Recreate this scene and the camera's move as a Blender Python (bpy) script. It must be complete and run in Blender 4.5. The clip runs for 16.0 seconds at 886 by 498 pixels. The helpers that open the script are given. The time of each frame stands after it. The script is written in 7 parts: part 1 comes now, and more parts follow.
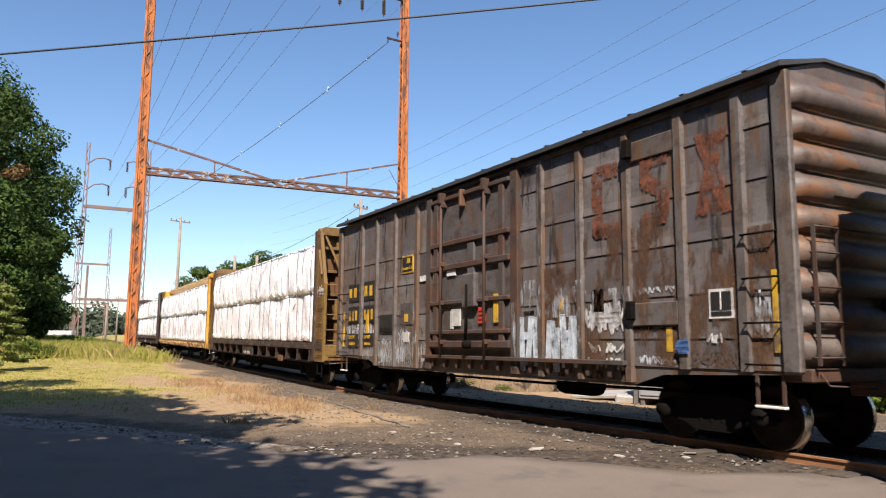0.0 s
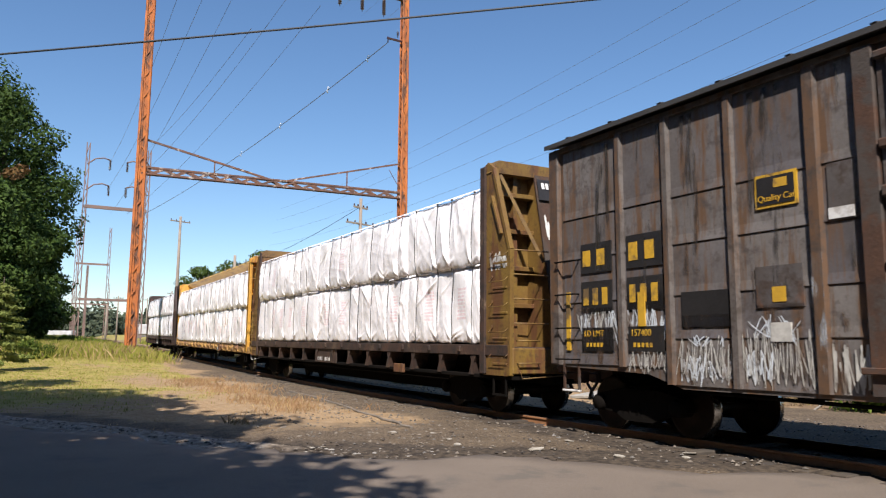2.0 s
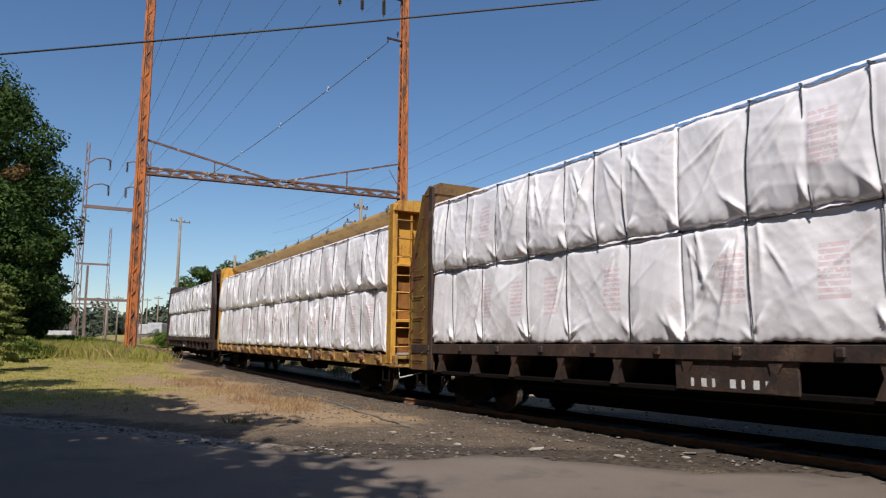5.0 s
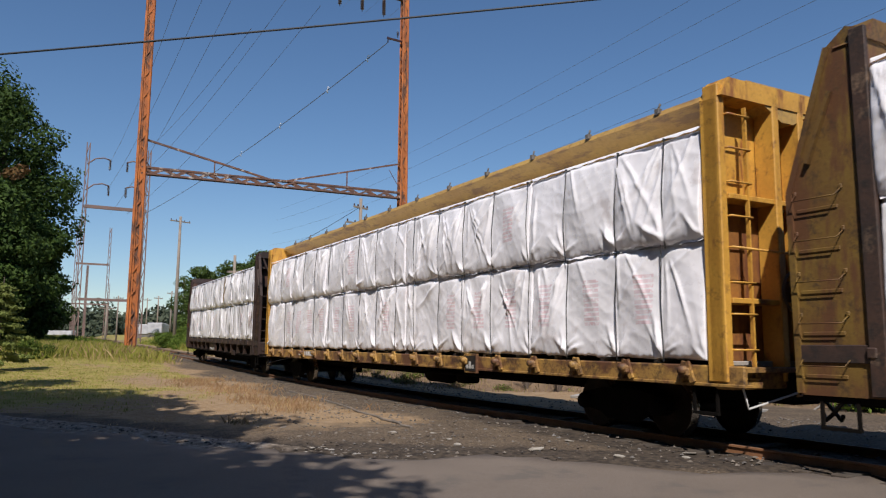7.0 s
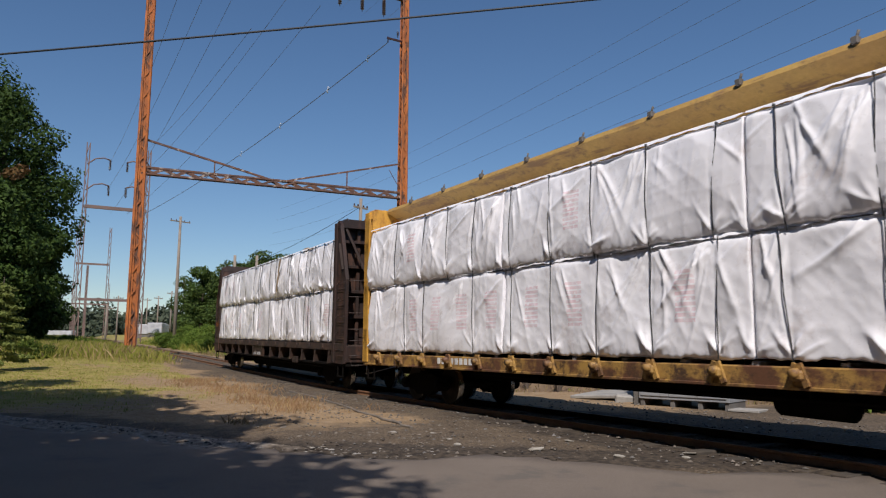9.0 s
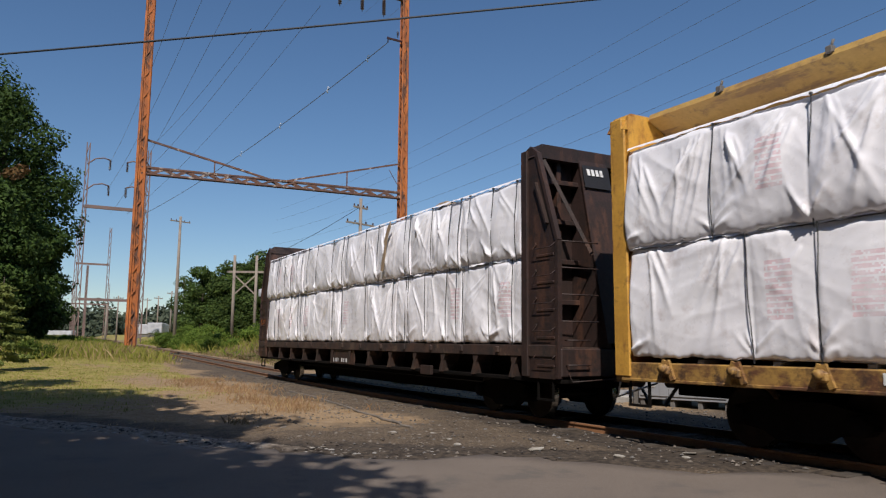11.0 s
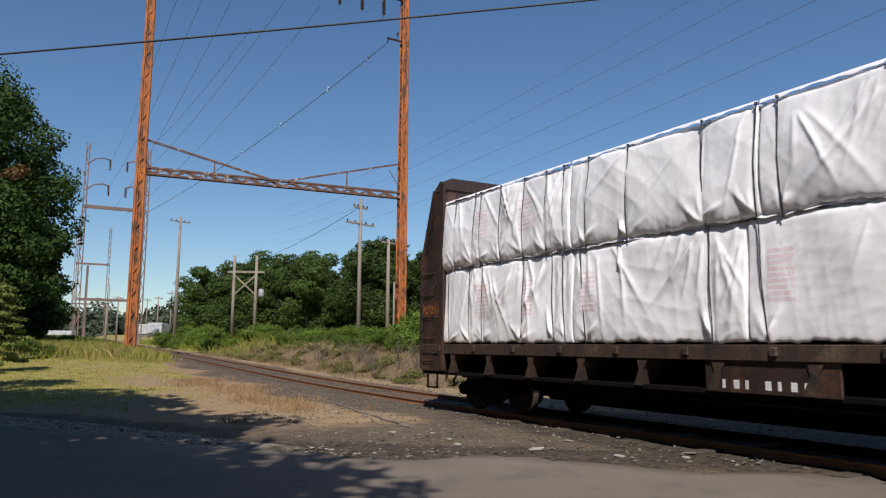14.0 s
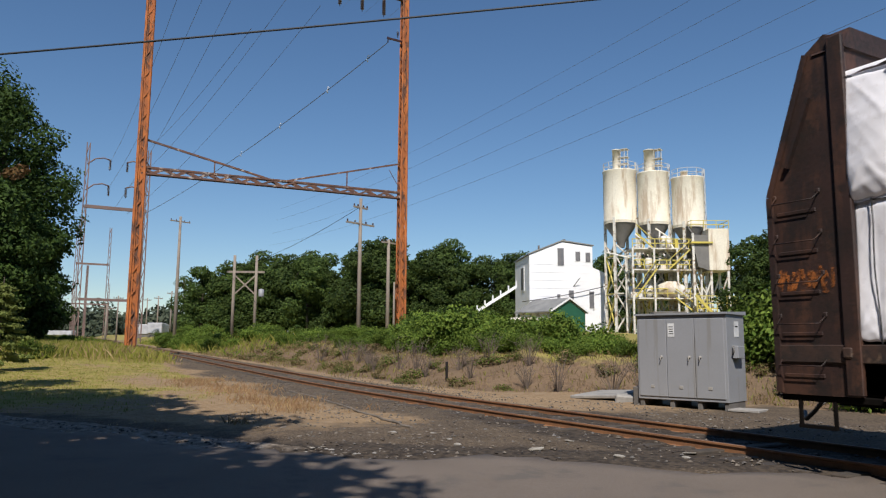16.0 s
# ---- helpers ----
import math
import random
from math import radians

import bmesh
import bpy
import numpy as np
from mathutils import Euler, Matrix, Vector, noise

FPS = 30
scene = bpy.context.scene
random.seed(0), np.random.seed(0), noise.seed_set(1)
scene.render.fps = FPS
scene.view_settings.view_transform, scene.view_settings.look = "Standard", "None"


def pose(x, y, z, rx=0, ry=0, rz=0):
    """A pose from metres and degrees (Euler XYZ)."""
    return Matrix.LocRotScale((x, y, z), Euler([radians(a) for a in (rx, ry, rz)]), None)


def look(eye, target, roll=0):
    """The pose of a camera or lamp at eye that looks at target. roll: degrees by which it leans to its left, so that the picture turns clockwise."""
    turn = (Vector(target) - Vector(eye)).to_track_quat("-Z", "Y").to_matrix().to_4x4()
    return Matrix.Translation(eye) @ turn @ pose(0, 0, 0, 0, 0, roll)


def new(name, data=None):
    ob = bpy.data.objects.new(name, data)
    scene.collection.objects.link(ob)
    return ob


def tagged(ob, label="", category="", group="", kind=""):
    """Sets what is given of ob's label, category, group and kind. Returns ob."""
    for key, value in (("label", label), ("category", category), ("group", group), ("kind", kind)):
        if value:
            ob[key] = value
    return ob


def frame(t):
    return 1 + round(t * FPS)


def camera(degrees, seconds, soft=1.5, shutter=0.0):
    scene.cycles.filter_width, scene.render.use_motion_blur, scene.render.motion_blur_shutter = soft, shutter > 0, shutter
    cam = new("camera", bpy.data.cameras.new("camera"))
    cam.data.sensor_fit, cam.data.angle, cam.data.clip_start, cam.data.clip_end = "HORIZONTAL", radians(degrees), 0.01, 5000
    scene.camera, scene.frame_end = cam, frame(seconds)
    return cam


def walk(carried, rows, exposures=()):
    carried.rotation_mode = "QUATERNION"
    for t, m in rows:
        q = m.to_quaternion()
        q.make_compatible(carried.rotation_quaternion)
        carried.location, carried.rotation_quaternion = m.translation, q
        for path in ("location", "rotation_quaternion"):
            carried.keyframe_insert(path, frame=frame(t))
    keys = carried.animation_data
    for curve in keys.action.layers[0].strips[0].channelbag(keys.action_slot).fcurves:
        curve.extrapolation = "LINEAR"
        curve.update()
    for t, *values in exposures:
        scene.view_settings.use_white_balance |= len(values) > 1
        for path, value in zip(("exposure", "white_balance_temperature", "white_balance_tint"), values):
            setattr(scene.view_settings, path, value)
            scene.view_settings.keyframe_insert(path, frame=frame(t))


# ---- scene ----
EYE = (0.0, 0.0, 1.404)
AIM = (-0.86154666, 0.49051278, 1.404 + 0.13089905)
cam = camera(61.77, 16.0, soft=1.2, shutter=0.12)
still = look(EYE, AIM, 0.395)
walk(cam, [(0.0, still), (16.0, still)], exposures=[(0.0, 0.99, 7000, 15), (1.5, 0.84, 6800, 13), (2.5, 0.6, 6600, 12), (4.0, 0.22, 6520, 12), (7.0, 0.08, 6530, 13), (9.0, -0.07, 6500, 13), (11.4, -0.02, 6520, 12), (12.0, 0.12, 6480, 11), (16.0, 0.07, 6520, 11)])

# ---- light ----
SUN = Vector((0.78, -0.51, 1.0)).normalized()
sky_world = bpy.data.worlds.new("sky")
scene.world = sky_world
sky_world.use_nodes = True
wn = sky_world.node_tree.nodes
sky = wn.new("ShaderNodeTexSky")
sky.sky_type, sky.sun_disc = "NISHITA", False
sky.sun_elevation, sky.sun_rotation = math.asin(SUN.z), math.atan2(SUN.x, SUN.y)
sky.altitude, sky.air_density, sky.dust_density, sky.ozone_density = 700, 1.15, 0.0, 4.6
deep = wn.new("ShaderNodeHueSaturation")
deep.inputs["Saturation"].default_value = 1.09
sky_world.node_tree.links.new(sky.outputs[0], deep.inputs["Color"])
sky_world.node_tree.links.new(deep.outputs[0], wn["Background"].inputs[0])
wn["Background"].inputs[1].default_value = 0.089
sun_data = bpy.data.lights.new("sun", "SUN")
sun_data.energy, sun_data.angle, sun_data.color = 5.0, radians(0.55), (1.0, 0.95, 0.88)
sun = new("sun", sun_data)
sun.matrix_basis = look((0, 0, 60), Vector((0, 0, 60)) - SUN)


# ---- materials ----
def mat(name, c1, c2=None, size=1.0, rough=0.7, metal=0.0, bump=0.25, fine=14.0, stain=None, amount=0.0,
        stain_size=(1.0, 1.0, 1.0), vary=0.0, world=False, spec=0.5, grit=0.82, grime=None, grime_amount=0.3):
    """A surface of two colours in large patches, fine grain with relief, and stains of their own shape."""
    m = bpy.data.materials.new(name)
    m.use_nodes = True
    nt = m.node_tree
    n, l = nt.nodes, nt.links
    p = n["Principled BSDF"]
    if world:
        co = n.new("ShaderNodeNewGeometry").outputs["Position"]
    else:
        co = n.new("ShaderNodeTexCoord").outputs["Object"]

    def noise_at(scale, detail=5.0, vec=co, rgh=0.6):
        t = n.new("ShaderNodeTexNoise")
        t.inputs["Scale"].default_value, t.inputs["Detail"].default_value = scale, detail
        t.inputs["Roughness"].default_value = rgh
        l.new(vec, t.inputs["Vector"])
        return t.outputs["Fac"]

    def ramp(fac, a, b):
        r = n.new("ShaderNodeMapRange")
        r.inputs["From Min"].default_value, r.inputs["From Max"].default_value = a, b
        l.new(fac, r.inputs["Value"])
        return r.outputs["Result"]

    def blend(fac, a, b, kind="MIX"):
        x = n.new("ShaderNodeMix")
        x.data_type, x.blend_type = "RGBA", kind
        for sock, v in ((x.inputs[0], fac), (x.inputs[6], a), (x.inputs[7], b)):
            if isinstance(v, bpy.types.NodeSocket):
                l.new(v, sock)
            else:
                sock.default_value = v if isinstance(v, float) else (*v, 1.0)
        return x.outputs[2]

    c2 = c2 or tuple(v * 0.72 for v in c1)
    big = ramp(noise_at(1.0 / size), 0.35, 0.65)
    grain = noise_at(fine, 4.0)
    col = blend(big, c1, c2)
    col = blend(ramp(grain, 0.3, 0.75), col, blend(1.0, col, (grit, grit, grit), "MULTIPLY"))
    if vary:
        info = n.new("ShaderNodeObjectInfo").outputs["Random"]
        col = blend(ramp(info, 0.0, 1.0), col, blend(1.0, col, (1 - vary, 1 - vary, 1 - vary * 0.8), "MULTIPLY"))
    if stain:
        mp = n.new("ShaderNodeMapping")
        mp.inputs["Scale"].default_value = stain_size
        l.new(co, mp.inputs["Vector"])
        s = ramp(noise_at(1.6, 7.0, mp.outputs[0], 0.68), 0.62 - amount * 0.3, 0.70 - amount * 0.26)
        col = blend(s, col, stain)
    if grime:
        s = ramp(noise_at(4.5, 8.0, co, 0.72), 0.60 - grime_amount * 0.3, 0.74 - grime_amount * 0.26)
        col = blend(s, col, grime)
    l.new(col, p.inputs["Base Color"])
    l.new(ramp(grain, 0.0, 1.0), p.inputs["Roughness"])
    r = p.inputs["Roughness"].links[0].from_node
    r.inputs["To Min"].default_value, r.inputs["To Max"].default_value = max(0.05, rough - 0.12), min(1.0, rough + 0.12)
    p.inputs["Metallic"].default_value = metal
    p.inputs["Specular IOR Level"].default_value = spec
    if bump:
        b = n.new("ShaderNodeBump")
        b.inputs["Strength"].default_value, b.inputs["Distance"].default_value = bump, 0.02
        l.new(grain, b.inputs["Height"])
        l.new(b.outputs[0], p.inputs["Normal"])
    return m


RUST = (0.16, 0.065, 0.028)
m_boxcar = mat("boxcar_paint", (0.128, 0.114, 0.108), (0.086, 0.073, 0.066), 1.5, 0.6, 0.0, 0.15, 20, (0.10, 0.055, 0.03), 0.5, (2.4, 2.4, 0.22), grime=(0.05, 0.038, 0.032), grime_amount=0.4)
m_boxpanel = mat("boxcar_sheet_paint", (0.178, 0.163, 0.156), (0.122, 0.108, 0.1), 1.1, 0.6, 0.0, 0.12, 20, (0.11, 0.062, 0.035), 0.42, (2.6, 2.6, 0.25), vary=0.38, grime=(0.062, 0.05, 0.045), grime_amount=0.3)
m_boxcar_door = mat("boxcar_door_paint", (0.098, 0.09, 0.089), (0.066, 0.055, 0.051), 0.8, 0.65, 0.0, 0.2, 18, (0.12, 0.055, 0.028), 0.2, (1.6, 1.6, 0.5), grime=(0.045, 0.03, 0.024), grime_amount=0.4)
m_rustframe = mat("rusted_steel", (0.082, 0.036, 0.019), (0.042, 0.023, 0.016), 0.5, 0.8, 0.0, 0.3, 22, (0.05, 0.04, 0.035), 0.4)
m_boxend = mat("weathered_end_steel", (0.115, 0.092, 0.08), (0.075, 0.056, 0.047), 0.7, 0.6, 0.0, 0.2, 16, (0.14, 0.066, 0.032), 0.42, (0.6, 0.6, 1.3), grime=(0.05, 0.035, 0.028), grime_amount=0.3)
m_roof = mat("dark_roof", (0.05, 0.047, 0.045), None, 1.0, 0.6)
# soot black taken lower still, painting in the deep shade beneath the cars
m_under = mat("sooty_shade_underframe", (0.006, 0.0055, 0.005), (0.010, 0.008, 0.007), 0.6, 0.95, spec=0.06)
m_wheel = mat("wheel_steel", (0.026, 0.014, 0.009), (0.012, 0.008, 0.006), 0.3, 0.6, 0.2, 0.1, 20, spec=0.2)
m_tread = mat("polished_tread", (0.55, 0.53, 0.5), None, 0.3, 0.25, 1.0, 0.02)
m_pmrx = mat("mustard_brown_paint", (0.2, 0.122, 0.025), (0.14, 0.074, 0.021), 0.7, 0.6, 0.0, 0.2, 18, (0.11, 0.048, 0.02), 0.45, (1.3, 1.3, 0.35), grime=(0.06, 0.034, 0.016), grime_amount=0.25)
m_panelrust = mat("rust_brown_panel", (0.34, 0.15, 0.03), (0.22, 0.085, 0.022), 0.6, 0.65, 0.0, 0.2, 18, (0.14, 0.05, 0.02), 0.45, (1.2, 1.2, 0.4))
m_sill = mat("brown_sill_steel", (0.068, 0.035, 0.023), (0.036, 0.022, 0.018), 0.5, 0.7, 0.0, 0.2, 18, (0.17, 0.11, 0.07), 0.24, (1.4, 1.4, 1.4), grime=(0.02, 0.015, 0.013), grime_amount=0.45)
m_dark = mat("dark_red_brown_paint", (0.042, 0.021, 0.017), (0.027, 0.015, 0.012), 0.8, 0.6, 0.0, 0.2, 18, (0.07, 0.032, 0.02), 0.38, (1.3, 1.3, 0.3), grime=(0.018, 0.012, 0.01), grime_amount=0.4)
m_yellow = mat("faded_yellow_paint", (0.66, 0.36, 0.06), (0.53, 0.275, 0.048), 0.7, 0.5, 0.0, 0.12, 18, (0.26, 0.105, 0.03), 0.3, (1.2, 1.2, 0.3), grime=(0.2, 0.09, 0.028), grime_amount=0.12)
m_yellowdirt = mat("grimy_yellow_paint", (0.42, 0.245, 0.06), (0.3, 0.165, 0.05), 0.4, 0.65, 0.0, 0.2, 18, (0.12, 0.052, 0.025), 0.5, (0.8, 0.8, 1.2), grime=(0.06, 0.032, 0.018), grime_amount=0.4)
m_chord = mat("dusty_yellow_chord", (0.5, 0.32, 0.09), (0.42, 0.25, 0.075), 1.2, 0.65, 0.0, 0.2, 14, (0.24, 0.14, 0.06), 0.32, (0.5, 2.0, 2.0), grime=(0.18, 0.11, 0.055), grime_amount=0.2)
m_wrap = mat("white_lumber_wrap", (0.93, 0.92, 0.95), (0.88, 0.865, 0.9), 1.1, 0.3, 0.0, 0.12, 7.0, (0.74, 0.70, 0.71), 0.14, grit=0.97, spec=1.0)
m_wrapgrey = mat("torn_wrap_brown", (0.42, 0.31, 0.2), None, 0.5, 0.6)
m_print = mat("faded_red_print", (0.8, 0.6, 0.64), (0.84, 0.76, 0.79), 0.16, 0.35, 0.0, 0.0, 30, grit=0.9)
m_strap = mat("black_strap", (0.03, 0.03, 0.032), None, 0.5, 0.5)
m_white = mat("white_paint", (0.75, 0.75, 0.73), (0.6, 0.6, 0.6), 0.4, 0.6, stain=(0.3, 0.27, 0.25), amount=0.2)
m_paleblue = mat("pale_spray_paint", (0.62, 0.68, 0.74), (0.48, 0.52, 0.57), 0.25, 0.6, stain=(0.2, 0.17, 0.15), amount=0.32)
m_bluepaint = mat("blue_spray_paint", (0.1, 0.22, 0.5), None, 0.2, 0.6)
m_redpaint = mat("faded_red_paint", (0.27, 0.09, 0.045), (0.21, 0.09, 0.055), 0.4, 0.7, stain=(0.12, 0.10, 0.092), amount=0.5, grime=(0.11, 0.08, 0.065), grime_amount=0.4)
m_signyellow = mat("yellow_marking", (0.6, 0.35, 0.025), (0.46, 0.27, 0.03), 0.3, 0.6, stain=(0.13, 0.085, 0.04), amount=0.32)
m_signblack = mat("black_marking", (0.022, 0.02, 0.02), None, 0.4, 0.5)
m_signred = mat("red_placard", (0.6, 0.05, 0.03), None, 0.2, 0.5)
m_litter = mat("dirty_litter", (0.42, 0.39, 0.34), (0.25, 0.22, 0.18), 0.1, 0.8)
m_paper = mat("paper_placard", (0.5, 0.49, 0.46), None, 0.2, 0.7)
m_rail = mat("rusty_rail", (0.33, 0.155, 0.07), (0.22, 0.105, 0.055), 0.5, 0.7, 0.0, 0.2, 24)
m_railtop = mat("rail_head", (0.2, 0.12, 0.075), (0.14, 0.085, 0.06), 0.6, 0.65, 0.25, 0.1)
m_tie = mat("old_tie_wood", (0.10, 0.075, 0.055), (0.06, 0.05, 0.04), 0.3, 0.9, 0.0, 0.5, 12, vary=0.3)
m_pole = mat("orange_rusted_steel", (0.52, 0.16, 0.035), (0.33, 0.10, 0.03), 1.6, 0.75, 0.0, 0.25, 9, (0.11, 0.05, 0.03), 0.42, (2.0, 2.0, 0.35))
m_beam = mat("brown_rusted_beam", (0.17, 0.075, 0.045), (0.085, 0.048, 0.04), 0.8, 0.75, 0.0, 0.25, 9, (0.5, 0.42, 0.36), 0.15)
m_farsteel = mat("weathered_tower_steel", (0.22, 0.14, 0.12), None, 4.0, 0.7)
m_wood = mat("grey_utility_pole_wood", (0.30, 0.25, 0.2), (0.22, 0.18, 0.15), 1.2, 0.9, 0.0, 0.3, 10)
m_wire = mat("dark_cable", (0.03, 0.032, 0.036), None, 1.0, 0.6)
m_alu = mat("grey_conductor", (0.16, 0.17, 0.19), None, 1.0, 0.5, 0.4)
m_porcelain = mat("insulator_glaze", (0.06, 0.03, 0.025), None, 0.3, 0.25)
m_marker = mat("white_line_marker", (0.8, 0.8, 0.82), None, 0.3, 0.4)
m_cab = mat("grey_enamel_cabinet", (0.27, 0.275, 0.29), (0.25, 0.255, 0.265), 1.2, 0.5, 0.0, 0.0, 22, (0.22, 0.215, 0.21), 0.2, (2.5, 2.5, 0.15), grit=0.96)
m_conc = mat("pale_concrete", (0.36, 0.34, 0.31), (0.27, 0.255, 0.235), 0.6, 0.85, 0.0, 0.3, 12)
m_silo = mat("cream_silo_paint", (0.82, 0.765, 0.64), (0.73, 0.665, 0.53), 2.5, 0.6, 0.0, 0.1, 6, (0.5, 0.4, 0.29), 0.36, (0.5, 0.5, 0.07))
# dark twin of the silo paint, with the shade put into its colour
m_siloshade = mat("shaded_silo_grey", (0.2, 0.19, 0.175), None, 1.5, 0.6)
m_plantsteel = mat("plant_pale_steel", (0.76, 0.74, 0.68), (0.6, 0.57, 0.5), 1.5, 0.6, stain=(0.25, 0.17, 0.1), amount=0.3)
m_plantdark = mat("plant_dark_steel", (0.16, 0.15, 0.14), (0.1, 0.09, 0.08), 1.0, 0.7)
m_plantyellow = mat("plant_yellow_paint", (0.62, 0.5, 0.08), (0.5, 0.42, 0.12), 1.0, 0.6)
m_siding = mat("white_siding", (0.82, 0.82, 0.83), (0.77, 0.77, 0.79), 3.0, 0.6, 0.0, 0.0, 6, grit=0.97)
m_greenwall = mat("green_shed_siding", (0.02, 0.12, 0.07), (0.018, 0.10, 0.06), 1.0, 0.6)
m_greyroof = mat("grey_shingle_roof", (0.26, 0.26, 0.25), (0.19, 0.19, 0.19), 1.2, 0.85)
m_window = mat("dull_window", (0.2, 0.19, 0.19), (0.13, 0.13, 0.14), 0.8, 0.35)
m_bark = mat("tree_bark", (0.09, 0.07, 0.055), (0.06, 0.045, 0.035), 0.4, 0.95, 0.0, 0.6, 8)
m_dead = mat("dead_brush", (0.17, 0.13, 0.10), (0.11, 0.085, 0.07), 0.5, 0.95)
m_stone = mat("grey_stone", (0.2, 0.17, 0.14), (0.13, 0.11, 0.09), 0.3, 0.9, 0.0, 0.3, 20, world=True)
m_car = mat("pale_far_vehicle", (0.5, 0.5, 0.52), None, 1.0, 0.4)


def worn(name, colour, cover, scale):
    """A stain or scuff with ragged edges, thin enough to let the paint show through."""
    m = mat(name, colour, None, 0.4, 0.75)
    n, l = m.node_tree.nodes, m.node_tree.links
    mp = n.new("ShaderNodeMapping")
    mp.inputs["Scale"].default_value = scale
    l.new(n.new("ShaderNodeTexCoord").outputs["Object"], mp.inputs["Vector"])
    t = n.new("ShaderNodeTexNoise")
    t.inputs["Scale"].default_value, t.inputs["Detail"].default_value, t.inputs["Roughness"].default_value = 1.0, 8.0, 0.72
    l.new(mp.outputs[0], t.inputs["Vector"])
    r = n.new("ShaderNodeMapRange")
    r.inputs["From Min"].default_value, r.inputs["From Max"].default_value = 0.62 - 0.24 * cover, 0.78 - 0.2 * cover
    l.new(t.outputs["Fac"], r.inputs["Value"])
    l.new(r.outputs[0], n["Principled BSDF"].inputs["Alpha"])
    return m


m_ruststain = worn("rust_stain", (0.125, 0.062, 0.032), 0.68, (2.6, 2.6, 1.1))
m_rusttrace = worn("rust_trace", (0.11, 0.066, 0.042), 0.3, (3.5, 3.5, 1.6))
m_soot = worn("soot_streak", (0.045, 0.038, 0.034), 0.38, (4.0, 4.0, 0.5))
m_spray = worn("worn_spray_paint", (0.56, 0.63, 0.7), 1.2, (5.0, 5.0, 2.5))
m_emblem = worn("faded_red_emblem", (0.21, 0.072, 0.038), 0.85, (7.0, 7.0, 5.0))
m_orange = worn("orange_spray_paint", (0.45, 0.14, 0.03), 0.8, (9.0, 9.0, 9.0))
m_scuff = worn("pale_scuff", (0.5, 0.52, 0.55), 0.45, (7.0, 7.0, 1.4))


def leaf_mat(name, c1, c2, thick=0.35, each=False):
    m = bpy.data.materials.new(name)
    m.use_nodes = True
    n, l = m.node_tree.nodes, m.node_tree.links
    p = n["Principled BSDF"]
    geo = n.new("ShaderNodeNewGeometry")
    r = n.new("ShaderNodeValToRGB")
    r.color_ramp.elements[0].color, r.color_ramp.elements[1].color = (*c1, 1), (*c2, 1)
    l.new(geo.outputs["Random Per Island"], r.inputs[0])
    t = n.new("ShaderNodeTexNoise")
    t.inputs["Scale"].default_value = 0.7
    l.new(geo.outputs["Position"], t.inputs["Vector"])
    x = n.new("ShaderNodeMix")
    x.data_type, x.blend_type = "RGBA", "MULTIPLY"
    x.inputs[0].default_value = 0.7
    l.new(r.outputs[0], x.inputs[6])
    l.new(t.outputs["Color"], x.inputs[7])
    hs = n.new("ShaderNodeHueSaturation")
    hs.inputs["Saturation"].default_value, hs.inputs["Value"].default_value = 1.0, 1.6
    if each:
        tone = n.new("ShaderNodeMapRange")
        tone.inputs["To Min"].default_value, tone.inputs["To Max"].default_value = 1.15, 2.05
        l.new(n.new("ShaderNodeObjectInfo").outputs["Random"], tone.inputs["Value"])
        l.new(tone.outputs[0], hs.inputs["Value"])
    bw = n.new("ShaderNodeRGBToBW")
    l.new(t.outputs["Color"], bw.inputs[0])
    l.new(bw.outputs[0], x.inputs[7])
    l.new(x.outputs[2], hs.inputs["Color"])
    l.new(hs.outputs[0], p.inputs["Base Color"])
    p.inputs["Roughness"].default_value = 0.65
    p.inputs["Specular IOR Level"].default_value = 0.15
    tr = n.new("ShaderNodeBsdfTranslucent")
    l.new(hs.outputs[0], tr.inputs["Color"])
    mx = n.new("ShaderNodeMixShader")
    mx.inputs[0].default_value = thick
    l.new(p.outputs[0], mx.inputs[1])
    l.new(tr.outputs[0], mx.inputs[2])
    l.new(mx.outputs[0], n["Material Output"].inputs[0])
    return m


m_leaf = leaf_mat("oak_leaves", (0.016, 0.034, 0.007), (0.058, 0.098, 0.019), 0.10)
m_leafdark = leaf_mat("wood_edge_leaves", (0.022, 0.044, 0.011), (0.074, 0.108, 0.024), 0.16, True)
# distance haze is mixed into this leaf colour: greyer and less saturated
m_hazeleaf = leaf_mat("hazed_far_wood_leaves", (0.05, 0.068, 0.045), (0.085, 0.1, 0.065), 0.2)
m_bush = leaf_mat("bush_leaves", (0.05, 0.095, 0.014), (0.15, 0.205, 0.034), 0.28, True)
m_needle = leaf_mat("conifer_needles", (0.14, 0.18, 0.045), (0.24, 0.27, 0.08))
m_grass = leaf_mat("green_grass", (0.165, 0.185, 0.03), (0.31, 0.29, 0.07), 0.3)
m_straw = leaf_mat("dry_straw", (0.30, 0.21, 0.10), (0.42, 0.31, 0.17), 0.2)
m_redstraw = leaf_mat("reddish_straw", (0.25, 0.145, 0.075), (0.34, 0.22, 0.12), 0.2)
m_brownleaf = leaf_mat("brown_leaves", (0.12, 0.07, 0.03), (0.17, 0.10, 0.04), 0.2)
m_scrub = leaf_mat("brown_scrub", (0.15, 0.105, 0.055), (0.27, 0.2, 0.105), 0.2)


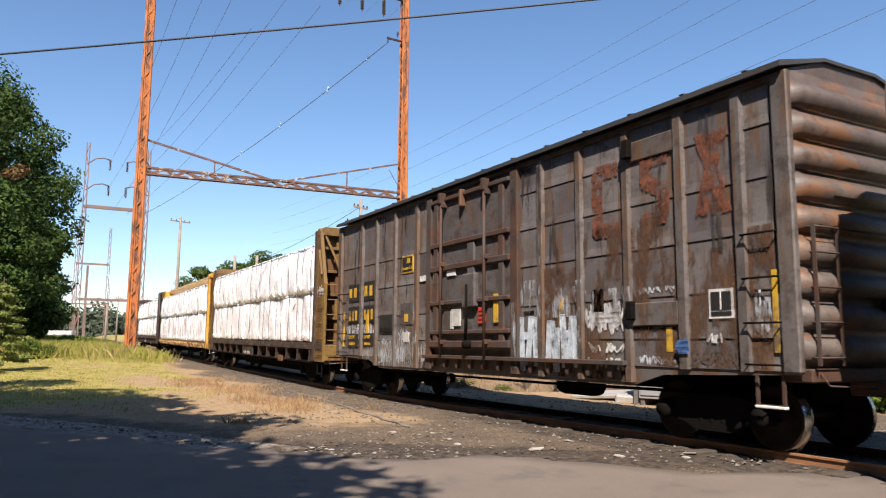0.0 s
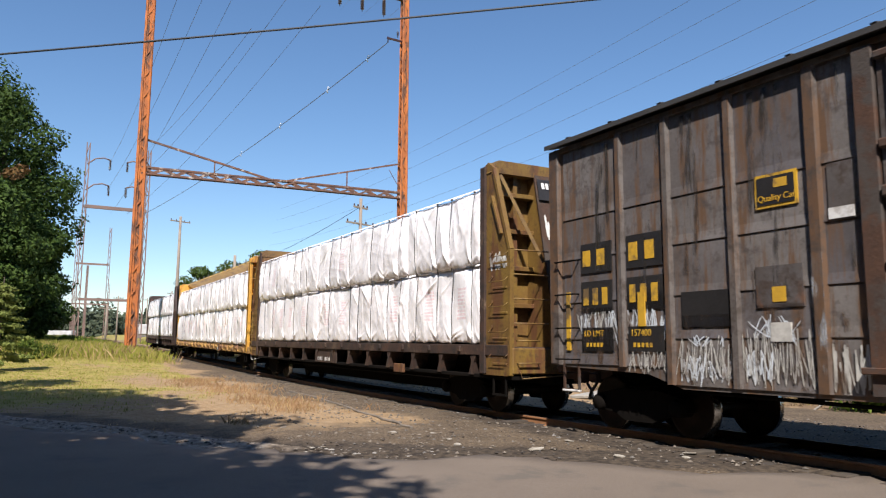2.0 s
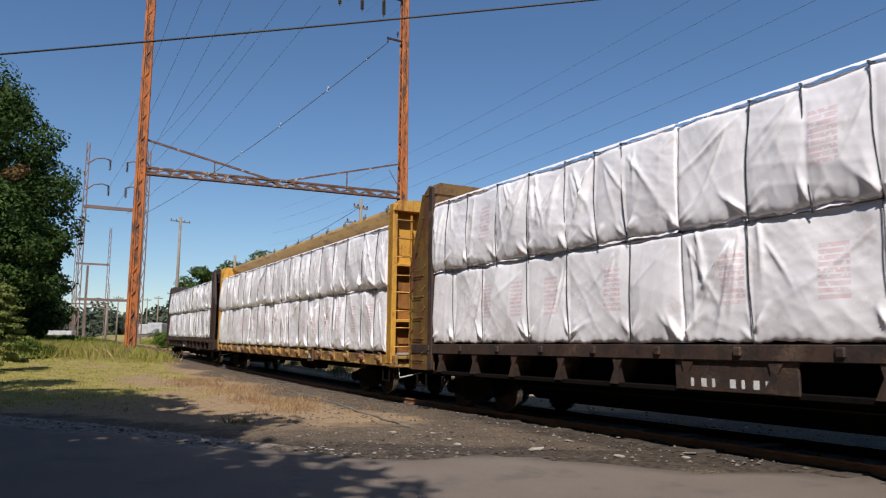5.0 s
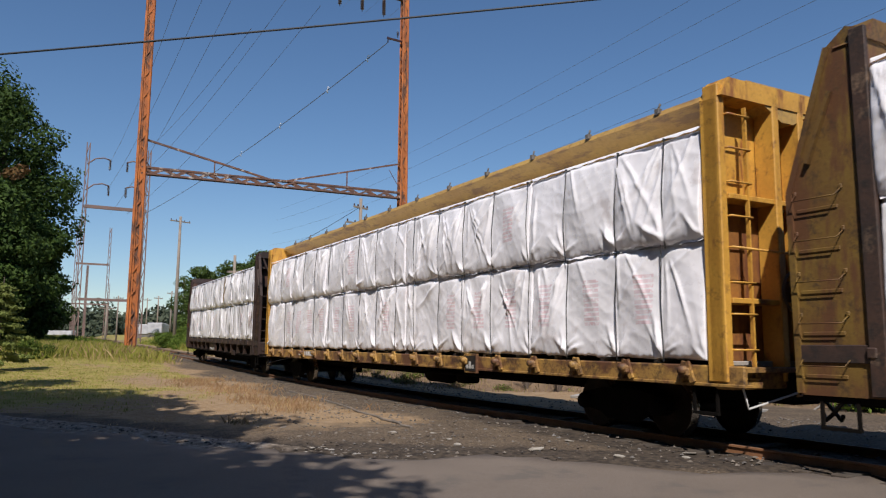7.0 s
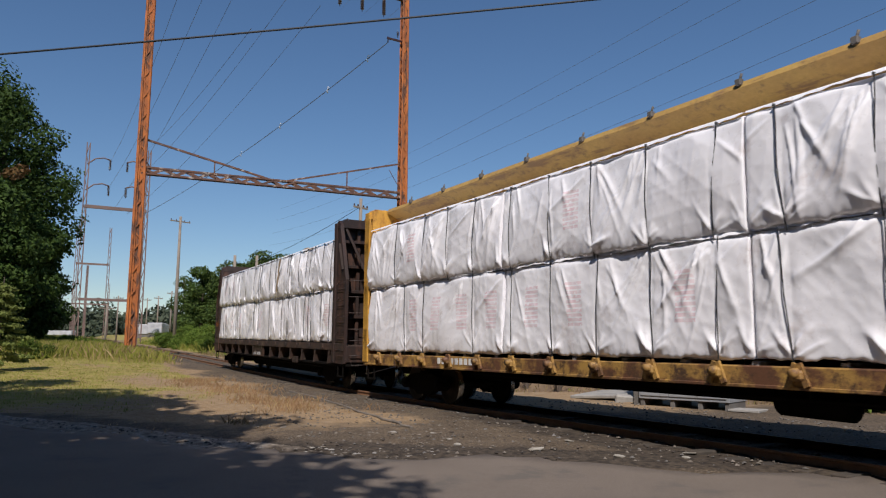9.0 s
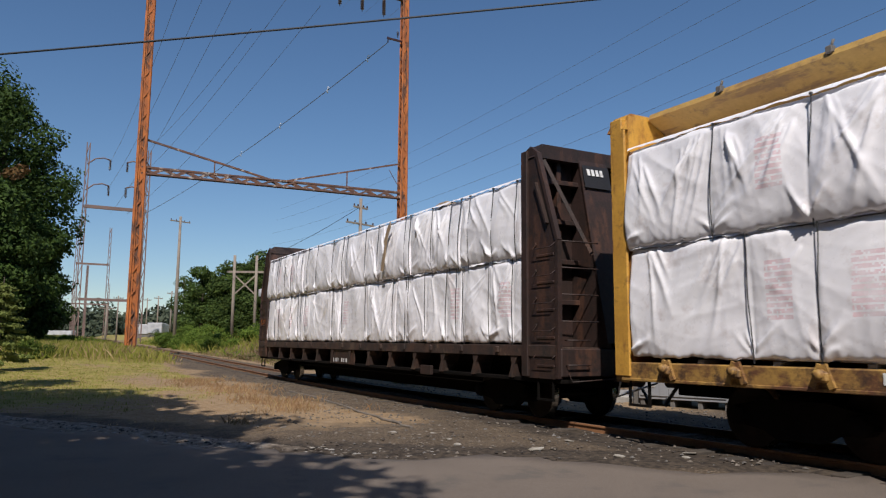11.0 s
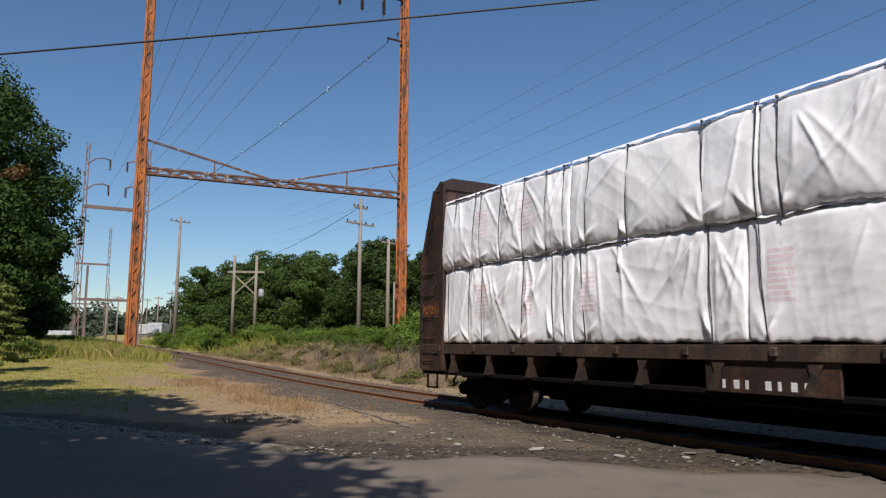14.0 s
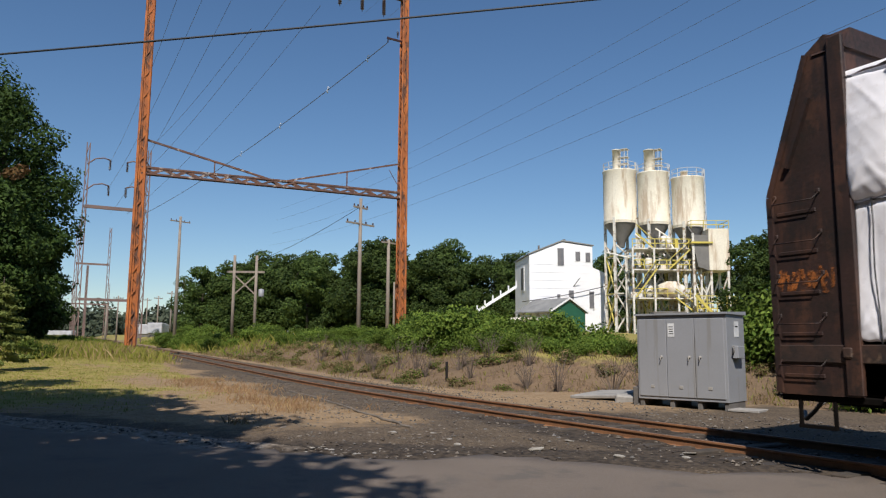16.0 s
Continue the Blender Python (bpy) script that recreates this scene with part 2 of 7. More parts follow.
# ---- building blocks ----
class Shape:
    """Faces gathered for one mesh."""

    def __init__(self):
        self.v, self.f, self.m, self.s = [], [], [], []

    def add(self, vs, fs, mi=0, smooth=False):
        o = len(self.v)
        self.v.extend(tuple(p) for p in vs)
        for f in fs:
            self.f.append(tuple(i + o for i in f))
            self.m.append(mi)
            self.s.append(smooth)
        return self

    def box(self, x0, x1, y0, y1, z0, z1, b=0.0, mi=0):
        lo, hi = (min(x0, x1), min(y0, y1), min(z0, z1)), (max(x0, x1), max(y0, y1), max(z0, z1))
        if not b:
            vs = [(x, y, z) for x in (lo[0], hi[0]) for y in (lo[1], hi[1]) for z in (lo[2], hi[2])]
            return self.add(vs, [(0, 1, 3, 2), (4, 6, 7, 5), (0, 4, 5, 1), (2, 3, 7, 6), (0, 2, 6, 4), (1, 5, 7, 3)], mi)
        b = min(b, 0.45 * min(hi[k] - lo[k] for k in range(3)))
        idx, vs = {}, []
        for sx in (0, 1):
            for sy in (0, 1):
                for sz in (0, 1):
                    s = (sx, sy, sz)
                    for k in range(3):
                        q = []
                        for a in range(3):
                            e = hi[a] if s[a] else lo[a]
                            q.append(e if a == k else e + (-b if s[a] else b))
                        idx[s, k] = len(vs)
                        vs.append(q)
        fs = []
        for k in range(3):
            a, c = [i for i in range(3) if i != k]
            for e in (0, 1):
                loop = []
                for i, j in ((0, 0), (1, 0), (1, 1), (0, 1)):
                    s = [0, 0, 0]
                    s[k], s[a], s[c] = e, i, j
                    loop.append(idx[tuple(s), k])
                fs.append(loop)
            for i in (0, 1):
                for j in (0, 1):
                    s0, s1 = [0, 0, 0], [0, 0, 0]
                    s0[a] = s1[a] = i
                    s0[c] = s1[c] = j
                    s1[k] = 1
                    s0, s1 = tuple(s0), tuple(s1)
                    fs.append((idx[s0, a], idx[s1, a], idx[s1, c], idx[s0, c]))
        for s in {q for q, _ in idx}:
            fs.append((idx[s, 0], idx[s, 1], idx[s, 2]))
        return self.add(vs, fs, mi)

    def bar(self, a, b, w, h=None, mi=0):
        a, b, h = Vector(a), Vector(b), h or w
        d = (b - a).normalized()
        side = d.cross(Vector((0, 0, 1)))
        side = side.normalized() if side.length > 1e-4 else Vector((1, 0, 0))
        up = side.cross(d)
        vs = [p + side * sx * w / 2 + up * sz * h / 2 for p in (a, b) for sx, sz in ((-1, -1), (1, -1), (1, 1), (-1, 1))]
        return self.add(vs, [(0, 3, 2, 1), (4, 5, 6, 7), (0, 1, 5, 4), (1, 2, 6, 5), (2, 3, 7, 6), (3, 0, 4, 7)], mi)

    def tube(self, pts, r, n=8, mi=0, r2=None):
        pts = [Vector(p) for p in pts]
        rings, k = [], len(pts)
        up = None
        for i, p in enumerate(pts):
            d = (pts[min(i + 1, k - 1)] - pts[max(i - 1, 0)]).normalized()
            if up is None or abs(up.dot(d)) > 0.95:
                up = Vector((0, 0, 1)) if abs(d.z) < 0.9 else Vector((1, 0, 0))
            a = d.cross(up).normalized()
            c = a.cross(d)
            rr = r if r2 is None else r + (r2 - r) * i / max(1, k - 1)
            rings.append([p + (a * math.cos(6.28318 * j / n) + c * math.sin(6.28318 * j / n)) * rr for j in range(n)])
        vs = [q for ring in rings for q in ring]
        fs = [(i * n + j, i * n + (j + 1) % n, (i + 1) * n + (j + 1) % n, (i + 1) * n + j) for i in range(k - 1) for j in range(n)]
        self.add(vs, fs, mi, n > 5)
        return self.add(rings[0] + rings[-1], [tuple(range(n))[::-1], tuple(range(n, 2 * n))], mi)

    def prism(self, prof, axis, a, b, mi=0):
        """A closed outline, in the plane across the axis, drawn out from a to b."""
        n = len(prof)

        def at(p, t):
            return {"x": (t, p[0], p[1]), "y": (p[0], t, p[1]), "z": (p[0], p[1], t)}[axis]
        vs = [at(p, t) for t in (a, b) for p in prof]
        fs = [(i, (i + 1) % n, n + (i + 1) % n, n + i) for i in range(n)]
        return self.add(vs, fs + [tuple(range(n))[::-1], tuple(range(n, 2 * n))], mi)

    def lathe(self, prof, at=(0, 0, 0), n=24, axis="z", mi=0, mis=None):
        vs = []
        for r, h in prof:
            for j in range(n):
                c, s = r * math.cos(6.28318 * j / n), r * math.sin(6.28318 * j / n)
                q = {"z": (c, s, h), "y": (c, h, s), "x": (h, c, s)}[axis]
                vs.append((q[0] + at[0], q[1] + at[1], q[2] + at[2]))
        for i in range(len(prof) - 1):
            o = [(i * n + j, i * n + (j + 1) % n, (i + 1) * n + (j + 1) % n, (i + 1) * n + j) for j in range(n)]
            self.add(vs[i * n:(i + 2) * n], [tuple(q - i * n for q in f) for f in o], mis[i] if mis else mi, True)
        return self


def mesh_of(name, sh, mats, fix=True):
    me = bpy.data.meshes.new(name)
    me.from_pydata([tuple(p) for p in sh.v], [], sh.f)
    for m in mats if isinstance(mats, (list, tuple)) else [mats]:
        me.materials.append(m)
    me.polygons.foreach_set("material_index", sh.m)
    me.polygons.foreach_set("use_smooth", sh.s)
    if fix:
        bm = bmesh.new()
        bm.from_mesh(me)
        bmesh.ops.remove_doubles(bm, verts=bm.verts, dist=0.0001)
        bmesh.ops.recalc_face_normals(bm, faces=bm.faces)
        bm.to_mesh(me)
        bm.free()
    me.update()
    return me


def part(name, sh, mats, parent=None, label="", fix=True):
    me = sh if isinstance(sh, bpy.types.Mesh) else mesh_of(name, sh, mats, fix)
    ob = new(name, me)
    if parent:
        ob.parent = parent
    if label:
        tagged(ob, label)
    return ob


def thing(name, label, category, group="", at=None, kind=""):
    ob = new(name)
    ob.empty_display_size = 0.3
    if at is not None:
        ob.matrix_basis = at
    return tagged(ob, label, category, group, kind)


def smooth(a, b, x):
    t = np.clip((np.asarray(x, float) - a) / (b - a), 0, 1)
    return t * t * (3 - 2 * t)


# ---- the line of the track, and the lie of the land ----
def bend(x):
    u = np.clip(-11.72 - np.asarray(x, float), 0, 300)
    return np.where(u < 21.57, u * u / 43.14, u - 10.785)


def track_y(x):
    return 10.08 + 0.0455 * bend(x)


def track_z(x):
    return 0.0147 * bend(x)


def rumple(x, y, s):
    x, y = np.asarray(x, float) * s, np.asarray(y, float) * s
    return (np.sin(x * 1.3 + 1.7 * np.sin(y * 0.9 + 0.3)) + np.sin(y * 1.7 + 1.3 * np.sin(x * 1.1 + 2.0)) + np.sin((x + y) * 0.83 + 4.0)) / 3


def road_edge(x):
    """The road's far edge."""
    return np.interp(x, [-60, -30, -17.1, -14.0, -11.7, -10.3, -9.7, -8.7, -7.3, -6.2, -5.0], [-22, -7.2, -0.2, 1.55, 2.9, 4.1, 4.7, 5.9, 7.4, 8.6, 9.0])


def grassy(x, y):
    """How green the near side of the track is: the shaded corner, a strip by the track, and the far end."""
    w = rumple(x, y, 0.45) * 1.1 + rumple(x, y, 1.3) * 0.5
    corner = smooth(6.0, 2.0, y + w * 1.2) * smooth(-18.0, -23.0, x + w * 1.4)
    strip = np.exp(-((y - 6.0 - 0.09 * (x + 35) + 0.4 * w) / 0.95) ** 2) * smooth(-30.0, -33.5, x + w * 1.2)
    far = smooth(-36.0, -45.0, x + w * 3.0) * 0.9
    d = track_y(x) - y
    return np.clip(np.maximum(np.maximum(corner, strip), far), 0, 1) * smooth(3.0, 4.2, d + 0.4 * w)


def land(x, y):
    x, y = np.asarray(x, float), np.asarray(y, float)
    d = y - track_y(x)
    z = track_z(x) - 0.13 + 0.03 * rumple(x, y, 0.9) * smooth(1.4, 2.5, np.abs(d))
    foot = 3.0 + 5.2 * smooth(-24, -17, x)
    z = z + (1.25 + 0.25 * rumple(x, y, 0.35)) * smooth(foot, foot + 5.5, d) + 1.2 * smooth(18, 45, d)
    z = z + 0.12 * rumple(x, y, 1.6) * smooth(foot, foot + 1.5, d) * (1 - smooth(60, 90, d))
    z = z + 0.45 * smooth(2.5, 7.0, -d) * smooth(-32, -58, x)
    off = road_edge(x) - y
    z = np.where(d < 0, z - 0.06 * smooth(-0.6, 0.2, off), z)
    return z


# ---- ground, road and track ----
def build_ground():
    xs = np.concatenate([[-2600, -1200, -600, -350, -250, -200, -160], np.arange(-130, -60, 2.0), np.arange(-60, -3, 0.3), np.arange(-3, 40, 2.5), [60, 120, 300, 900, 2600]])
    ys = np.concatenate([[-2600, -900, -300, -120, -60], np.arange(-40, -4, 2.0), np.arange(-4, 22, 0.3), np.arange(22, 60, 1.5), [65, 75, 90, 120, 180, 300, 600, 1200, 2600]])
    X, Y = np.meshgrid(xs, ys)
    Z = land(X, Y)
    fine = (np.abs(Y - 9) < 13) & (X > -60) & (X < -3)
    rs = np.random.RandomState(4)
    Z = Z + np.where(fine, rs.normal(0, 0.012, Z.shape), 0)
    nx, ny = len(xs), len(ys)
    V = np.stack([X.ravel(), Y.ravel(), Z.ravel()], 1)
    F = [(j * nx + i, j * nx + i + 1, (j + 1) * nx + i + 1, (j + 1) * nx + i) for j in range(ny - 1) for i in range(nx - 1)]
    me = bpy.data.meshes.new("ground")
    me.from_pydata(V.tolist(), [], F)
    me.polygons.foreach_set("use_smooth", [True] * len(F))
    x, y = V[:, 0], V[:, 1]
    d = y - track_y(x)
    w = rumple(x, y, 0.45) * 1.1 + rumple(x, y, 1.3) * 0.5
    foot = 3.0 + 5.2 * smooth(-24, -17, x)
    near = d < 0
    gravel = np.where(near, 1 - smooth(2.2, 3.4, -d + w * 0.7), 1 - smooth(1.6, 2.4, d + w * 0.3))
    gravel = np.maximum(gravel, np.where(near & (x > -19), 1 - smooth(1.0, 2.6, y - road_edge(x) + w * 0.5), 0) * 0.85)
    gravel = np.maximum(gravel, smooth(-15.5, -12.0, x) * (d < 8))
    grass = np.where(near, grassy(x, y), smooth(foot + 3.0, foot + 5.5, d + w * 0.5))
    grass = np.where(x < -75, np.where(np.abs(d) > 3, 0.9, grass), grass)
    bank = smooth(foot - 1.0, foot + 0.8, d + w * 0.4)
    oil_shade = np.where(near, (1 - smooth(0.5, 1.5, np.abs(y - road_edge(x) - 0.9 + w * 0.4))) * smooth(-13.5, -11.0, x), 0) * 0.9
    # near track bed: soiled ballast blackened further to paint the train's shade
    oil_shade = np.maximum(oil_shade, (1 - smooth(1.3, 2.5, np.abs(d) + w * 0.3)) * smooth(-19.0, -12.0, x) * 0.95)
    kerb = np.where(near, (1 - smooth(0.25, 0.8, np.abs(y - road_edge(x) - 0.45 + w * 0.15))) * smooth(-30, -24, x) * smooth(-10.5, -12.5, x), 0)
    for name, val in (("gravel", gravel), ("grass", grass), ("bank", bank), ("oil_shade", oil_shade), ("kerb", kerb)):
        a = me.attributes.new(name, "FLOAT", "POINT")
        a.data.foreach_set("value", np.clip(val, 0, 1).astype(np.float32))
    m = bpy.data.materials.new("earth_and_gravel")
    m.use_nodes = True
    n, l = m.node_tree.nodes, m.node_tree.links
    p = n["Principled BSDF"]
    pos = n.new("ShaderNodeNewGeometry").outputs["Position"]

    def tex(scale, kind="ShaderNodeTexNoise", out="Fac", detail=6.0):
        t = n.new(kind)
        t.inputs["Scale"].default_value = scale
        if kind == "ShaderNodeTexNoise":
            t.inputs["Detail"].default_value = detail
        l.new(pos, t.inputs["Vector"])
        return t.outputs[out]

    def two(fac, a, b, lo=0.35, hi=0.65):
        r = n.new("ShaderNodeMapRange")
        r.inputs["From Min"].default_value, r.inputs["From Max"].default_value = lo, hi
        l.new(fac, r.inputs["Value"])
        x = n.new("ShaderNodeMix")
        x.data_type = "RGBA"
        l.new(r.outputs[0], x.inputs[0])
        for s, v in ((x.inputs[6], a), (x.inputs[7], b)):
            if isinstance(v, tuple):
                s.default_value = (*v, 1)
            else:
                l.new(v, s)
        return x.outputs[2]

    def mask(name, amp):
        at = n.new("ShaderNodeAttribute")
        at.attribute_name = name
        ad = n.new("ShaderNodeMath")
        ad.operation = "MULTIPLY_ADD"
        l.new(tex(2.6), ad.inputs[0])
        ad.inputs[1].default_value = amp
        l.new(at.outputs["Fac"], ad.inputs[2])
        su = n.new("ShaderNodeMath")
        su.operation = "SUBTRACT"
        l.new(ad.outputs[0], su.inputs[0])
        su.inputs[1].default_value = amp / 2
        return su.outputs[0]

    dry = two(tex(0.7), two(tex(9.0), (0.335, 0.235, 0.14), (0.225, 0.152, 0.085)), two(tex(3.2), (0.3, 0.222, 0.142), (0.235, 0.152, 0.08)))
    stones = two(tex(24.0, "ShaderNodeTexVoronoi", "Distance"), (0.19, 0.146, 0.104), (0.06, 0.045, 0.032), 0.1, 0.6)
    ballast = two(tex(1.1), stones, two(tex(16.0), (0.075, 0.056, 0.04), (0.165, 0.125, 0.086)))
    turf = two(tex(1.6), two(tex(14.0), (0.165, 0.175, 0.03), (0.27, 0.24, 0.055)), (0.33, 0.25, 0.1))
    col = two(mask("gravel", 1.2), dry, ballast, 0.2, 0.8)
    scrub = two(tex(1.4), two(tex(7.0), (0.22, 0.145, 0.087), (0.095, 0.063, 0.042)), two(tex(20.0), (0.145, 0.098, 0.062), (0.2, 0.142, 0.09)))
    col = two(mask("bank", 0.7), col, scrub, 0.35, 0.65)
    col = two(mask("grass", 1.1), col, turf, 0.28, 0.66)
    # one dark colour for the road-edge stain and the painted under-train shade
    col = two(mask("oil_shade", 0.9), col, two(tex(11.0), (0.03, 0.024, 0.02), (0.085, 0.066, 0.049)), 0.35, 0.7)
    col = two(mask("kerb", 1.0), col, two(tex(8.0), (0.34, 0.29, 0.24), (0.16, 0.125, 0.095)), 0.4, 0.7)
    l.new(col, p.inputs["Base Color"])
    p.inputs["Roughness"].default_value, p.inputs["Specular IOR Level"].default_value = 0.95, 0.2
    b = n.new("ShaderNodeBump")
    b.inputs["Strength"].default_value, b.inputs["Distance"].default_value = 0.7, 0.04
    l.new(tex(18.0), b.inputs["Height"])
    l.new(b.outputs[0], p.inputs["Normal"])
    me.materials.append(m)
    tagged(new("ground", me), "dry earth, gravel and patchy grass beside the track", "ground", kind="structure")


def build_road():
    m = mat("worn_asphalt", (0.178, 0.145, 0.119), (0.148, 0.12, 0.098), 2.2, 0.85, 0.0, 0.35, 40, (0.12, 0.103, 0.088), 0.2, (0.7, 0.7, 1.0), world=True, spec=0.3)
    xs = np.concatenate([np.arange(-45, -3.0, 0.25), np.arange(-3, 14, 2.0)])
    sh = Shape()
    rs = np.random.RandomState(2)
    rows = []
    for x in xs:
        e = float(road_edge(x)) + 0.10 * rs.normal() + 0.12 * math.sin(x * 2.1)
        prof = []
        for k, y in enumerate((e + 0.12, e, e - 0.5, e - 2, e - 4, e - 7, e - 12)):
            base = float(land(x, y))
            prof.append((x, y, base - 0.06 if k == 0 else base + 0.035 + (0.01 if k > 1 else 0)))
        rows.append(prof)
    k = len(rows[0])
    sh.add([p for r in rows for p in r], [(i * k + j, i * k + j + 1, (i + 1) * k + j + 1, (i + 1) * k + j) for i in range(len(rows) - 1) for j in range(k - 1)], 0, True)
    tagged(part("road", sh, m), "worn grey asphalt road with a broken edge", "road", kind="structure")


def build_track():
    xs = np.concatenate([np.arange(-330, -60, 6.0), np.arange(-60, 40, 1.5)])
    track = thing("railway_track", "single rusty railway track sunk in dirt and gravel", "railway track", kind="structure")
    prof = [(-0.07, -0.17), (0.07, -0.17), (0.07, -0.155), (0.012, -0.13), (0.012, -0.045), (0.036, -0.03), (0.036, -0.004), (0.028, 0.0), (-0.028, 0.0), (-0.036, -0.004), (-0.036, -0.03), (-0.012, -0.045), (-0.012, -0.13), (-0.07, -0.155)]
    for off in (-0.755, 0.755):
        sh = Shape()
        vs = [(x, float(track_y(x)) + off + a, float(track_z(x)) + b) for x in xs for a, b in prof]
        n = len(prof)
        for j in range(n):
            fs = [(i * n + j, i * n + (j + 1) % n, (i + 1) * n + (j + 1) % n, (i + 1) * n + j) for i in range(len(xs) - 1)]
            if j == 0:
                sh.add(vs, fs)
            else:
                for f in fs:
                    sh.f.append(f), sh.m.append(1 if j == 7 else 0), sh.s.append(False)
        part("rail", sh, [m_rail, m_railtop], track)
    rs = np.random.RandomState(8)
    tie = mesh_of("tie", Shape().box(-0.11, 0.11, -1.3, 1.3, -0.09, 0.09, 0.015), m_tie)
    x = -75.0
    while x < 2:
        ob = part("tie", tie, None, track)
        ob.matrix_basis = pose(x, float(track_y(x)) + rs.normal() * 0.04, float(track_z(x)) - 0.212 + rs.normal() * 0.012, 0, 0, -2.6 * float(smooth(-12, -30, x)) + rs.normal() * 1.2)
        x += 0.55


def scatter(name, label, category, mats, count, area, size, seed, keep=None, flat=0.6, lift=0.3):
    """Stones or scraps strewn over the ground as one mesh."""
    rs = np.random.RandomState(seed)
    sh = Shape()
    x0, x1, y0, y1 = area
    made = 0
    while made < count:
        x, y = rs.uniform(x0, x1), rs.uniform(y0, y1)
        if keep is not None and not keep(x, y):
            continue
        made += 1
        s = size[0] + (size[1] - size[0]) * rs.rand() ** 2.5
        z = float(land(x, y)) + s * lift * flat
        q = rs.uniform(0.6, 1.3, 6) * s
        a = rs.uniform(0, 6.28)
        ca, sa = math.cos(a), math.sin(a)
        raw = [(q[0], 0, 0), (0, q[1], 0), (-q[2], 0, 0), (0, -q[3], 0), (0.1 * s, 0.1 * s, q[4] * flat), (0, 0, -q[5] * flat)]
        vs = [(x + ca * u - sa * v, y + sa * u + ca * v, z + w) for u, v, w in raw]
        sh.add(vs, [(0, 1, 4), (1, 2, 4), (2, 3, 4), (3, 0, 4), (1, 0, 5), (2, 1, 5), (3, 2, 5), (0, 3, 5)], rs.randint(len(mats)))
    tagged(part(name, sh, mats, fix=False), label, category, kind="stuff")


def blades(name, label, mats, count, area, height, seed, keep, width=0.012):
    """Grass blades as one mesh."""
    rs = np.random.RandomState(seed)
    x0, x1, y0, y1 = area
    P = np.empty((0, 2))
    while len(P) < count:
        c = np.stack([rs.uniform(x0, x1, count), rs.uniform(y0, y1, count)], 1)
        P = np.concatenate([P, c[keep(c[:, 0], c[:, 1], rs)]])
    P = P[:count]
    z = land(P[:, 0], P[:, 1]) - 0.02
    h = height[0] + (height[1] - height[0]) * rs.rand(count) ** 1.6
    a, tilt = rs.uniform(0, 6.28, count), rs.normal(0, 0.35, (count, 2))
    w = width * (0.7 + 0.8 * rs.rand(count)) * (1 + 0.02 * np.abs(P[:, 0]))
    dx, dy = np.cos(a) * w, np.sin(a) * w
    base = np.stack([P[:, 0], P[:, 1], z], 1)
    V = np.empty((count, 4, 3))
    V[:, 0] = base + np.stack([-dx, -dy, 0 * z], 1)
    V[:, 1] = base + np.stack([dx, dy, 0 * z], 1)
    V[:, 2] = base + np.stack([tilt[:, 0] * h * 0.4 + dx * 0.7, tilt[:, 1] * h * 0.4 + dy * 0.7, h * 0.6], 1)
    V[:, 3] = base + np.stack([tilt[:, 0] * h, tilt[:, 1] * h, h], 1)
    me = bpy.data.meshes.new(name)
    F = np.arange(count * 4).reshape(-1, 4)
    me.from_pydata(V.reshape(-1, 3).tolist(), [], F.tolist())
    for m in mats:
        me.materials.append(m)
    me.polygons.foreach_set("material_index", (rs.rand(count) < 0.22).astype(int) * (len(mats) - 1))
    tagged(new(name, me), label, "grass", kind="stuff")


# ---- plants ----
def leaf_mesh(name, blobs, count, size, mats, seed, hollow=0.55, share=0.0):
    """Leaves in clumps over blobs (centre, radii): each leaf a bent pair of triangles."""
    rs = np.random.RandomState(seed)
    wts = np.array([r[0] * r[1] + r[1] * r[2] + r[0] * r[2] for _, r in blobs])
    pick = rs.choice(len(blobs), count, p=wts / wts.sum())
    C, Rr = np.array([b[0] for b in blobs], float)[pick], np.array([b[1] for b in blobs], float)[pick]
    d = rs.normal(size=(count, 3))
    d /= np.linalg.norm(d, axis=1)[:, None]
    r = (hollow + (1.06 - hollow) * rs.rand(count) ** 0.7)[:, None]
    wob = 1 + 0.22 * np.sin(d[:, :1] * 5 + pick[:, None] * 1.7) * np.sin(d[:, 2:] * 6 + pick[:, None])
    P = C + d * r * Rr * wob
    nrm = d * 0.9 + rs.normal(size=(count, 3)) * 0.55 + np.array([0, 0, 0.3])
    nrm /= np.linalg.norm(nrm, axis=1)[:, None]
    u = np.cross(nrm, rs.normal(size=(count, 3)))
    u /= np.linalg.norm(u, axis=1)[:, None]
    v = np.cross(nrm, u)
    s = (size * (0.6 + 0.8 * rs.rand(count)))[:, None]
    V = np.stack([P - u * s, P + v * s * 0.55 - nrm * s * 0.15, P + u * s, P - v * s * 0.55 - nrm * s * 0.15], 1)
    me = bpy.data.meshes.new(name)
    me.from_pydata(V.reshape(-1, 3).tolist(), [], np.arange(count * 4).reshape(-1, 4).tolist())
    mats = mats if isinstance(mats, list) else [mats]
    for m in mats:
        me.materials.append(m)
    me.polygons.foreach_set("material_index", (rs.rand(count) < share).astype(int) * (len(mats) - 1))
    return me


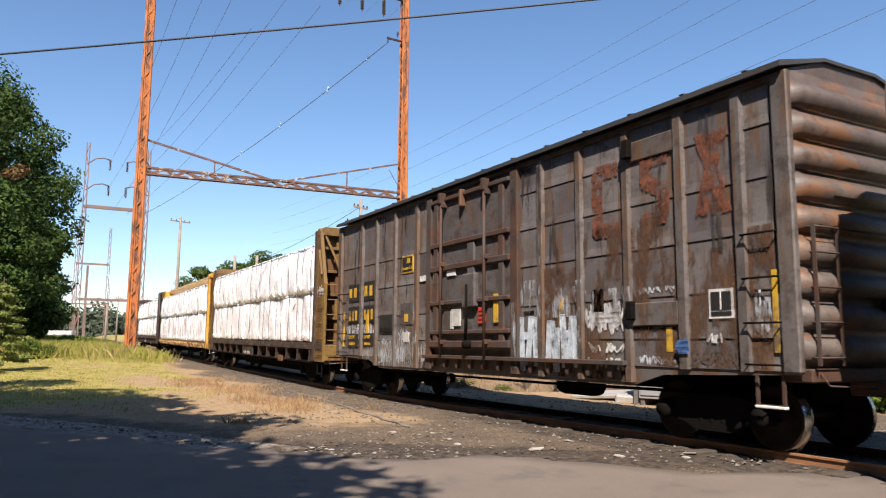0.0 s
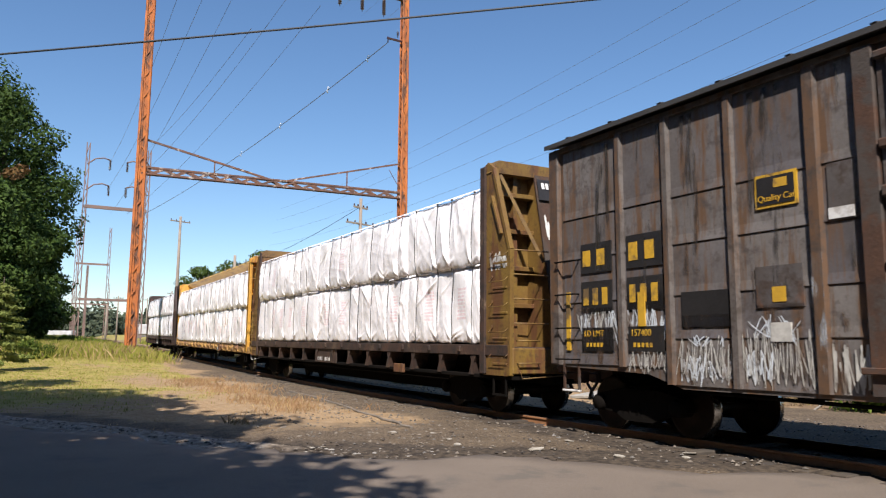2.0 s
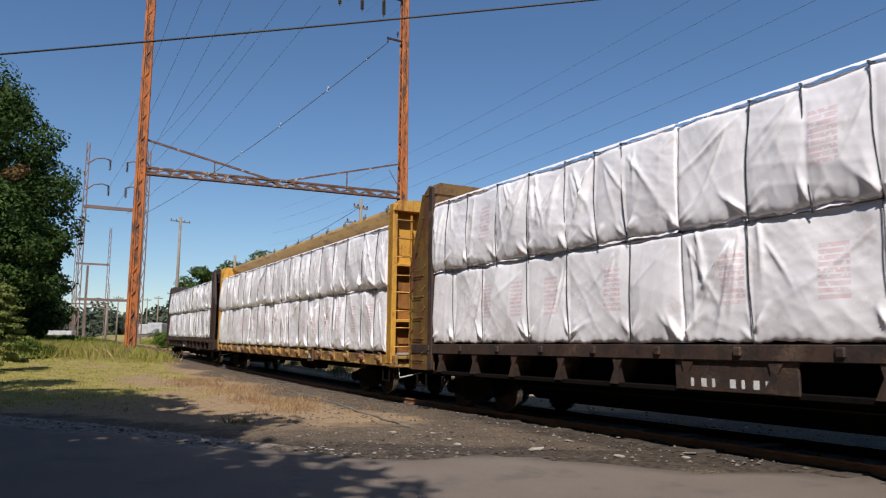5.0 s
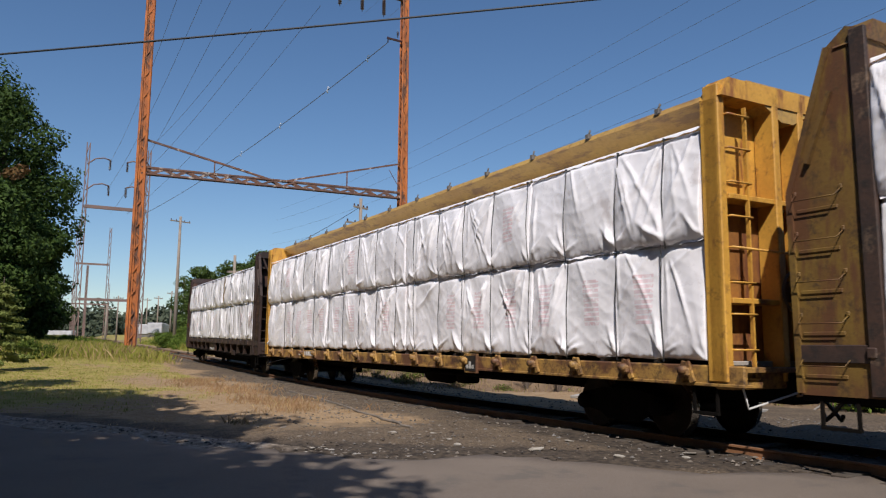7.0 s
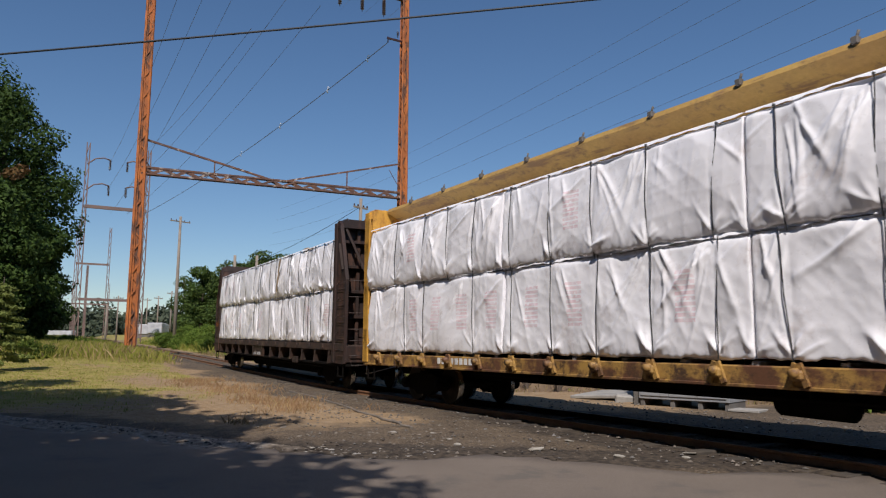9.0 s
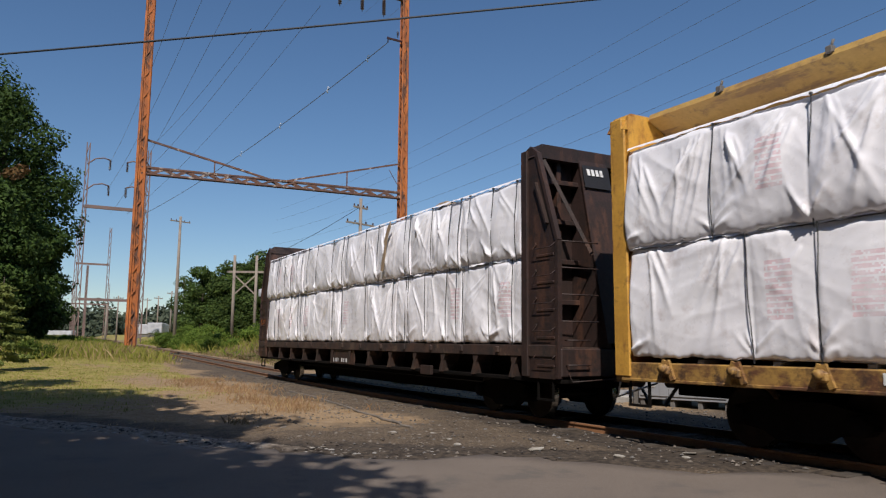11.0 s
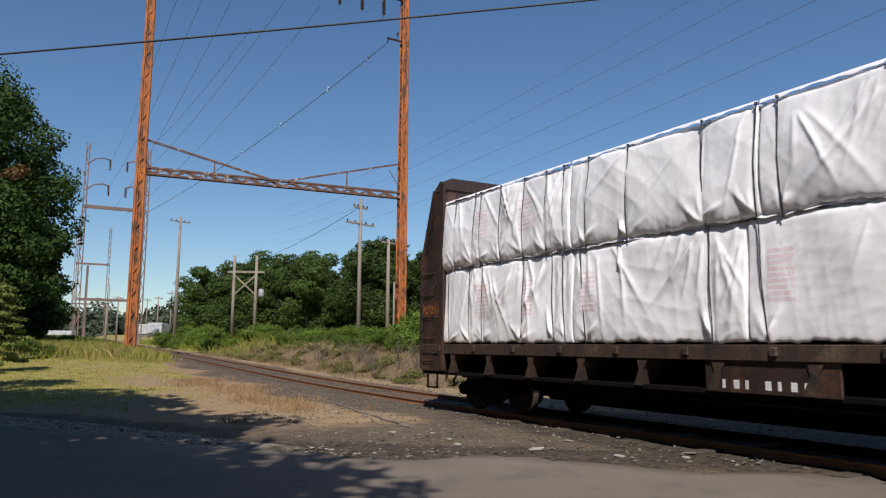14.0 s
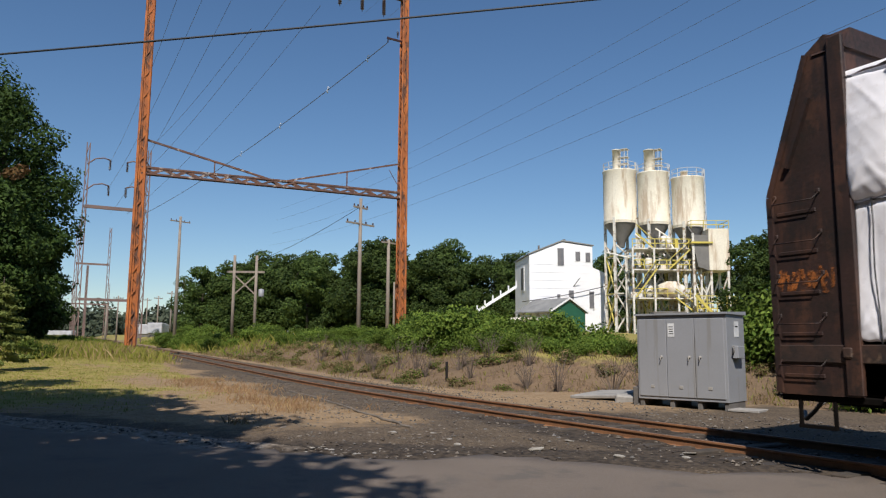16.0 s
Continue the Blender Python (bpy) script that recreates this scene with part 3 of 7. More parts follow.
def tree_parts(height, radius, seed, leaves, leaf, mats, clear=0.15, blobs_n=26, lean=0.0):
    """Trunk with limbs, and a crown of clumps."""
    rs = np.random.RandomState(seed)
    sh = Shape()
    top = height * 0.7
    sh.tube([(lean * t * t + 0.1 * math.sin(3 * t), 0.08 * math.cos(4 * t), top * t - 0.3) for t in np.linspace(0, 1, 7)], height * 0.022, 8, 0, height * 0.007)
    blobs = []
    for k in range(blobs_n):
        t = clear + (0.94 - clear) * (k + rs.rand()) / blobs_n
        prof = math.sin(math.pi * min(1, max(0.12, (t - clear) / (1.0 - clear) * 0.80 + 0.16))) ** 0.7
        a, rr = rs.uniform(0, 6.28), radius * prof * rs.uniform(0.35, 0.8)
        c = (math.cos(a) * rr + lean * t, math.sin(a) * rr, height * t)
        q = radius * rs.uniform(0.26, 0.46) * (0.55 + 0.45 * prof)
        blobs.append((c, (q, q, q * rs.uniform(0.6, 0.85))))
        if k % 2 == 0:
            s = min(t * 0.75, 0.66)
            sh.tube([(lean * s * s, 0, height * s), ((c[0]) * 0.5, c[1] * 0.5, height * (s + t) / 2), c], height * 0.008, 5, 0, height * 0.002)
    return mesh_of("trunk", sh, m_bark), leaf_mesh("crown", blobs, leaves, leaf, mats, seed + 1, 0.7, 0.0)


def plant(name, label, category, meshes, at, group=""):
    ob = thing(name, label, category, group, at)
    for nm, me in meshes:
        part(nm, me, None, ob)
    return ob


def build_trees():
    # the dark wood's edge beside the grass
    specs = [(-84.2, -7.6, 35.2, 10.7, 5, "tall dark green oak with dense low foliage"), (-71.8, -4.3, 14.5, 5.9, 15, "dark green broadleaf tree with foliage down to the ground"),
             (-85.8, -2.5, 27.5, 6.8, 25, "broadleaf tree with sunlit upper leaves"), (-67.7, -8.6, 19.5, 6.0, 35, "broadleaf tree with sunlit upper leaves"),
             (-83.3, -0.8, 14.0, 5.6, 45, "low dark broadleaf tree at the edge of the grass")]
    for x, y, h, r, s, lab in specs:
        t, c = tree_parts(h, r, s, 34000, 0.2, m_leaf, 0.03, 46)
        plant("oak_tree", lab, "tree", (("trunk", t), ("crown", c)), pose(x, y, float(land(x, y))), "trees at the wood's edge")
    brown = leaf_mesh("dead_leaves", [((0, 0, 0), (0.9, 0.9, 0.5)), ((0.5, 0.6, 0.3), (0.7, 0.7, 0.5))], 170, 0.2, m_brownleaf, 3)
    ob = part("dead_leaves", brown, None, bpy.data.objects["oak_tree"], "browned spray of dead leaves")
    ob.matrix_basis = pose(8.0, 6.2, 15.4)
    # a conifer's sprays in front of them
    sh = Shape().tube([(0, 0, -0.3), (0, 0, 4.2)], 0.07, 7, 0, 0.015)
    blobs = []
    rs = np.random.RandomState(6)
    for k in range(34):
        z = 0.5 + 3.5 * k / 34
        a, rr = k * 2.4, 1.5 * (1 - z / 4.6)
        for q in (0.45, 0.8, 1.1):
            blobs.append(((math.cos(a) * rr * q, math.sin(a) * rr * q, z - 0.12 * q), (0.3, 0.3, 0.1)))
    plant("conifer", "small yellow-green conifer before the dark trees", "tree", (("trunk", mesh_of("trunk", sh, m_bark)), ("crown", leaf_mesh("crown", blobs, 9000, 0.07, m_needle, 7, 0.2))), pose(-38.5, -0.7, float(land(-38.5, -0.7))))
    # trees behind the road, which throw the shade on it
    t, c = tree_parts(15.0, 4.6, 71, 10200, 0.25, m_leaf, 0.14, 34)
    for x, y, k, a in ((1.4, -7.2, 1.14, 0), (-4.7, -6.6, 1.16, 70), (-11.8, -7.5, 1.19, 200), (-18.6, -8.8, 1.13, 130), (-25.8, -11.2, 1.06, 300)):
        ob = plant("roadside_tree", "leafy roadside tree shading the road", "tree", (("trunk", t), ("crown", c)), pose(x, y, float(land(x, y)), 0, 0, a), "trees behind the road")
        ob.scale = (k, k, k)
    # far woods, and unseen trees added out of view to deepen the shade
    kinds = [tree_parts(17.0, 6.2, s, 15000, 0.24, m_leafdark, 0.05, 24) for s in (101, 131, 161, 191)]
    rs = np.random.RandomState(12)
    far = []
    for k in range(40):
        u = k / 39
        px, py = -152 + 56 * u + rs.normal() * 3, 32 + 42 * u + rs.normal() * 2.5
        far.append((px, py, (0.66 + 0.34 * min(1, u * 6)) * (1.0 - 0.14 * u) * rs.uniform(0.78, 1.14)))
    far += [(-84, 88, 0.9), (-78, 96, 0.95), (-92, 84, 0.9), (-62, 100, 1.0), (-55, 108, 0.95), (-70, 104, 0.9), (-48, 104, 0.9), (-44, 84, 0.55), (-40, 112, 0.9), (-39.5, 53.5, 0.56), (-36.4, 50.5, 0.5), (-42.0, 60.0, 0.64), (-33.0, 49.0, 0.5)]
    # belt behind the road: unseen, added to block fill light from the sky
    for k in range(17):
        far.append((-52 + 5.6 * k + rs.normal(), -20.0 - 3 * (k % 2) + rs.normal(), rs.uniform(0.98, 1.12)))
    # unseen trees added left of view to shade the wood's edge
    far += [(-58, -13.5, 1.0), (-64.5, -15.0, 1.1), (-71, -15.5, 1.15), (-78, -17.5, 1.2)]
    # unseen row behind the camera, added to cut sky light
    for k in range(9):
        far.append((38 + rs.normal(), -14 + 6.5 * k, rs.uniform(0.9, 1.05)))
    for i, (x, y, k) in enumerate(far):
        t, c = kinds[i % 4]
        ob = plant("woodland_tree", "full green tree, of the distant wood or added unseen for shade", "tree", (("trunk", t), ("crown", c)), pose(x, y, float(land(x, y)) - 1.0, 0, 0, rs.uniform(0, 360)), "trees of the distant wood")
        ob.scale = (k * 1.05, k * 1.05, k)
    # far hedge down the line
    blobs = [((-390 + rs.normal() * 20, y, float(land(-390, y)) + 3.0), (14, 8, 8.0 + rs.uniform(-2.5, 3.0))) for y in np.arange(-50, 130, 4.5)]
    # far leaves carry their haze in the colour
    tagged(part("far_wood", leaf_mesh("far_wood", blobs, 45000, 1.3, m_hazeleaf, 19, 0.4), None), "low distant woods down the line", "wood", kind="stuff")


def build_bushes():
    kinds = []
    for s in (201, 231, 261):
        rs = np.random.RandomState(s)
        blobs = [((rs.uniform(-1.0, 1.0), rs.uniform(-0.8, 0.8), rs.uniform(0.25, 1.1)), (rs.uniform(0.45, 0.8),) * 2 + (rs.uniform(0.35, 0.6),)) for _ in range(11)]
        sh = Shape()
        for k in range(9):
            c = blobs[k][0]
            sh.tube([(0.1 * c[0], 0.1 * c[1], -0.15), (0.6 * c[0], 0.6 * c[1], c[2] * 0.7), c], 0.025, 5, 0, 0.008)
        kinds.append((mesh_of("stems", sh, m_bark), leaf_mesh("leaves", blobs, 4200, 0.066, m_bush, s + 1, 0.3)))
    rs = np.random.RandomState(31)
    places = []
    for x in np.arange(-128, -70, 2.6):
        for e in (6.0, 9.0):
            places.append((x + rs.normal(), float(track_y(x)) + e + rs.normal() * 1.2, rs.uniform(0.6, 1.3)))
        places.append((x + rs.normal(), float(track_y(x)) - 6.5 - rs.uniform(0, 5), rs.uniform(0.5, 0.9)))
    for x in np.arange(-70, -11, 1.35):
        foot = 3.0 + 5.2 * float(smooth(-24, -17, x))
        yt = float(track_y(x))
        k = 0.75 if x < -42 else 1.0 if x < -25 else 0.58
        places.append((x + rs.normal() * 0.4, yt + foot + 5.3 + rs.normal() * 0.4, rs.uniform(0.6, 0.95) * k))
        places.append((x + rs.normal() * 0.6, yt + foot + 7.6 + rs.normal() * 0.6, rs.uniform(0.9, 1.35) * k))
    for x in np.arange(-46, -39, 1.8):
        places.append((x + rs.normal() * 0.4, float(track_y(x)) + 13.5 + rs.normal() * 1.0, rs.uniform(1.1, 1.6)))
    places += [(-36.2, 20.3, 1.25), (-34.3, 19.6, 1.45), (-32.4, 19.9, 1.5), (-30.8, 20.2, 1.3), (-32.2, 18.9, 1.05), (-38.5, 21.4, 1.2), (-29.0, 20.6, 1.35), (-27.4, 20.8, 1.2)]
    places += [(-12.6, 20.6, 1.0), (-11.4, 21.0, 1.5), (-10.2, 19.2, 1.2), (-12.0, 23.0, 1.6), (-17.2, 22.6, 1.5), (-16.2, 22.4, 1.35), (-15.6, 23.8, 1.7), (-18.0, 24.2, 1.6), (-14.6, 22.6, 1.5)]
    places += [(-48.5, 1.1, 0.8), (-56.0, 3.4, 0.5), (-50.5, 0.2, 0.6)]
    for i, (x, y, k) in enumerate(places):
        a, b = kinds[i % 3]
        ob = plant("bush", "leafy green bush on the bank", "bush", (("stems", a), ("leaves", b)), pose(x, y, float(land(x, y)) - 0.1, 0, 0, rs.uniform(0, 360)), "bushes on the bank")
        ob.scale = (k, k, k)
    rq = np.random.RandomState(77)
    dry = []
    for s in (301, 331):
        r2 = np.random.RandomState(s)
        blobs = [((r2.uniform(-0.8, 0.8), r2.uniform(-0.6, 0.6), r2.uniform(0.1, 0.6)), (r2.uniform(0.3, 0.55),) * 2 + (r2.uniform(0.2, 0.4),)) for _ in range(8)]
        dry.append(leaf_mesh("dry_bush", blobs, 1500, 0.06, [m_scrub, m_bush], s, 0.2, 0.25 if s > 310 else 0.5))
    for k in range(90):
        x = rq.uniform(-60, -13)
        foot = 3.0 + 5.2 * float(smooth(-24, -17, x))
        y = float(track_y(x)) + foot + rq.uniform(-0.2, 5.0)
        ob = part("dry_bush", dry[k % 2], None)
        q = rq.uniform(0.3, 0.8)
        ob.matrix_basis = pose(x, y, float(land(x, y)) - 0.05, 0, 0, rq.uniform(0, 360)) @ Matrix.Diagonal((q, q, q * 0.8, 1))
        tagged(ob, "low brown and green scrub on the dry slope", "bush", "scrub on the slope")
    # leafless brush on the slope
    for x, y, h, s in ((-31.0, 15.4, 1.5, 1), (-29.0, 15.2, 1.6, 2), (-24.0, 14.9, 1.0, 3), (-20.2, 16.0, 1.3, 4), (-17.8, 17.6, 1.2, 5), (-42.0, 15.6, 1.8, 6), (-27.0, 14.6, 0.8, 7), (-22.6, 16.6, 1.2, 8), (-35.0, 15.6, 1.1, 9), (-26.0, 15.6, 1.1, 10), (-21.4, 15.6, 0.9, 11), (-19.0, 17.4, 1.3, 12), (-37.0, 15.9, 1.2, 13), (-33.0, 15.0, 0.9, 14), (-39.5, 16.2, 1.3, 15), (-24.9, 16.3, 1.3, 16), (-16.6, 18.2, 1.0, 17)):
        q = np.random.RandomState(s)
        sh = Shape()
        for k in range(16):
            a, t = q.uniform(0, 6.28), q.uniform(0.15, 0.6)
            e = Vector((math.cos(a) * t * h, math.sin(a) * t * h, h * q.uniform(0.6, 1.0)))
            mid = e * 0.5 + Vector((q.normal() * 0.06, q.normal() * 0.06, 0.08))
            sh.tube([(0, 0, -0.1), mid, e], 0.016, 5, 0, 0.004)
            for j in range(4):
                f = mid.lerp(e, q.rand())
                sh.tube([f, f + Vector((q.normal() * 0.16, q.normal() * 0.16, q.uniform(0.05, 0.3)))], 0.006, 4, 0, 0.002)
        ob = part("dead_shrub", sh, m_dead)
        ob.matrix_basis = pose(x, y, float(land(x, y)))
        tagged(ob, "leafless grey-brown shrub on the dry slope", "shrub", "dead shrubs on the slope")


# ---- the train: each car's own space has x forward along the track, the near side at -y, z from the rail ----
CAR_AXLES = []  # wheelsets and their place in their truck


def make_truck():
    side, bol, spring, wheels = Shape(), Shape(), Shape(), Shape()
    prof = [(-1.05, 0.42), (-0.95, 0.62), (-0.45, 0.72), (0.45, 0.72), (0.95, 0.62), (1.05, 0.42), (0.85, 0.36), (0.5, 0.3), (0.32, 0.2), (-0.32, 0.2), (-0.5, 0.3), (-0.85, 0.36)]
    side.prism(prof, "y", -0.09, 0.09)
    for x in (-0.88, 0.88):
        side.lathe([(0.0, -0.2), (0.12, -0.2), (0.14, -0.16), (0.14, 0.1)], (x, 0, 0.47), 12, "y")
    for x in (-0.2, 0.0, 0.2):
        spring.lathe([(0.07, 0.3), (0.085, 0.36), (0.07, 0.42), (0.085, 0.48), (0.07, 0.56)], (x, -0.02, 0.0), 10)
    bol.box(-0.28, 0.28, -1.05, 1.05, 0.52, 0.78, 0.03)
    bol.lathe([(0.0, 0.84), (0.2, 0.84), (0.22, 0.76)], (0, 0, 0), 16)
    r = 0.457
    for s in (-1, 1):
        prof = [(0.09, s * 0.66), (0.12, s * 0.69), (0.3, s * 0.70), (0.36, s * 0.685), (r + 0.028, s * 0.685), (r + 0.026, s * 0.71), (r, s * 0.725), (r - 0.006, s * 0.82), (r - 0.05, s * 0.825), (0.33, s * 0.80), (0.14, s * 0.81), (0.09, s * 0.84), (0.0, s * 0.84)]
        wheels.lathe(prof, (0, 0, 0), 28, "y", mis=[0, 0, 0, 0, 1, 1, 1, 0, 0, 0, 0, 0])
    wheels.lathe([(0.08, -0.9), (0.085, -0.5), (0.085, 0.5), (0.08, 0.9)], (0, 0, 0), 12, "y")
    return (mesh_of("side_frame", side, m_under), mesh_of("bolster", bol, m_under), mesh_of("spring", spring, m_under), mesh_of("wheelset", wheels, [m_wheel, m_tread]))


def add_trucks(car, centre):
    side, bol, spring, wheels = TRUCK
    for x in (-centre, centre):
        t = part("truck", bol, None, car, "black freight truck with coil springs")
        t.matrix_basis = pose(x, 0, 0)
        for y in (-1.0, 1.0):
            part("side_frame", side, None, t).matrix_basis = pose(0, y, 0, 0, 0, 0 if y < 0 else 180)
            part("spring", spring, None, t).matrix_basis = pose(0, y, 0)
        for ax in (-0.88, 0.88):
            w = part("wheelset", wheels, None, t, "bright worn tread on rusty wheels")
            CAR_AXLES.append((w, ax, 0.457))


def add_coupler(car, half):
    for s in (-1, 1):
        sh = Shape().box(s * (half - 0.5), s * (half + 0.35), -0.09, 0.09, 0.78, 0.98, 0.02)
        sh.box(s * (half + 0.3), s * (half + 0.6), -0.16, 0.1, 0.72, 1.0, 0.05)
        part("coupler", sh, m_rustframe, car)
        hose = Shape().tube([(s * (half + 0.05), 0.35 * s, 0.8), (s * (half + 0.25), 0.38 * s, 0.55), (s * (half + 0.5), 0.2 * s, 0.42), (s * (half + 0.66), 0.0, 0.5)], 0.03, 7)
        part("air_hose", hose, m_signblack, car)


def ladder(car, m, x0, x1, y, zs, r=0.014, out=0.09):
    """Bent rungs on a wall that faces -y."""
    for z in zs:
        part("rung", Shape().tube([(x0, y, z), (x0, y - out, z), (x1, y - out, z), (x1, y, z)], r, 6), m, car)


def ladder_end(car, m, x, y0, y1, zs, s, r=0.014, out=0.09):
    for z in zs:
        part("rung", Shape().tube([(x, y0, z), (x + s * out, y0, z), (x + s * out, y1, z), (x, y1, z)], r, 6), m, car)


def step(sh, x0, x1, y, z0, z1):
    sh.bar((x0, y, z1), (x0, y, z0), 0.045, 0.03)
    sh.bar((x1, y, z1), (x1, y, z0), 0.045, 0.03)
    sh.bar((x0 - 0.02, y, z0), (x1 + 0.02, y, z0), 0.06, 0.04)


def flat_text(body, size, at, mats, parent, label=""):
    cu = bpy.data.curves.new("lettering", "FONT")
    cu.body, cu.size, cu.extrude = body, size, 0.002
    tmp = bpy.data.objects.new("lettering", cu)
    scene.collection.objects.link(tmp)
    me = bpy.data.meshes.new_from_object(tmp.evaluated_get(bpy.context.evaluated_depsgraph_get()))
    bpy.data.objects.remove(tmp)
    me.materials.clear()
    me.materials.append(mats)
    ob = part("lettering", me, None, parent, label)
    ob.matrix_basis = pose(*at, 90, 0, 0)
    return ob


def scribble(x0, x1, z0, z1, y, seed, strokes=7, w=0.02):
    """Looping spray-can strokes on the near wall."""
    rs = np.random.RandomState(seed)
    sh = Shape()
    n = strokes
    for k in range(n):
        cx = x0 + (x1 - x0) * (k + 0.5) / n
        cz = (z0 + z1) / 2
        half = (x1 - x0) / n * 0.8
        m = rs.randint(4, 8)
        ctl = [(cx + half * rs.uniform(-1, 1), z0 + (z1 - z0) * (rs.uniform(0, 0.35) if i % 2 else rs.uniform(0.65, 1.0))) for i in range(m)]
        pts = []
        for i in range(m - 1):
            p0, p1, p2, p3 = (ctl[min(max(q, 0), m - 1)] for q in (i - 1, i, i + 1, i + 2))
            for t in np.linspace(0, 1, 7)[:-1]:
                pts.append(tuple(np.clip(0.5 * (2 * p1[e] + (p2[e] - p0[e]) * t + (2 * p0[e] - 5 * p1[e] + 4 * p2[e] - p3[e]) * t * t + (3 * p1[e] - p0[e] - 3 * p2[e] + p3[e]) * t ** 3), (x0, z0)[e], (x1, z1)[e]) for e in (0, 1)))
        for p, q in zip(pts, pts[1:]):
            d = Vector((q[0] - p[0], 0, q[1] - p[1]))
            if d.length < 1e-4:
                continue
            nn = Vector((-d.z, 0, d.x)).normalized() * w * rs.uniform(0.6, 1.2)
            a, b = Vector((p[0], y, p[1])), Vector((q[0], y, q[1]))
            sh.add([a - nn, b - nn, b + nn, a + nn], [(0, 1, 2, 3)])
    return sh


def build_boxcar():
    car = thing("boxcar", "weathered grey-brown high-cube boxcar with rusty plug door and graffiti", "boxcar", "cars of the freight train")
    H, W = 7.93, 1.43
    # shell: sides, with the side sill deeper between the trucks
    for s, nm in ((-1, "side_wall"), (1, "side_wall")):
        prof = [(-H, 1.08), (-5.6, 1.0), (-4.9, 0.8), (4.9, 0.8), (5.6, 1.0), (H, 1.08), (H, 5.12), (-H, 5.12)]
        part(nm, Shape().prism(prof, "y", s * (W - 0.05), s * W), m_boxcar, car)
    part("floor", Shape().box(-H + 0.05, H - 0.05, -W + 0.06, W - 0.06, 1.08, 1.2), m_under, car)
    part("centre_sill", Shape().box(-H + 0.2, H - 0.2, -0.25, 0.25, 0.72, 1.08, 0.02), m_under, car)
    roof = Shape()
    roof.prism([(-W - 0.17, 5.12), (-W - 0.17, 5.2), (-0.6, 5.42), (0.6, 5.42), (W + 0.17, 5.2), (W + 0.17, 5.12), (0.6, 5.37), (-0.6, 5.37)], "x", -H - 0.05, H + 0.05)
    for k in range(14):
        x = -H + 0.55 + k * (2 * H - 1.1) / 13
        rib = Shape().prism([(-W - 0.12, 5.25), (-0.6, 5.45), (0.6, 5.45), (W + 0.12, 5.25), (W, 5.16), (0.6, 5.36), (-0.6, 5.36), (-W, 5.16)], "x", x - 0.04, x + 0.04)
        part("roof_rib", rib, m_roof, car)
    part("roof", roof, m_roof, car, "dark ribbed steel roof")
    rail = Shape().prism([(-W - 0.05, 5.02), (-W - 0.05, 5.1), (-W + 0.02, 5.1), (-W + 0.02, 5.02)], "x", -H, H)
    part("eave_rail", rail, m_boxcar, car)
    # hat-section posts
    posts = [(-7.75, 0.10), (-6.13, 0.16), (-5.09, 0.16), (-3.89, 0.16), (-2.62, 0.2), (2.57, 0.2), (3.72, 0.18), (4.92, 0.18), (6.08, 0.2), (7.16, 0.2)]
    for x, w in posts:
        for s in (-1, 1):
            sh = Shape().prism([(x - w / 2, s * W), (x - w / 2 + 0.03, s * (W + 0.075)), (x + w / 2 - 0.03, s * (W + 0.075)), (x + w / 2, s * W)], "z", 1.1 if abs(x) > 5.2 else 0.86, 5.02)
            part("side_post", sh, m_boxcar, car)
    for x in (-7.86, 7.86):
        for s in (-1, 1):
            part("corner_post", Shape().box(x - 0.13, x + 0.13, s * (W - 0.04), s * (W + 0.07), 1.1, 5.1, 0.02), m_boxcar, car)
    # sheet laps: thin ledges between the posts
    levels = (4.45, 3.72, 2.98, 2.2, 1.55)
    edges = [-7.7, -6.13, -5.09, -3.89, -2.62, -1.8]
    edges2 = [1.7, 2.57, 3.72, 4.92, 6.08, 7.16, 7.75]
    for run in (edges, edges2):
        for a, b in zip(run, run[1:]):
            zs = [5.0] + [q for i, q in enumerate(levels) if not (run is edges and i == 0)] + [0.86 if abs(a + b) < 10 else 1.12]
            for zt, z in zip(zs, zs[1:]):
                sh = Shape().prism([(-W - 0.022, z), (-W - 0.022, z + 0.012), (-W - 0.006, min(z + 0.14, zt - 0.03)), (-W - 0.006, zt - 0.02), (-W + 0.01, zt - 0.02), (-W + 0.01, z)], "x", a + 0.08, b - 0.08)
                part("side_sheet", sh, m_boxpanel, car)
    # door
    D0, D1 = -1.8, 1.66
    for x in (D0 - 0.09, D1 + 0.08):
        part("door_post", Shape().box(x - 0.13, x + 0.13, -W - 0.1, -W, 0.86, 5.02, 0.015), m_rustframe, car)
    door = part("door", Shape().box(D0 + 0.06, D1 - 0.06, -W - 0.06, -W, 1.35, 4.9, 0.01), m_boxcar_door, car, "rusty steel plug door")
    for z, h in ((4.85, 0.1), (3.78, 0.12), (3.22, 0.14), (2.4, 0.1), (1.72, 0.1), (1.45, 0.16)):
        part("door_rib", Shape().box(D0 + 0.06, D1 - 0.06, -W - 0.14, -W - 0.05, z - h / 2, z + h / 2, 0.02), m_rustframe, door)
    for x0, x1, z0, z1 in ((-0.05, 0.25, 2.3, 3.7), (-1.6, -1.4, 1.5, 4.8), (1.2, 1.4, 1.5, 4.8)):
        part("door_stile", Shape().box(x0, x1, -W - 0.12, -W - 0.05, z0, z1, 0.02), m_boxcar_door if x0 > -1 and x0 < 1 else m_rustframe, door)
    for x in (-1.1, 0.79):
        sh = Shape().tube([(x, -W - 0.2, 1.2), (x, -W - 0.2, 4.85)], 0.035, 8)
        for z in (1.5, 2.4, 3.3, 4.7):
            sh.box(x - 0.07, x + 0.07, -W - 0.22, -W - 0.06, z - 0.05, z + 0.05, 0.01)
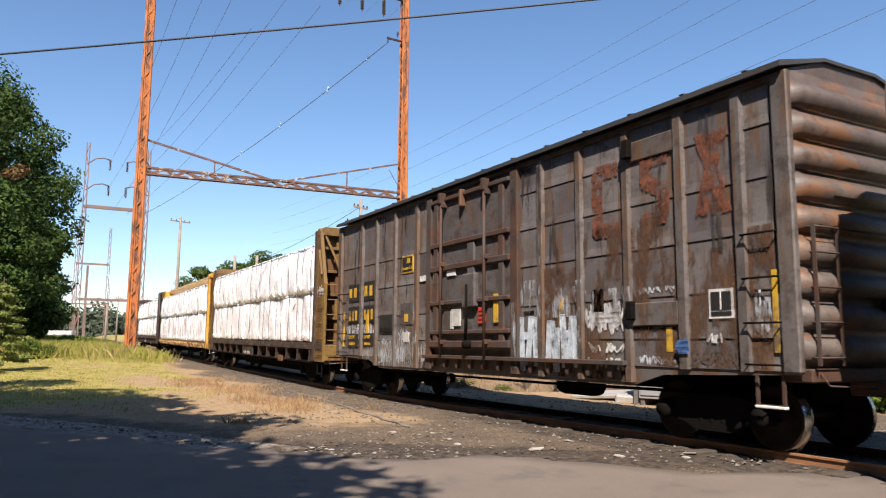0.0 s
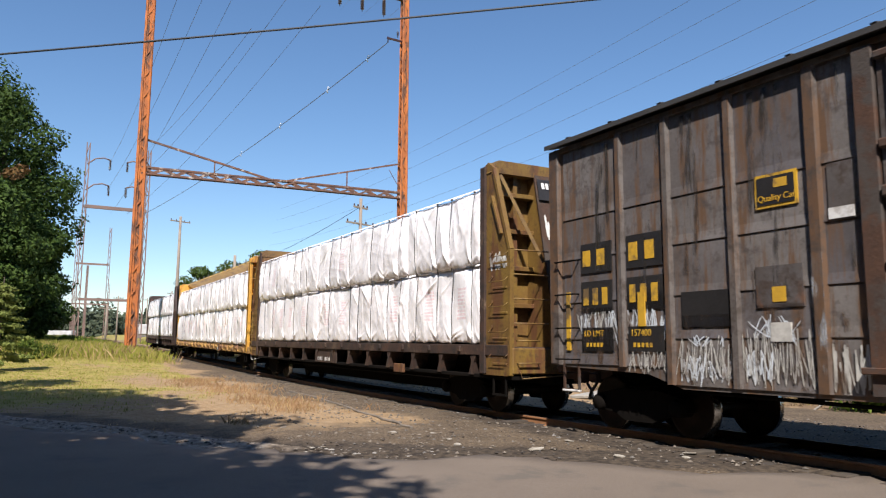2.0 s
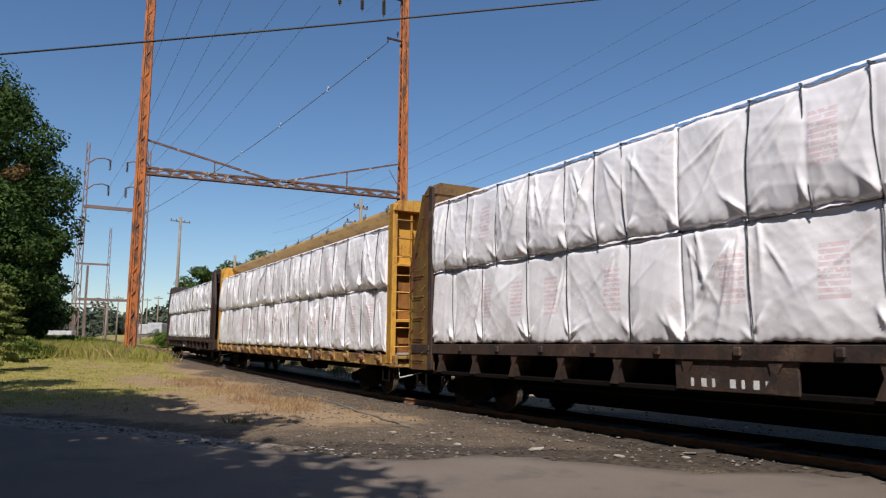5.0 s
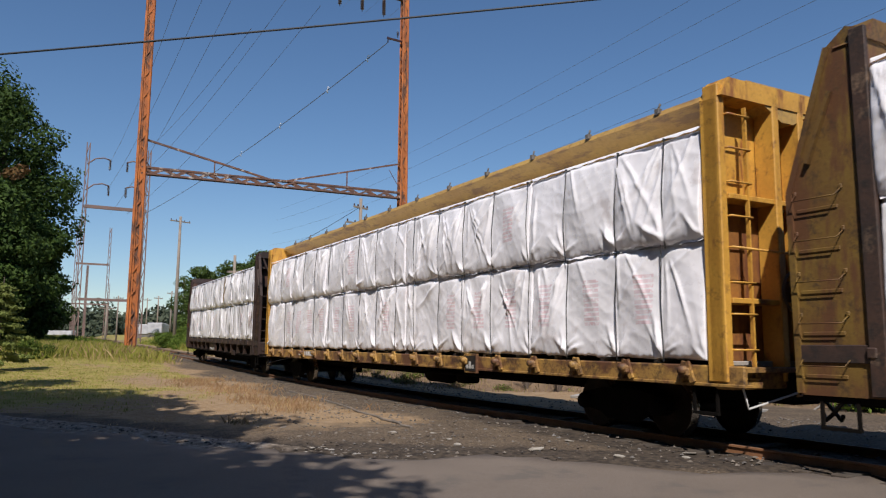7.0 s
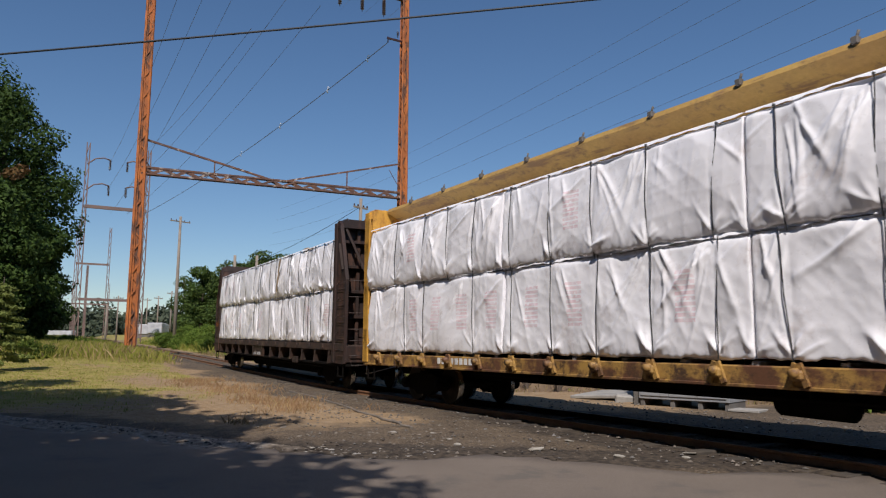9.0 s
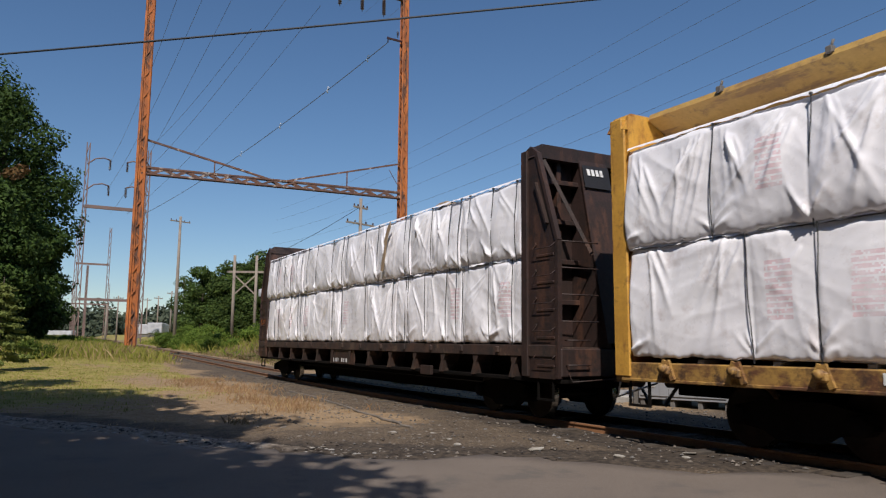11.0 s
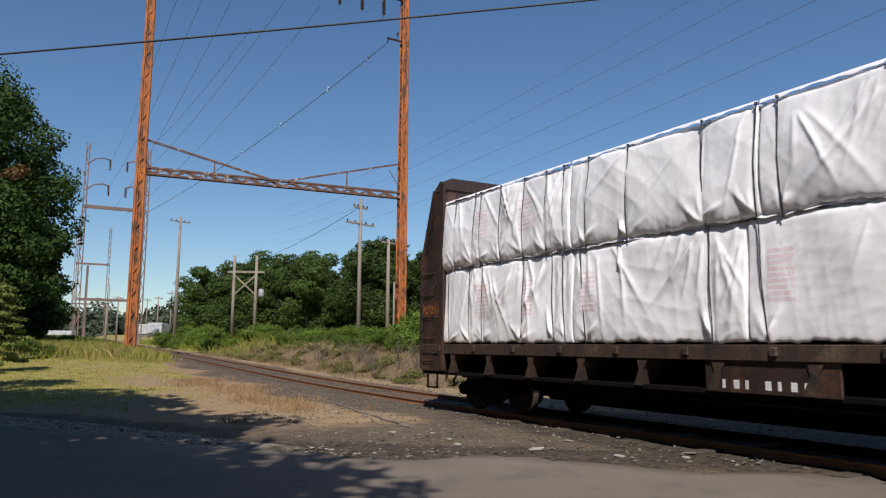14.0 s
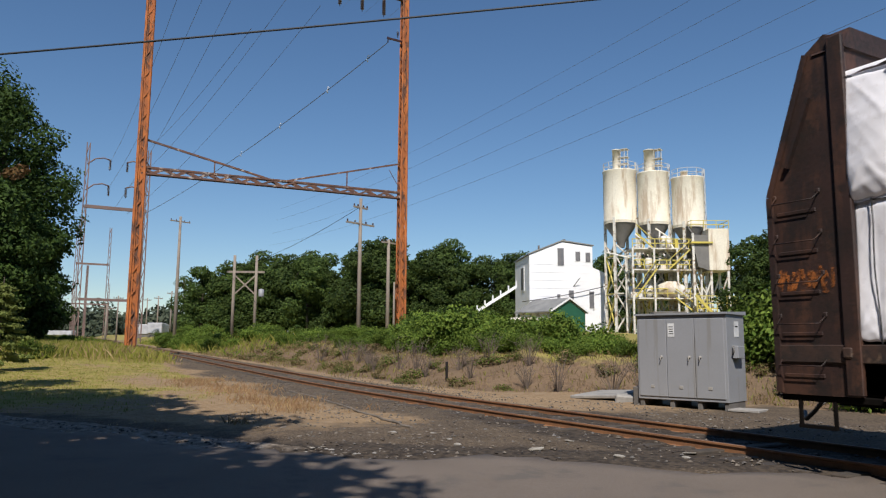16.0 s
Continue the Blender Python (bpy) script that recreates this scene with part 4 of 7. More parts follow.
        sh.prism([(x - 0.05, 4.75), (x + 0.05, 4.75), (x + 0.05, 5.0), (x - 0.05, 5.0)], "y", -W - 0.26, -W - 0.1)
        part("locking_rod", sh, m_rustframe, door)
    part("handle", Shape().tube([(0.1, -W - 0.22, 2.75), (0.16, -W - 0.26, 2.2), (0.1, -W - 0.24, 1.5)], 0.03, 7).lathe([(0.0, -W - 0.3), (0.09, -W - 0.28), (0.1, -W - 0.12)], (0.1, 0, 1.45), 12, "y"), m_under, door)
    part("gear_box", Shape().box(-0.15, 0.4, -W - 0.2, -W - 0.06, 2.25, 3.0, 0.03), m_boxcar_door, door)
    part("tarp_bracket", Shape().box(-0.3, -0.2, -W - 0.2, -W - 0.06, 4.55, 4.95, 0.02), m_boxcar_door, door)
    sh = Shape().box(-2.1, 4.9, -W - 0.16, -W + 0.02, 1.12, 1.2, 0.01)
    for k in range(12):
        x = -1.7 + k * 0.56
        sh.prism([(x, 1.12), (x + 0.14, 1.12), (x + 0.06, 0.92), (x, 0.95)], "y", -W - 0.1, -W)
    part("door_track", sh, m_rustframe, car)
    # bolted side plates by the trucks
    for x in (5.5,):
        part("side_plate", Shape().box(4.98, 6.0, -W - 0.07, -W, 1.75, 2.12, 0.015), m_boxcar, car)
        part("side_plate", Shape().box(4.98, 6.0, -W - 0.05, -W, 4.45, 4.78, 0.015), m_boxcar, car)
    part("jack_bracket", Shape().box(4.96, 5.12, -W - 0.18, -W - 0.06, 4.5, 4.82, 0.02), m_under, car)
    part("jack_bracket", Shape().box(4.96, 5.12, -W - 0.16, -W - 0.06, 1.85, 2.15, 0.02), m_under, car)
    # corrugated ends
    for s in (-1, 1):
        sh, out = Shape(), []
        nz = 9
        z0, z1 = 1.15, 4.95
        prof = [(s * (H - 0.06), z0 - 0.08)]
        for k in range(nz):
            a = z0 + (z1 - z0) * k / nz
            hgt = (z1 - z0) / nz
            prof += [(s * (H + 0.18 * max(0.0, math.sin(math.pi * q)) ** 0.55), a + hgt * (0.2 + 0.8 * q)) for q in (0.0, 0.06, 0.16, 0.3, 0.45, 0.6, 0.74, 0.86, 0.95)]
        prof += [(s * H, z1 + 0.05), (s * H, 5.14), (s * (H - 0.06), 5.14)]
        n = len(prof)
        vs = [(p[0], y, p[1]) for y in (-W + 0.02, -W + 0.14, W - 0.14, W - 0.02) for p in prof]
        for i in range(n):
            for e in (0, 3):
                x, yy, zz = vs[e * n + i]
                vs[e * n + i] = (s * min(abs(x), H + 0.01), yy, zz)
        fs = [(j * n + i, j * n + i + 1, (j + 1) * n + i + 1, (j + 1) * n + i) for j in range(3) for i in range(n - 1)]
        sh.add(vs, fs, 0, True)
        sh.prism([(-W, 5.12), (W, 5.12), (0.6, 5.38), (-0.6, 5.38)], "x", s * (H - 0.02), s * H)
        part("end_wall", sh, m_boxend, car, "rust-tinted corrugated steel end")
        for y in (-W + 0.12, -W + 0.62):
            part("ladder_stile", Shape().bar((s * (H + 0.2), y, 1.2), (s * (H + 0.2), y, 3.0), 0.05, 0.02), m_rustframe, car)
        ladder_end(car, m_rustframe, s * (H + 0.08), -W + 0.12, -W + 0.62, (1.3, 1.75, 2.2, 2.65, 2.98), s, 0.016, 0.14)
        part("hand_rail", Shape().tube([(s * (H + 0.1), -W + 0.1, 3.02), (s * (H + 0.2), W - 0.3, 2.98)], 0.016, 6), m_rustframe, car)
        xa, xb = sorted((s * 7.22, s * 7.74))
        ladder(car, m_under, xa, xb, -W - 0.02, (1.2, 1.75, 2.35, 2.95), 0.016, 0.12)
        st = Shape()
        step(st, xa + 0.06, xb - 0.06, -W + 0.01, 0.66, 1.12)
        part("sill_step", st, m_rustframe, car)
        part("step_tread", Shape().box(xa + 0.03, xb - 0.03, -W - 0.03, -W + 0.05, 0.63, 0.67, 0.01), m_white, car, "white-painted step tread")
        part("end_sill", Shape().box(s * (H - 0.3), s * (H + 0.1), -W + 0.1, W - 0.1, 0.98, 1.16, 0.02), m_rustframe, car)
        part("uncoupling_lever", Shape().tube([(s * (H + 0.12), -W + 0.25, 1.1), (s * (H + 0.22), -W + 0.25, 0.95), (s * (H + 0.25), -0.2, 0.9)], 0.014, 6), m_rustframe, car)
        br = Shape().box(s * (H + 0.06), s * (H + 0.2), 0.3, 0.55, 1.9, 2.1, 0.02)
        br.lathe([(0.22, 0), (0.24, 0.02), (0.22, 0.04)], (s * (H + 0.22), 0.42, 2.0), 18, "x")
        part("hand_brake", br, m_under, car)
    # underside gear seen below the sill
    part("air_tank", Shape().lathe([(0.0, -0.6), (0.2, -0.58), (0.22, -0.45), (0.22, 0.45), (0.2, 0.58), (0.0, 0.6)], (1.5, 0.35, 0.62), 14, "x"), m_under, car)
    part("brake_pipe", Shape().tube([(-6.5, -0.9, 0.75), (-2, -0.95, 0.7), (2, -0.95, 0.7), (6.5, -0.9, 0.75)], 0.03, 6), m_under, car)
    for x in (-3.0, 3.0):
        part("crossbearer", Shape().box(x - 0.1, x + 0.1, -W + 0.08, W - 0.08, 0.75, 1.05), m_under, car)
    # markings
    y = -W - 0.024

    def plate(name, x0, x1, z0, z1, m, off=0.0, label=""):
        return part(name, Shape().box(x0, x1, y - 0.004 - off, -W + 0.005 - off, z0, z1), m, car, label)
    for x0, x1, z0, z1 in ((-7.14, -6.36, 2.7, 3.22), (-6.0, -5.22, 2.7, 3.24), (-7.14, -6.36, 2.02, 2.55), (-6.0, -5.22, 2.02, 2.55)):
        pl = plate("number_panel", x0, x1, z0, z1, m_signblack, 0, "black panel with yellow marks")
        n = 2 if z0 > 2.5 else 3
        for k in range(n):
            a = x0 + 0.06 + (x1 - x0 - 0.06) * k / n
            bw = (x1 - x0) / n * 0.5
            bars = Shape().box(a, a + bw, y - 0.012, y - 0.006, z0 + 0.12, z1 - 0.12)
            part("yellow_bar", bars, m_signyellow, pl)
    sg = plate("yellow_sign", -3.5, -2.86, 3.28, 3.74, m_signyellow, 0.0, "yellow sign with black lettering")
    part("sign_field", Shape().box(-3.46, -2.9, y - 0.012, y - 0.006, 3.32, 3.70), m_signblack, sg)
    part("sign_bar", Shape().box(-3.2, -3.0, y - 0.016, y - 0.013, 3.54, 3.66), m_signyellow, sg)
    flat_text("Quality Car", 0.12, (-3.45, y - 0.016, 3.37), m_signyellow, sg)

    def lower_patch(x0, words):
        pl = plate("number_panel", x0, x0 + 0.78, 1.35, 1.75, m_signblack, 0, "black panel with small yellow marks")
        flat_text(words, 0.15, (x0 + 0.06, y - 0.008, 1.6), m_signyellow, pl)
        for k in range(5):
            part("yellow_bar", Shape().box(x0 + 0.12 + 0.09 * k, x0 + 0.17 + 0.09 * k, y - 0.012, y - 0.006, 1.42, 1.49), m_signyellow, pl)
    plate("dark_patch", -4.86, -4.0, 1.72, 2.24, m_signblack)
    plate("dark_patch", -2.45, -2.0, 3.02, 3.7, m_boxcar_door)
    plate("dark_patch", -3.55, -2.85, 1.95, 2.5, m_boxcar_door)
    plate("sticker", -3.3, -3.1, 2.02, 2.22, m_signyellow, 0.01)
    plate("sticker", -3.35, -3.05, 1.5, 1.75, m_paper, 0.01)
    lower_patch(-7.14, "LD LMT")
    lower_patch(-6.0, "157400")
    plate("yellow_strip", -5.75, -5.6, 1.75, 2.3, m_signyellow, 0.02)
    plate("white_patch", -2.45, -2.12, 3.0, 3.14, m_white, 0.01)
    plate("white_patch", -0.98, -0.6, 3.02, 3.16, m_white, 0.07)
    plate("paper_placard", -0.76, -0.38, 1.86, 2.24, m_paper, 0.07)
    plate("paper_placard", -0.8, -0.68, 1.8, 2.2, m_paper, 0.075)
    rp = plate("red_placard", 0.4, 0.66, 1.9, 2.24, m_signred, 0.07)
    for k in range(3):
        part("placard_bar", Shape().box(0.42, 0.64, y - 0.084, y - 0.079, 1.97 + k * 0.09, 1.985 + k * 0.09), m_signblack, rp)
    plate("yellow_strip", 1.0, 1.16, 1.9, 2.5, m_signyellow, 0.07)
    plate("yellow_strip", -1.66, -1.56, 2.9, 3.1, m_signyellow, 0.07)
    sq = plate("inspection_panel", 6.55, 6.98, 1.83, 2.25, m_white)
    part("panel_field", Shape().box(6.59, 6.94, y - 0.012, y - 0.005, 1.95, 2.21), m_signblack, sq)
    part("panel_rule", Shape().box(6.755, 6.775, y - 0.016, y - 0.01, 1.95, 2.21), m_white, sq)
    part("panel_field", Shape().box(6.59, 6.94, y - 0.012, y - 0.005, 1.87, 1.93), m_signblack, sq)
    plate("yellow_strip", 7.6, 7.68, 1.36, 2.45, m_signyellow, 0.005)
    plate("yellow_strip", -7.56, -7.46, 1.36, 2.4, m_signyellow, 0.005)
    plate("yellow_strip", 5.72, 5.84, 1.35, 1.72, m_signyellow, 0.005)
    plate("yellow_strip", 3.1, 3.22, 1.8, 2.3, m_signyellow, 0.005)
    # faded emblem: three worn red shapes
    for pts in ([(4.06, 3.36), (4.14, 3.28), (4.74, 3.28), (4.74, 3.52), (4.34, 3.52), (4.34, 4.3), (4.74, 4.3), (4.74, 4.56), (4.2, 4.56), (4.06, 4.4)],
                [(5.3, 4.52), (5.84, 4.52), (5.84, 4.3), (5.52, 4.3), (5.52, 4.12), (5.86, 3.95), (5.86, 3.45), (5.76, 3.34), (5.24, 3.34), (5.24, 3.58), (5.58, 3.58), (5.58, 3.8), (5.24, 3.98), (5.24, 4.44)],
                [(6.38, 4.58), (7.0, 4.58), (6.94, 4.36), (6.8, 4.04), (6.95, 3.6), (7.02, 3.34), (6.36, 3.34), (6.42, 3.6), (6.57, 4.04), (6.44, 4.36)]):
        part("faded_emblem", Shape().prism(pts, "y", y - 0.003, y - 0.001), m_emblem, car, "faded red painted block, partly worn away")
    # graffiti
    for x0, x1, z0, z1, sd, n, w, m in ((3.86, 4.8, 1.6, 2.2, 1, 6, 0.02, m_white), (3.95, 4.7, 1.65, 2.15, 31, 7, 0.026, m_white), (5.15, 5.9, 1.15, 1.3, 32, 7, 0.01, m_paleblue), (3.9, 4.8, 1.3, 1.5, 2, 5, 0.018, m_white), (3.9, 4.8, 1.02, 1.25, 3, 6, 0.02, m_white),
                                        (6.5, 6.75, 1.45, 1.65, 4, 3, 0.014, m_white), (6.2, 7.0, 1.12, 1.4, 5, 7, 0.016, m_boxend), (7.3, 7.7, 1.5, 2.2, 6, 5, 0.016, m_paleblue),
                                        (-4.9, -4.45, 0.85, 1.35, 7, 4, 0.009, m_paleblue), (-4.4, -4.0, 0.9, 1.25, 27, 3, 0.008, m_paleblue), (-4.8, -4.1, 1.4, 1.6, 29, 4, 0.007, m_paleblue), (-3.75, -3.3, 0.9, 1.4, 8, 4, 0.009, m_paleblue), (-3.25, -2.75, 0.95, 1.3, 28, 4, 0.008, m_boxend), (-3.7, -2.9, 1.45, 1.9, 30, 3, 0.007, m_paleblue), (-2.5, -2.0, 0.86, 1.5, 9, 6, 0.012, m_paper), (-5.0, -4.0, 0.86, 1.6, 41, 9, 0.006, m_paper), (-3.8, -2.75, 0.86, 1.7, 42, 10, 0.006, m_paper), (-6.0, -5.2, 1.0, 1.4, 43, 7, 0.006, m_paper), (-7.3, -6.3, 1.7, 2.1, 44, 6, 0.006, m_paper),
                                        (-7.2, -6.2, 1.3, 2.1, 10, 5, 0.012, m_paleblue), (-6.0, -5.2, 1.4, 2.1, 11, 6, 0.012, m_paleblue), (5.15, 5.9, 2.25, 2.38, 12, 6, 0.012, m_paleblue)):
        part("graffiti", scribble(x0, x1, z0, z1, y - 0.003, sd, n, w), m, car, "pale sprayed scrawl", fix=False)
    rs = np.random.RandomState(5)
    # rust, soot and scuffs on the sheets and posts
    for a, b in list(zip(edges, edges[1:])) + list(zip(edges2, edges2[1:])):
        lo = 0.88 if abs(a + b) < 10 else 1.14
        part("rust_stain", Shape().box(a + 0.09, b - 0.09, y - 0.004, y - 0.001, lo, lo + (rs.uniform(0.8, 1.5) if b < 3.0 else rs.uniform(1.7, 2.6))), m_ruststain if b > 3.0 else m_rusttrace, car)
        c = rs.uniform(a + 0.2, b - 0.5)
        part("soot_streak", Shape().box(c, c + rs.uniform(0.3, 0.6), y - 0.008, y - 0.005, rs.uniform(1.8, 2.8), 4.95), m_soot, car)
    for x, z0, z1, off in ((1.74, 1.0, 2.3, 0.078), (2.57, 1.2, 3.6, 0.054), (3.72, 1.0, 2.6, 0.054), (2.57, 3.6, 4.9, 0.054), (1.74, 3.4, 4.9, 0.078), (-2.62, 1.0, 2.6, 0.054), (4.92, 1.0, 2.4, 0.054)):
        part("scuff", Shape().box(x - 0.08, x + 0.08, y - off - 0.004, y - off, z0, z1), m_scuff if z0 < 3.3 else m_soot, car, "worn scuffed paint")
    for a, b, z0, z1 in ((1.86, 2.46, 2.0, 2.7), (2.7, 3.6, 1.95, 2.5), (3.85, 4.8, 2.0, 2.4)):
        part("scuff", Shape().box(a, b, y - 0.012, y - 0.009, z0, z1), m_scuff, car, "worn scuffed paint")
    # bold sprayed blocks: leaning bars joined to zigzags, with a bright edge line
    for x0, x1, z1, lean in ((1.84, 2.44, 2.05, 1), (2.70, 3.12, 1.9, -1), (3.14, 3.62, 2.08, 1)):
        sh, edge = Shape(), Shape()
        for i in range(3):
            a = x0 + (x1 - x0 - 0.16) * i / 2
            g = lean * (0.12 if i % 2 else -0.06)
            zb, zt = 0.95 + rs.uniform(0, 0.12), z1 - rs.uniform(0, 0.15)
            quad = [(a - min(0, g), zb), (a + 0.15 - min(0, g), zb), (a + 0.15 + max(0, g), zt), (a + max(0, g), zt)]
            quad = [(min(max(u, x0), x1), w) for u, w in quad]
            sh.add([(u, y - 0.015 - 0.001 * i, w) for u, w in quad], [(0, 1, 2, 3)])
            for (u0, w0), (u1, w1) in zip(quad, quad[1:] + quad[:1]):
                edge.bar((u0, y - 0.02, w0), (u1, y - 0.02, w1), 0.004, 0.018)
        zz = rs.uniform(1.3, 1.6)
        sh.add([(x0 + 0.04, y - 0.019, zz), (x1 - 0.04, y - 0.019, zz + 0.05), (x1 - 0.05, y - 0.019, zz + 0.2), (x0 + 0.05, y - 0.019, zz + 0.14)], [(0, 1, 2, 3)])
        part("graffiti", sh, m_spray, car, "block of pale blue spray paint", fix=False)
        part("graffiti", edge, m_spray, car, "white sprayed outline", fix=False)
    part("graffiti", scribble(5.98, 6.2, 1.3, 1.55, y - 0.08, 21, 4, 0.03), m_bluepaint, car, "blue spray blot", fix=False)
    add_trucks(car, 6.2)
    add_coupler(car, H)
    return car


# ---- wrapped lumber ----
def cloth_bundle(x0, x1, z0, z1, straps, seed, prints=(), y_face=-1.42, y_back=-0.2, step_m=0.027, sag=0.02):
    rs = np.random.RandomState(seed)
    nx, nz = max(4, int((x1 - x0) / 0.025)), max(4, int((z1 - z0) / step_m))
    U, Z = np.meshgrid(np.linspace(x0, x1, nx + 1), np.linspace(z0, z1, nz + 1))
    v = (Z - z0) / (z1 - z0)
    D = 0.03 * np.sin(U * 1.7 + seed) * np.sin(Z * 2.6 + seed * 1.3) + 0.012 * np.sin(U * 5.3 + 2.0 * np.sin(Z * 1.9 + seed))
    D = D + sag * 2.1 * v ** 0.4 * (1 - v)
    # soft crumple of stretched sheeting
    for k in range(7):
        a = rs.uniform(0, math.pi)
        f = rs.uniform(4.0, 13.0)
        ph = f * (U * math.cos(a) + Z * math.sin(a)) + 1.6 * np.sin(1.9 * U + 1.3 * Z + rs.uniform(0, 6)) + rs.uniform(0, 6)
        D = D + 0.028 / f * (1 - np.abs(np.sin(ph))) ** 2
    knots = sorted([x0] + [s for s in straps if x0 < s < x1] + [x1])

    def crease(cx, cz, ang, length, w, h):
        """A tapering fold that starts at a pinch and dies out."""
        du, dz = U - cx, Z - cz
        along = du * math.cos(ang) + dz * math.sin(ang)
        across = -du * math.sin(ang) + dz * math.cos(ang) + 0.12 * along * along / length
        t = np.clip(along / length, 0, 1)
        q = np.abs(across) / (w * (0.45 + t))
        return h * np.where(along > 0, np.sin(math.pi * np.clip(t, 0, 1) ** 0.55), 0) * np.exp(0.75 - 1.5 * np.sqrt(q * q + 0.25))

    for a, b in zip(knots, knots[1:]):
        wide = b - a
        tame = min(1.0, wide / 0.95)
        inside = np.clip(np.minimum(U - a, b - U) / 0.05, 0, 1)
        belly = rs.uniform(0.022, 0.05) * tame
        D = D + belly * np.sin(np.pi * np.clip((U - a) / wide, 0, 1)) ** 0.45 * (0.15 + 0.85 * np.clip(np.sin(np.pi * np.clip(v, 0, 1) ** 0.55), 0, 1) ** 0.7)
        draped = rs.rand() < 0.42
        for k in range(rs.randint(9, 15) if draped else rs.randint(1, 4)):
            # long drapes hang from one upper corner
            corner, way = (a, 1) if (k % 3 or not draped) == (seed % 2 == 0) else (b, -1)
            ang = -math.pi / 2 + way * (rs.uniform(0.03, 0.75) if draped else rs.uniform(0.05, 1.0))
            D = D + inside * crease(corner + way * rs.uniform(0.0, 0.3) * wide, z0 + (z1 - z0) * rs.uniform(0.8, 1.03), ang, rs.uniform(0.7, 1.9), rs.uniform(0.026, 0.06), tame * rs.uniform(0.016, 0.042))
        for corner, way in ((a, 1), (b, -1)):
            # short tucks that fan up from the foot of a strap
            for k in range(rs.randint(2, 5)):
                D = D + inside * crease(corner, z0 + rs.uniform(-0.02, 0.12), math.pi / 2 - way * rs.uniform(0.3, 1.1), rs.uniform(0.25, 0.7), rs.uniform(0.025, 0.05), tame * rs.uniform(0.018, 0.045))
    D = D - 0.035 * np.exp(-((v - 1) / 0.03) ** 2)
    hem = 0.014 * np.sin(U * 5.3 + seed) + 0.012 * np.sin(U * 13.7 + 2 * seed) + 0.008 * np.sin(U * 37 + seed)
    Zp = Z + hem * np.exp(-(v / 0.08) ** 2)
    Y = y_face - D
    n = nx + 1
    V = np.stack([U, Y, Zp], -1).reshape(-1, 3).tolist()
    F, Mi = [], []
    cell = [(px - 0.2, px + 0.2, z0 + (z1 - z0) * 0.3, z0 + (z1 - z0) * 0.75) for px in prints]
    for j in range(nz):
        for i in range(nx):
            F.append((j * n + i, j * n + i + 1, (j + 1) * n + i + 1, (j + 1) * n + i))
            u, z = U[j, i], Z[j, i]
            Mi.append(1 if any(a < u < b and c < z < d and (j % 3 != 0) and rs.rand() < 0.9 for a, b, c, d in cell) else 0)
    o = len(V)
    top = [(U[-1, i], y_back, z1 + 0.0) for i in range(n)]
    mid = [(U[-1, i], (y_face + y_back) / 2, z1 + 0.03 + 0.015 * math.sin(i * 0.7 + seed)) for i in range(n)]
    V += mid + top
    for i in range(nx):
        F.append((nz * n + i, nz * n + i + 1, o + i + 1, o + i))
        F.append((o + i, o + i + 1, o + n + i + 1, o + n + i))
        Mi += [0, 0]
    o2 = len(V)
    V += [(x0, y_back, z0), (x1, y_back, z0)]
    F += [tuple([o2] + [j * n for j in range(nz + 1)] + [o, o + n]), tuple([o2 + 1, o + n + nx, o + nx] + [j * n + nx for j in range(nz, -1, -1)])]
    F.append(tuple([o2 + 1, o2] + list(range(0, n))))
    Mi += [0, 0, 0]
    sh = Shape()
    sh.add(V, F)
    sh.m, sh.s = Mi, [True] * (len(F) - 3) + [False] * 3
    return sh


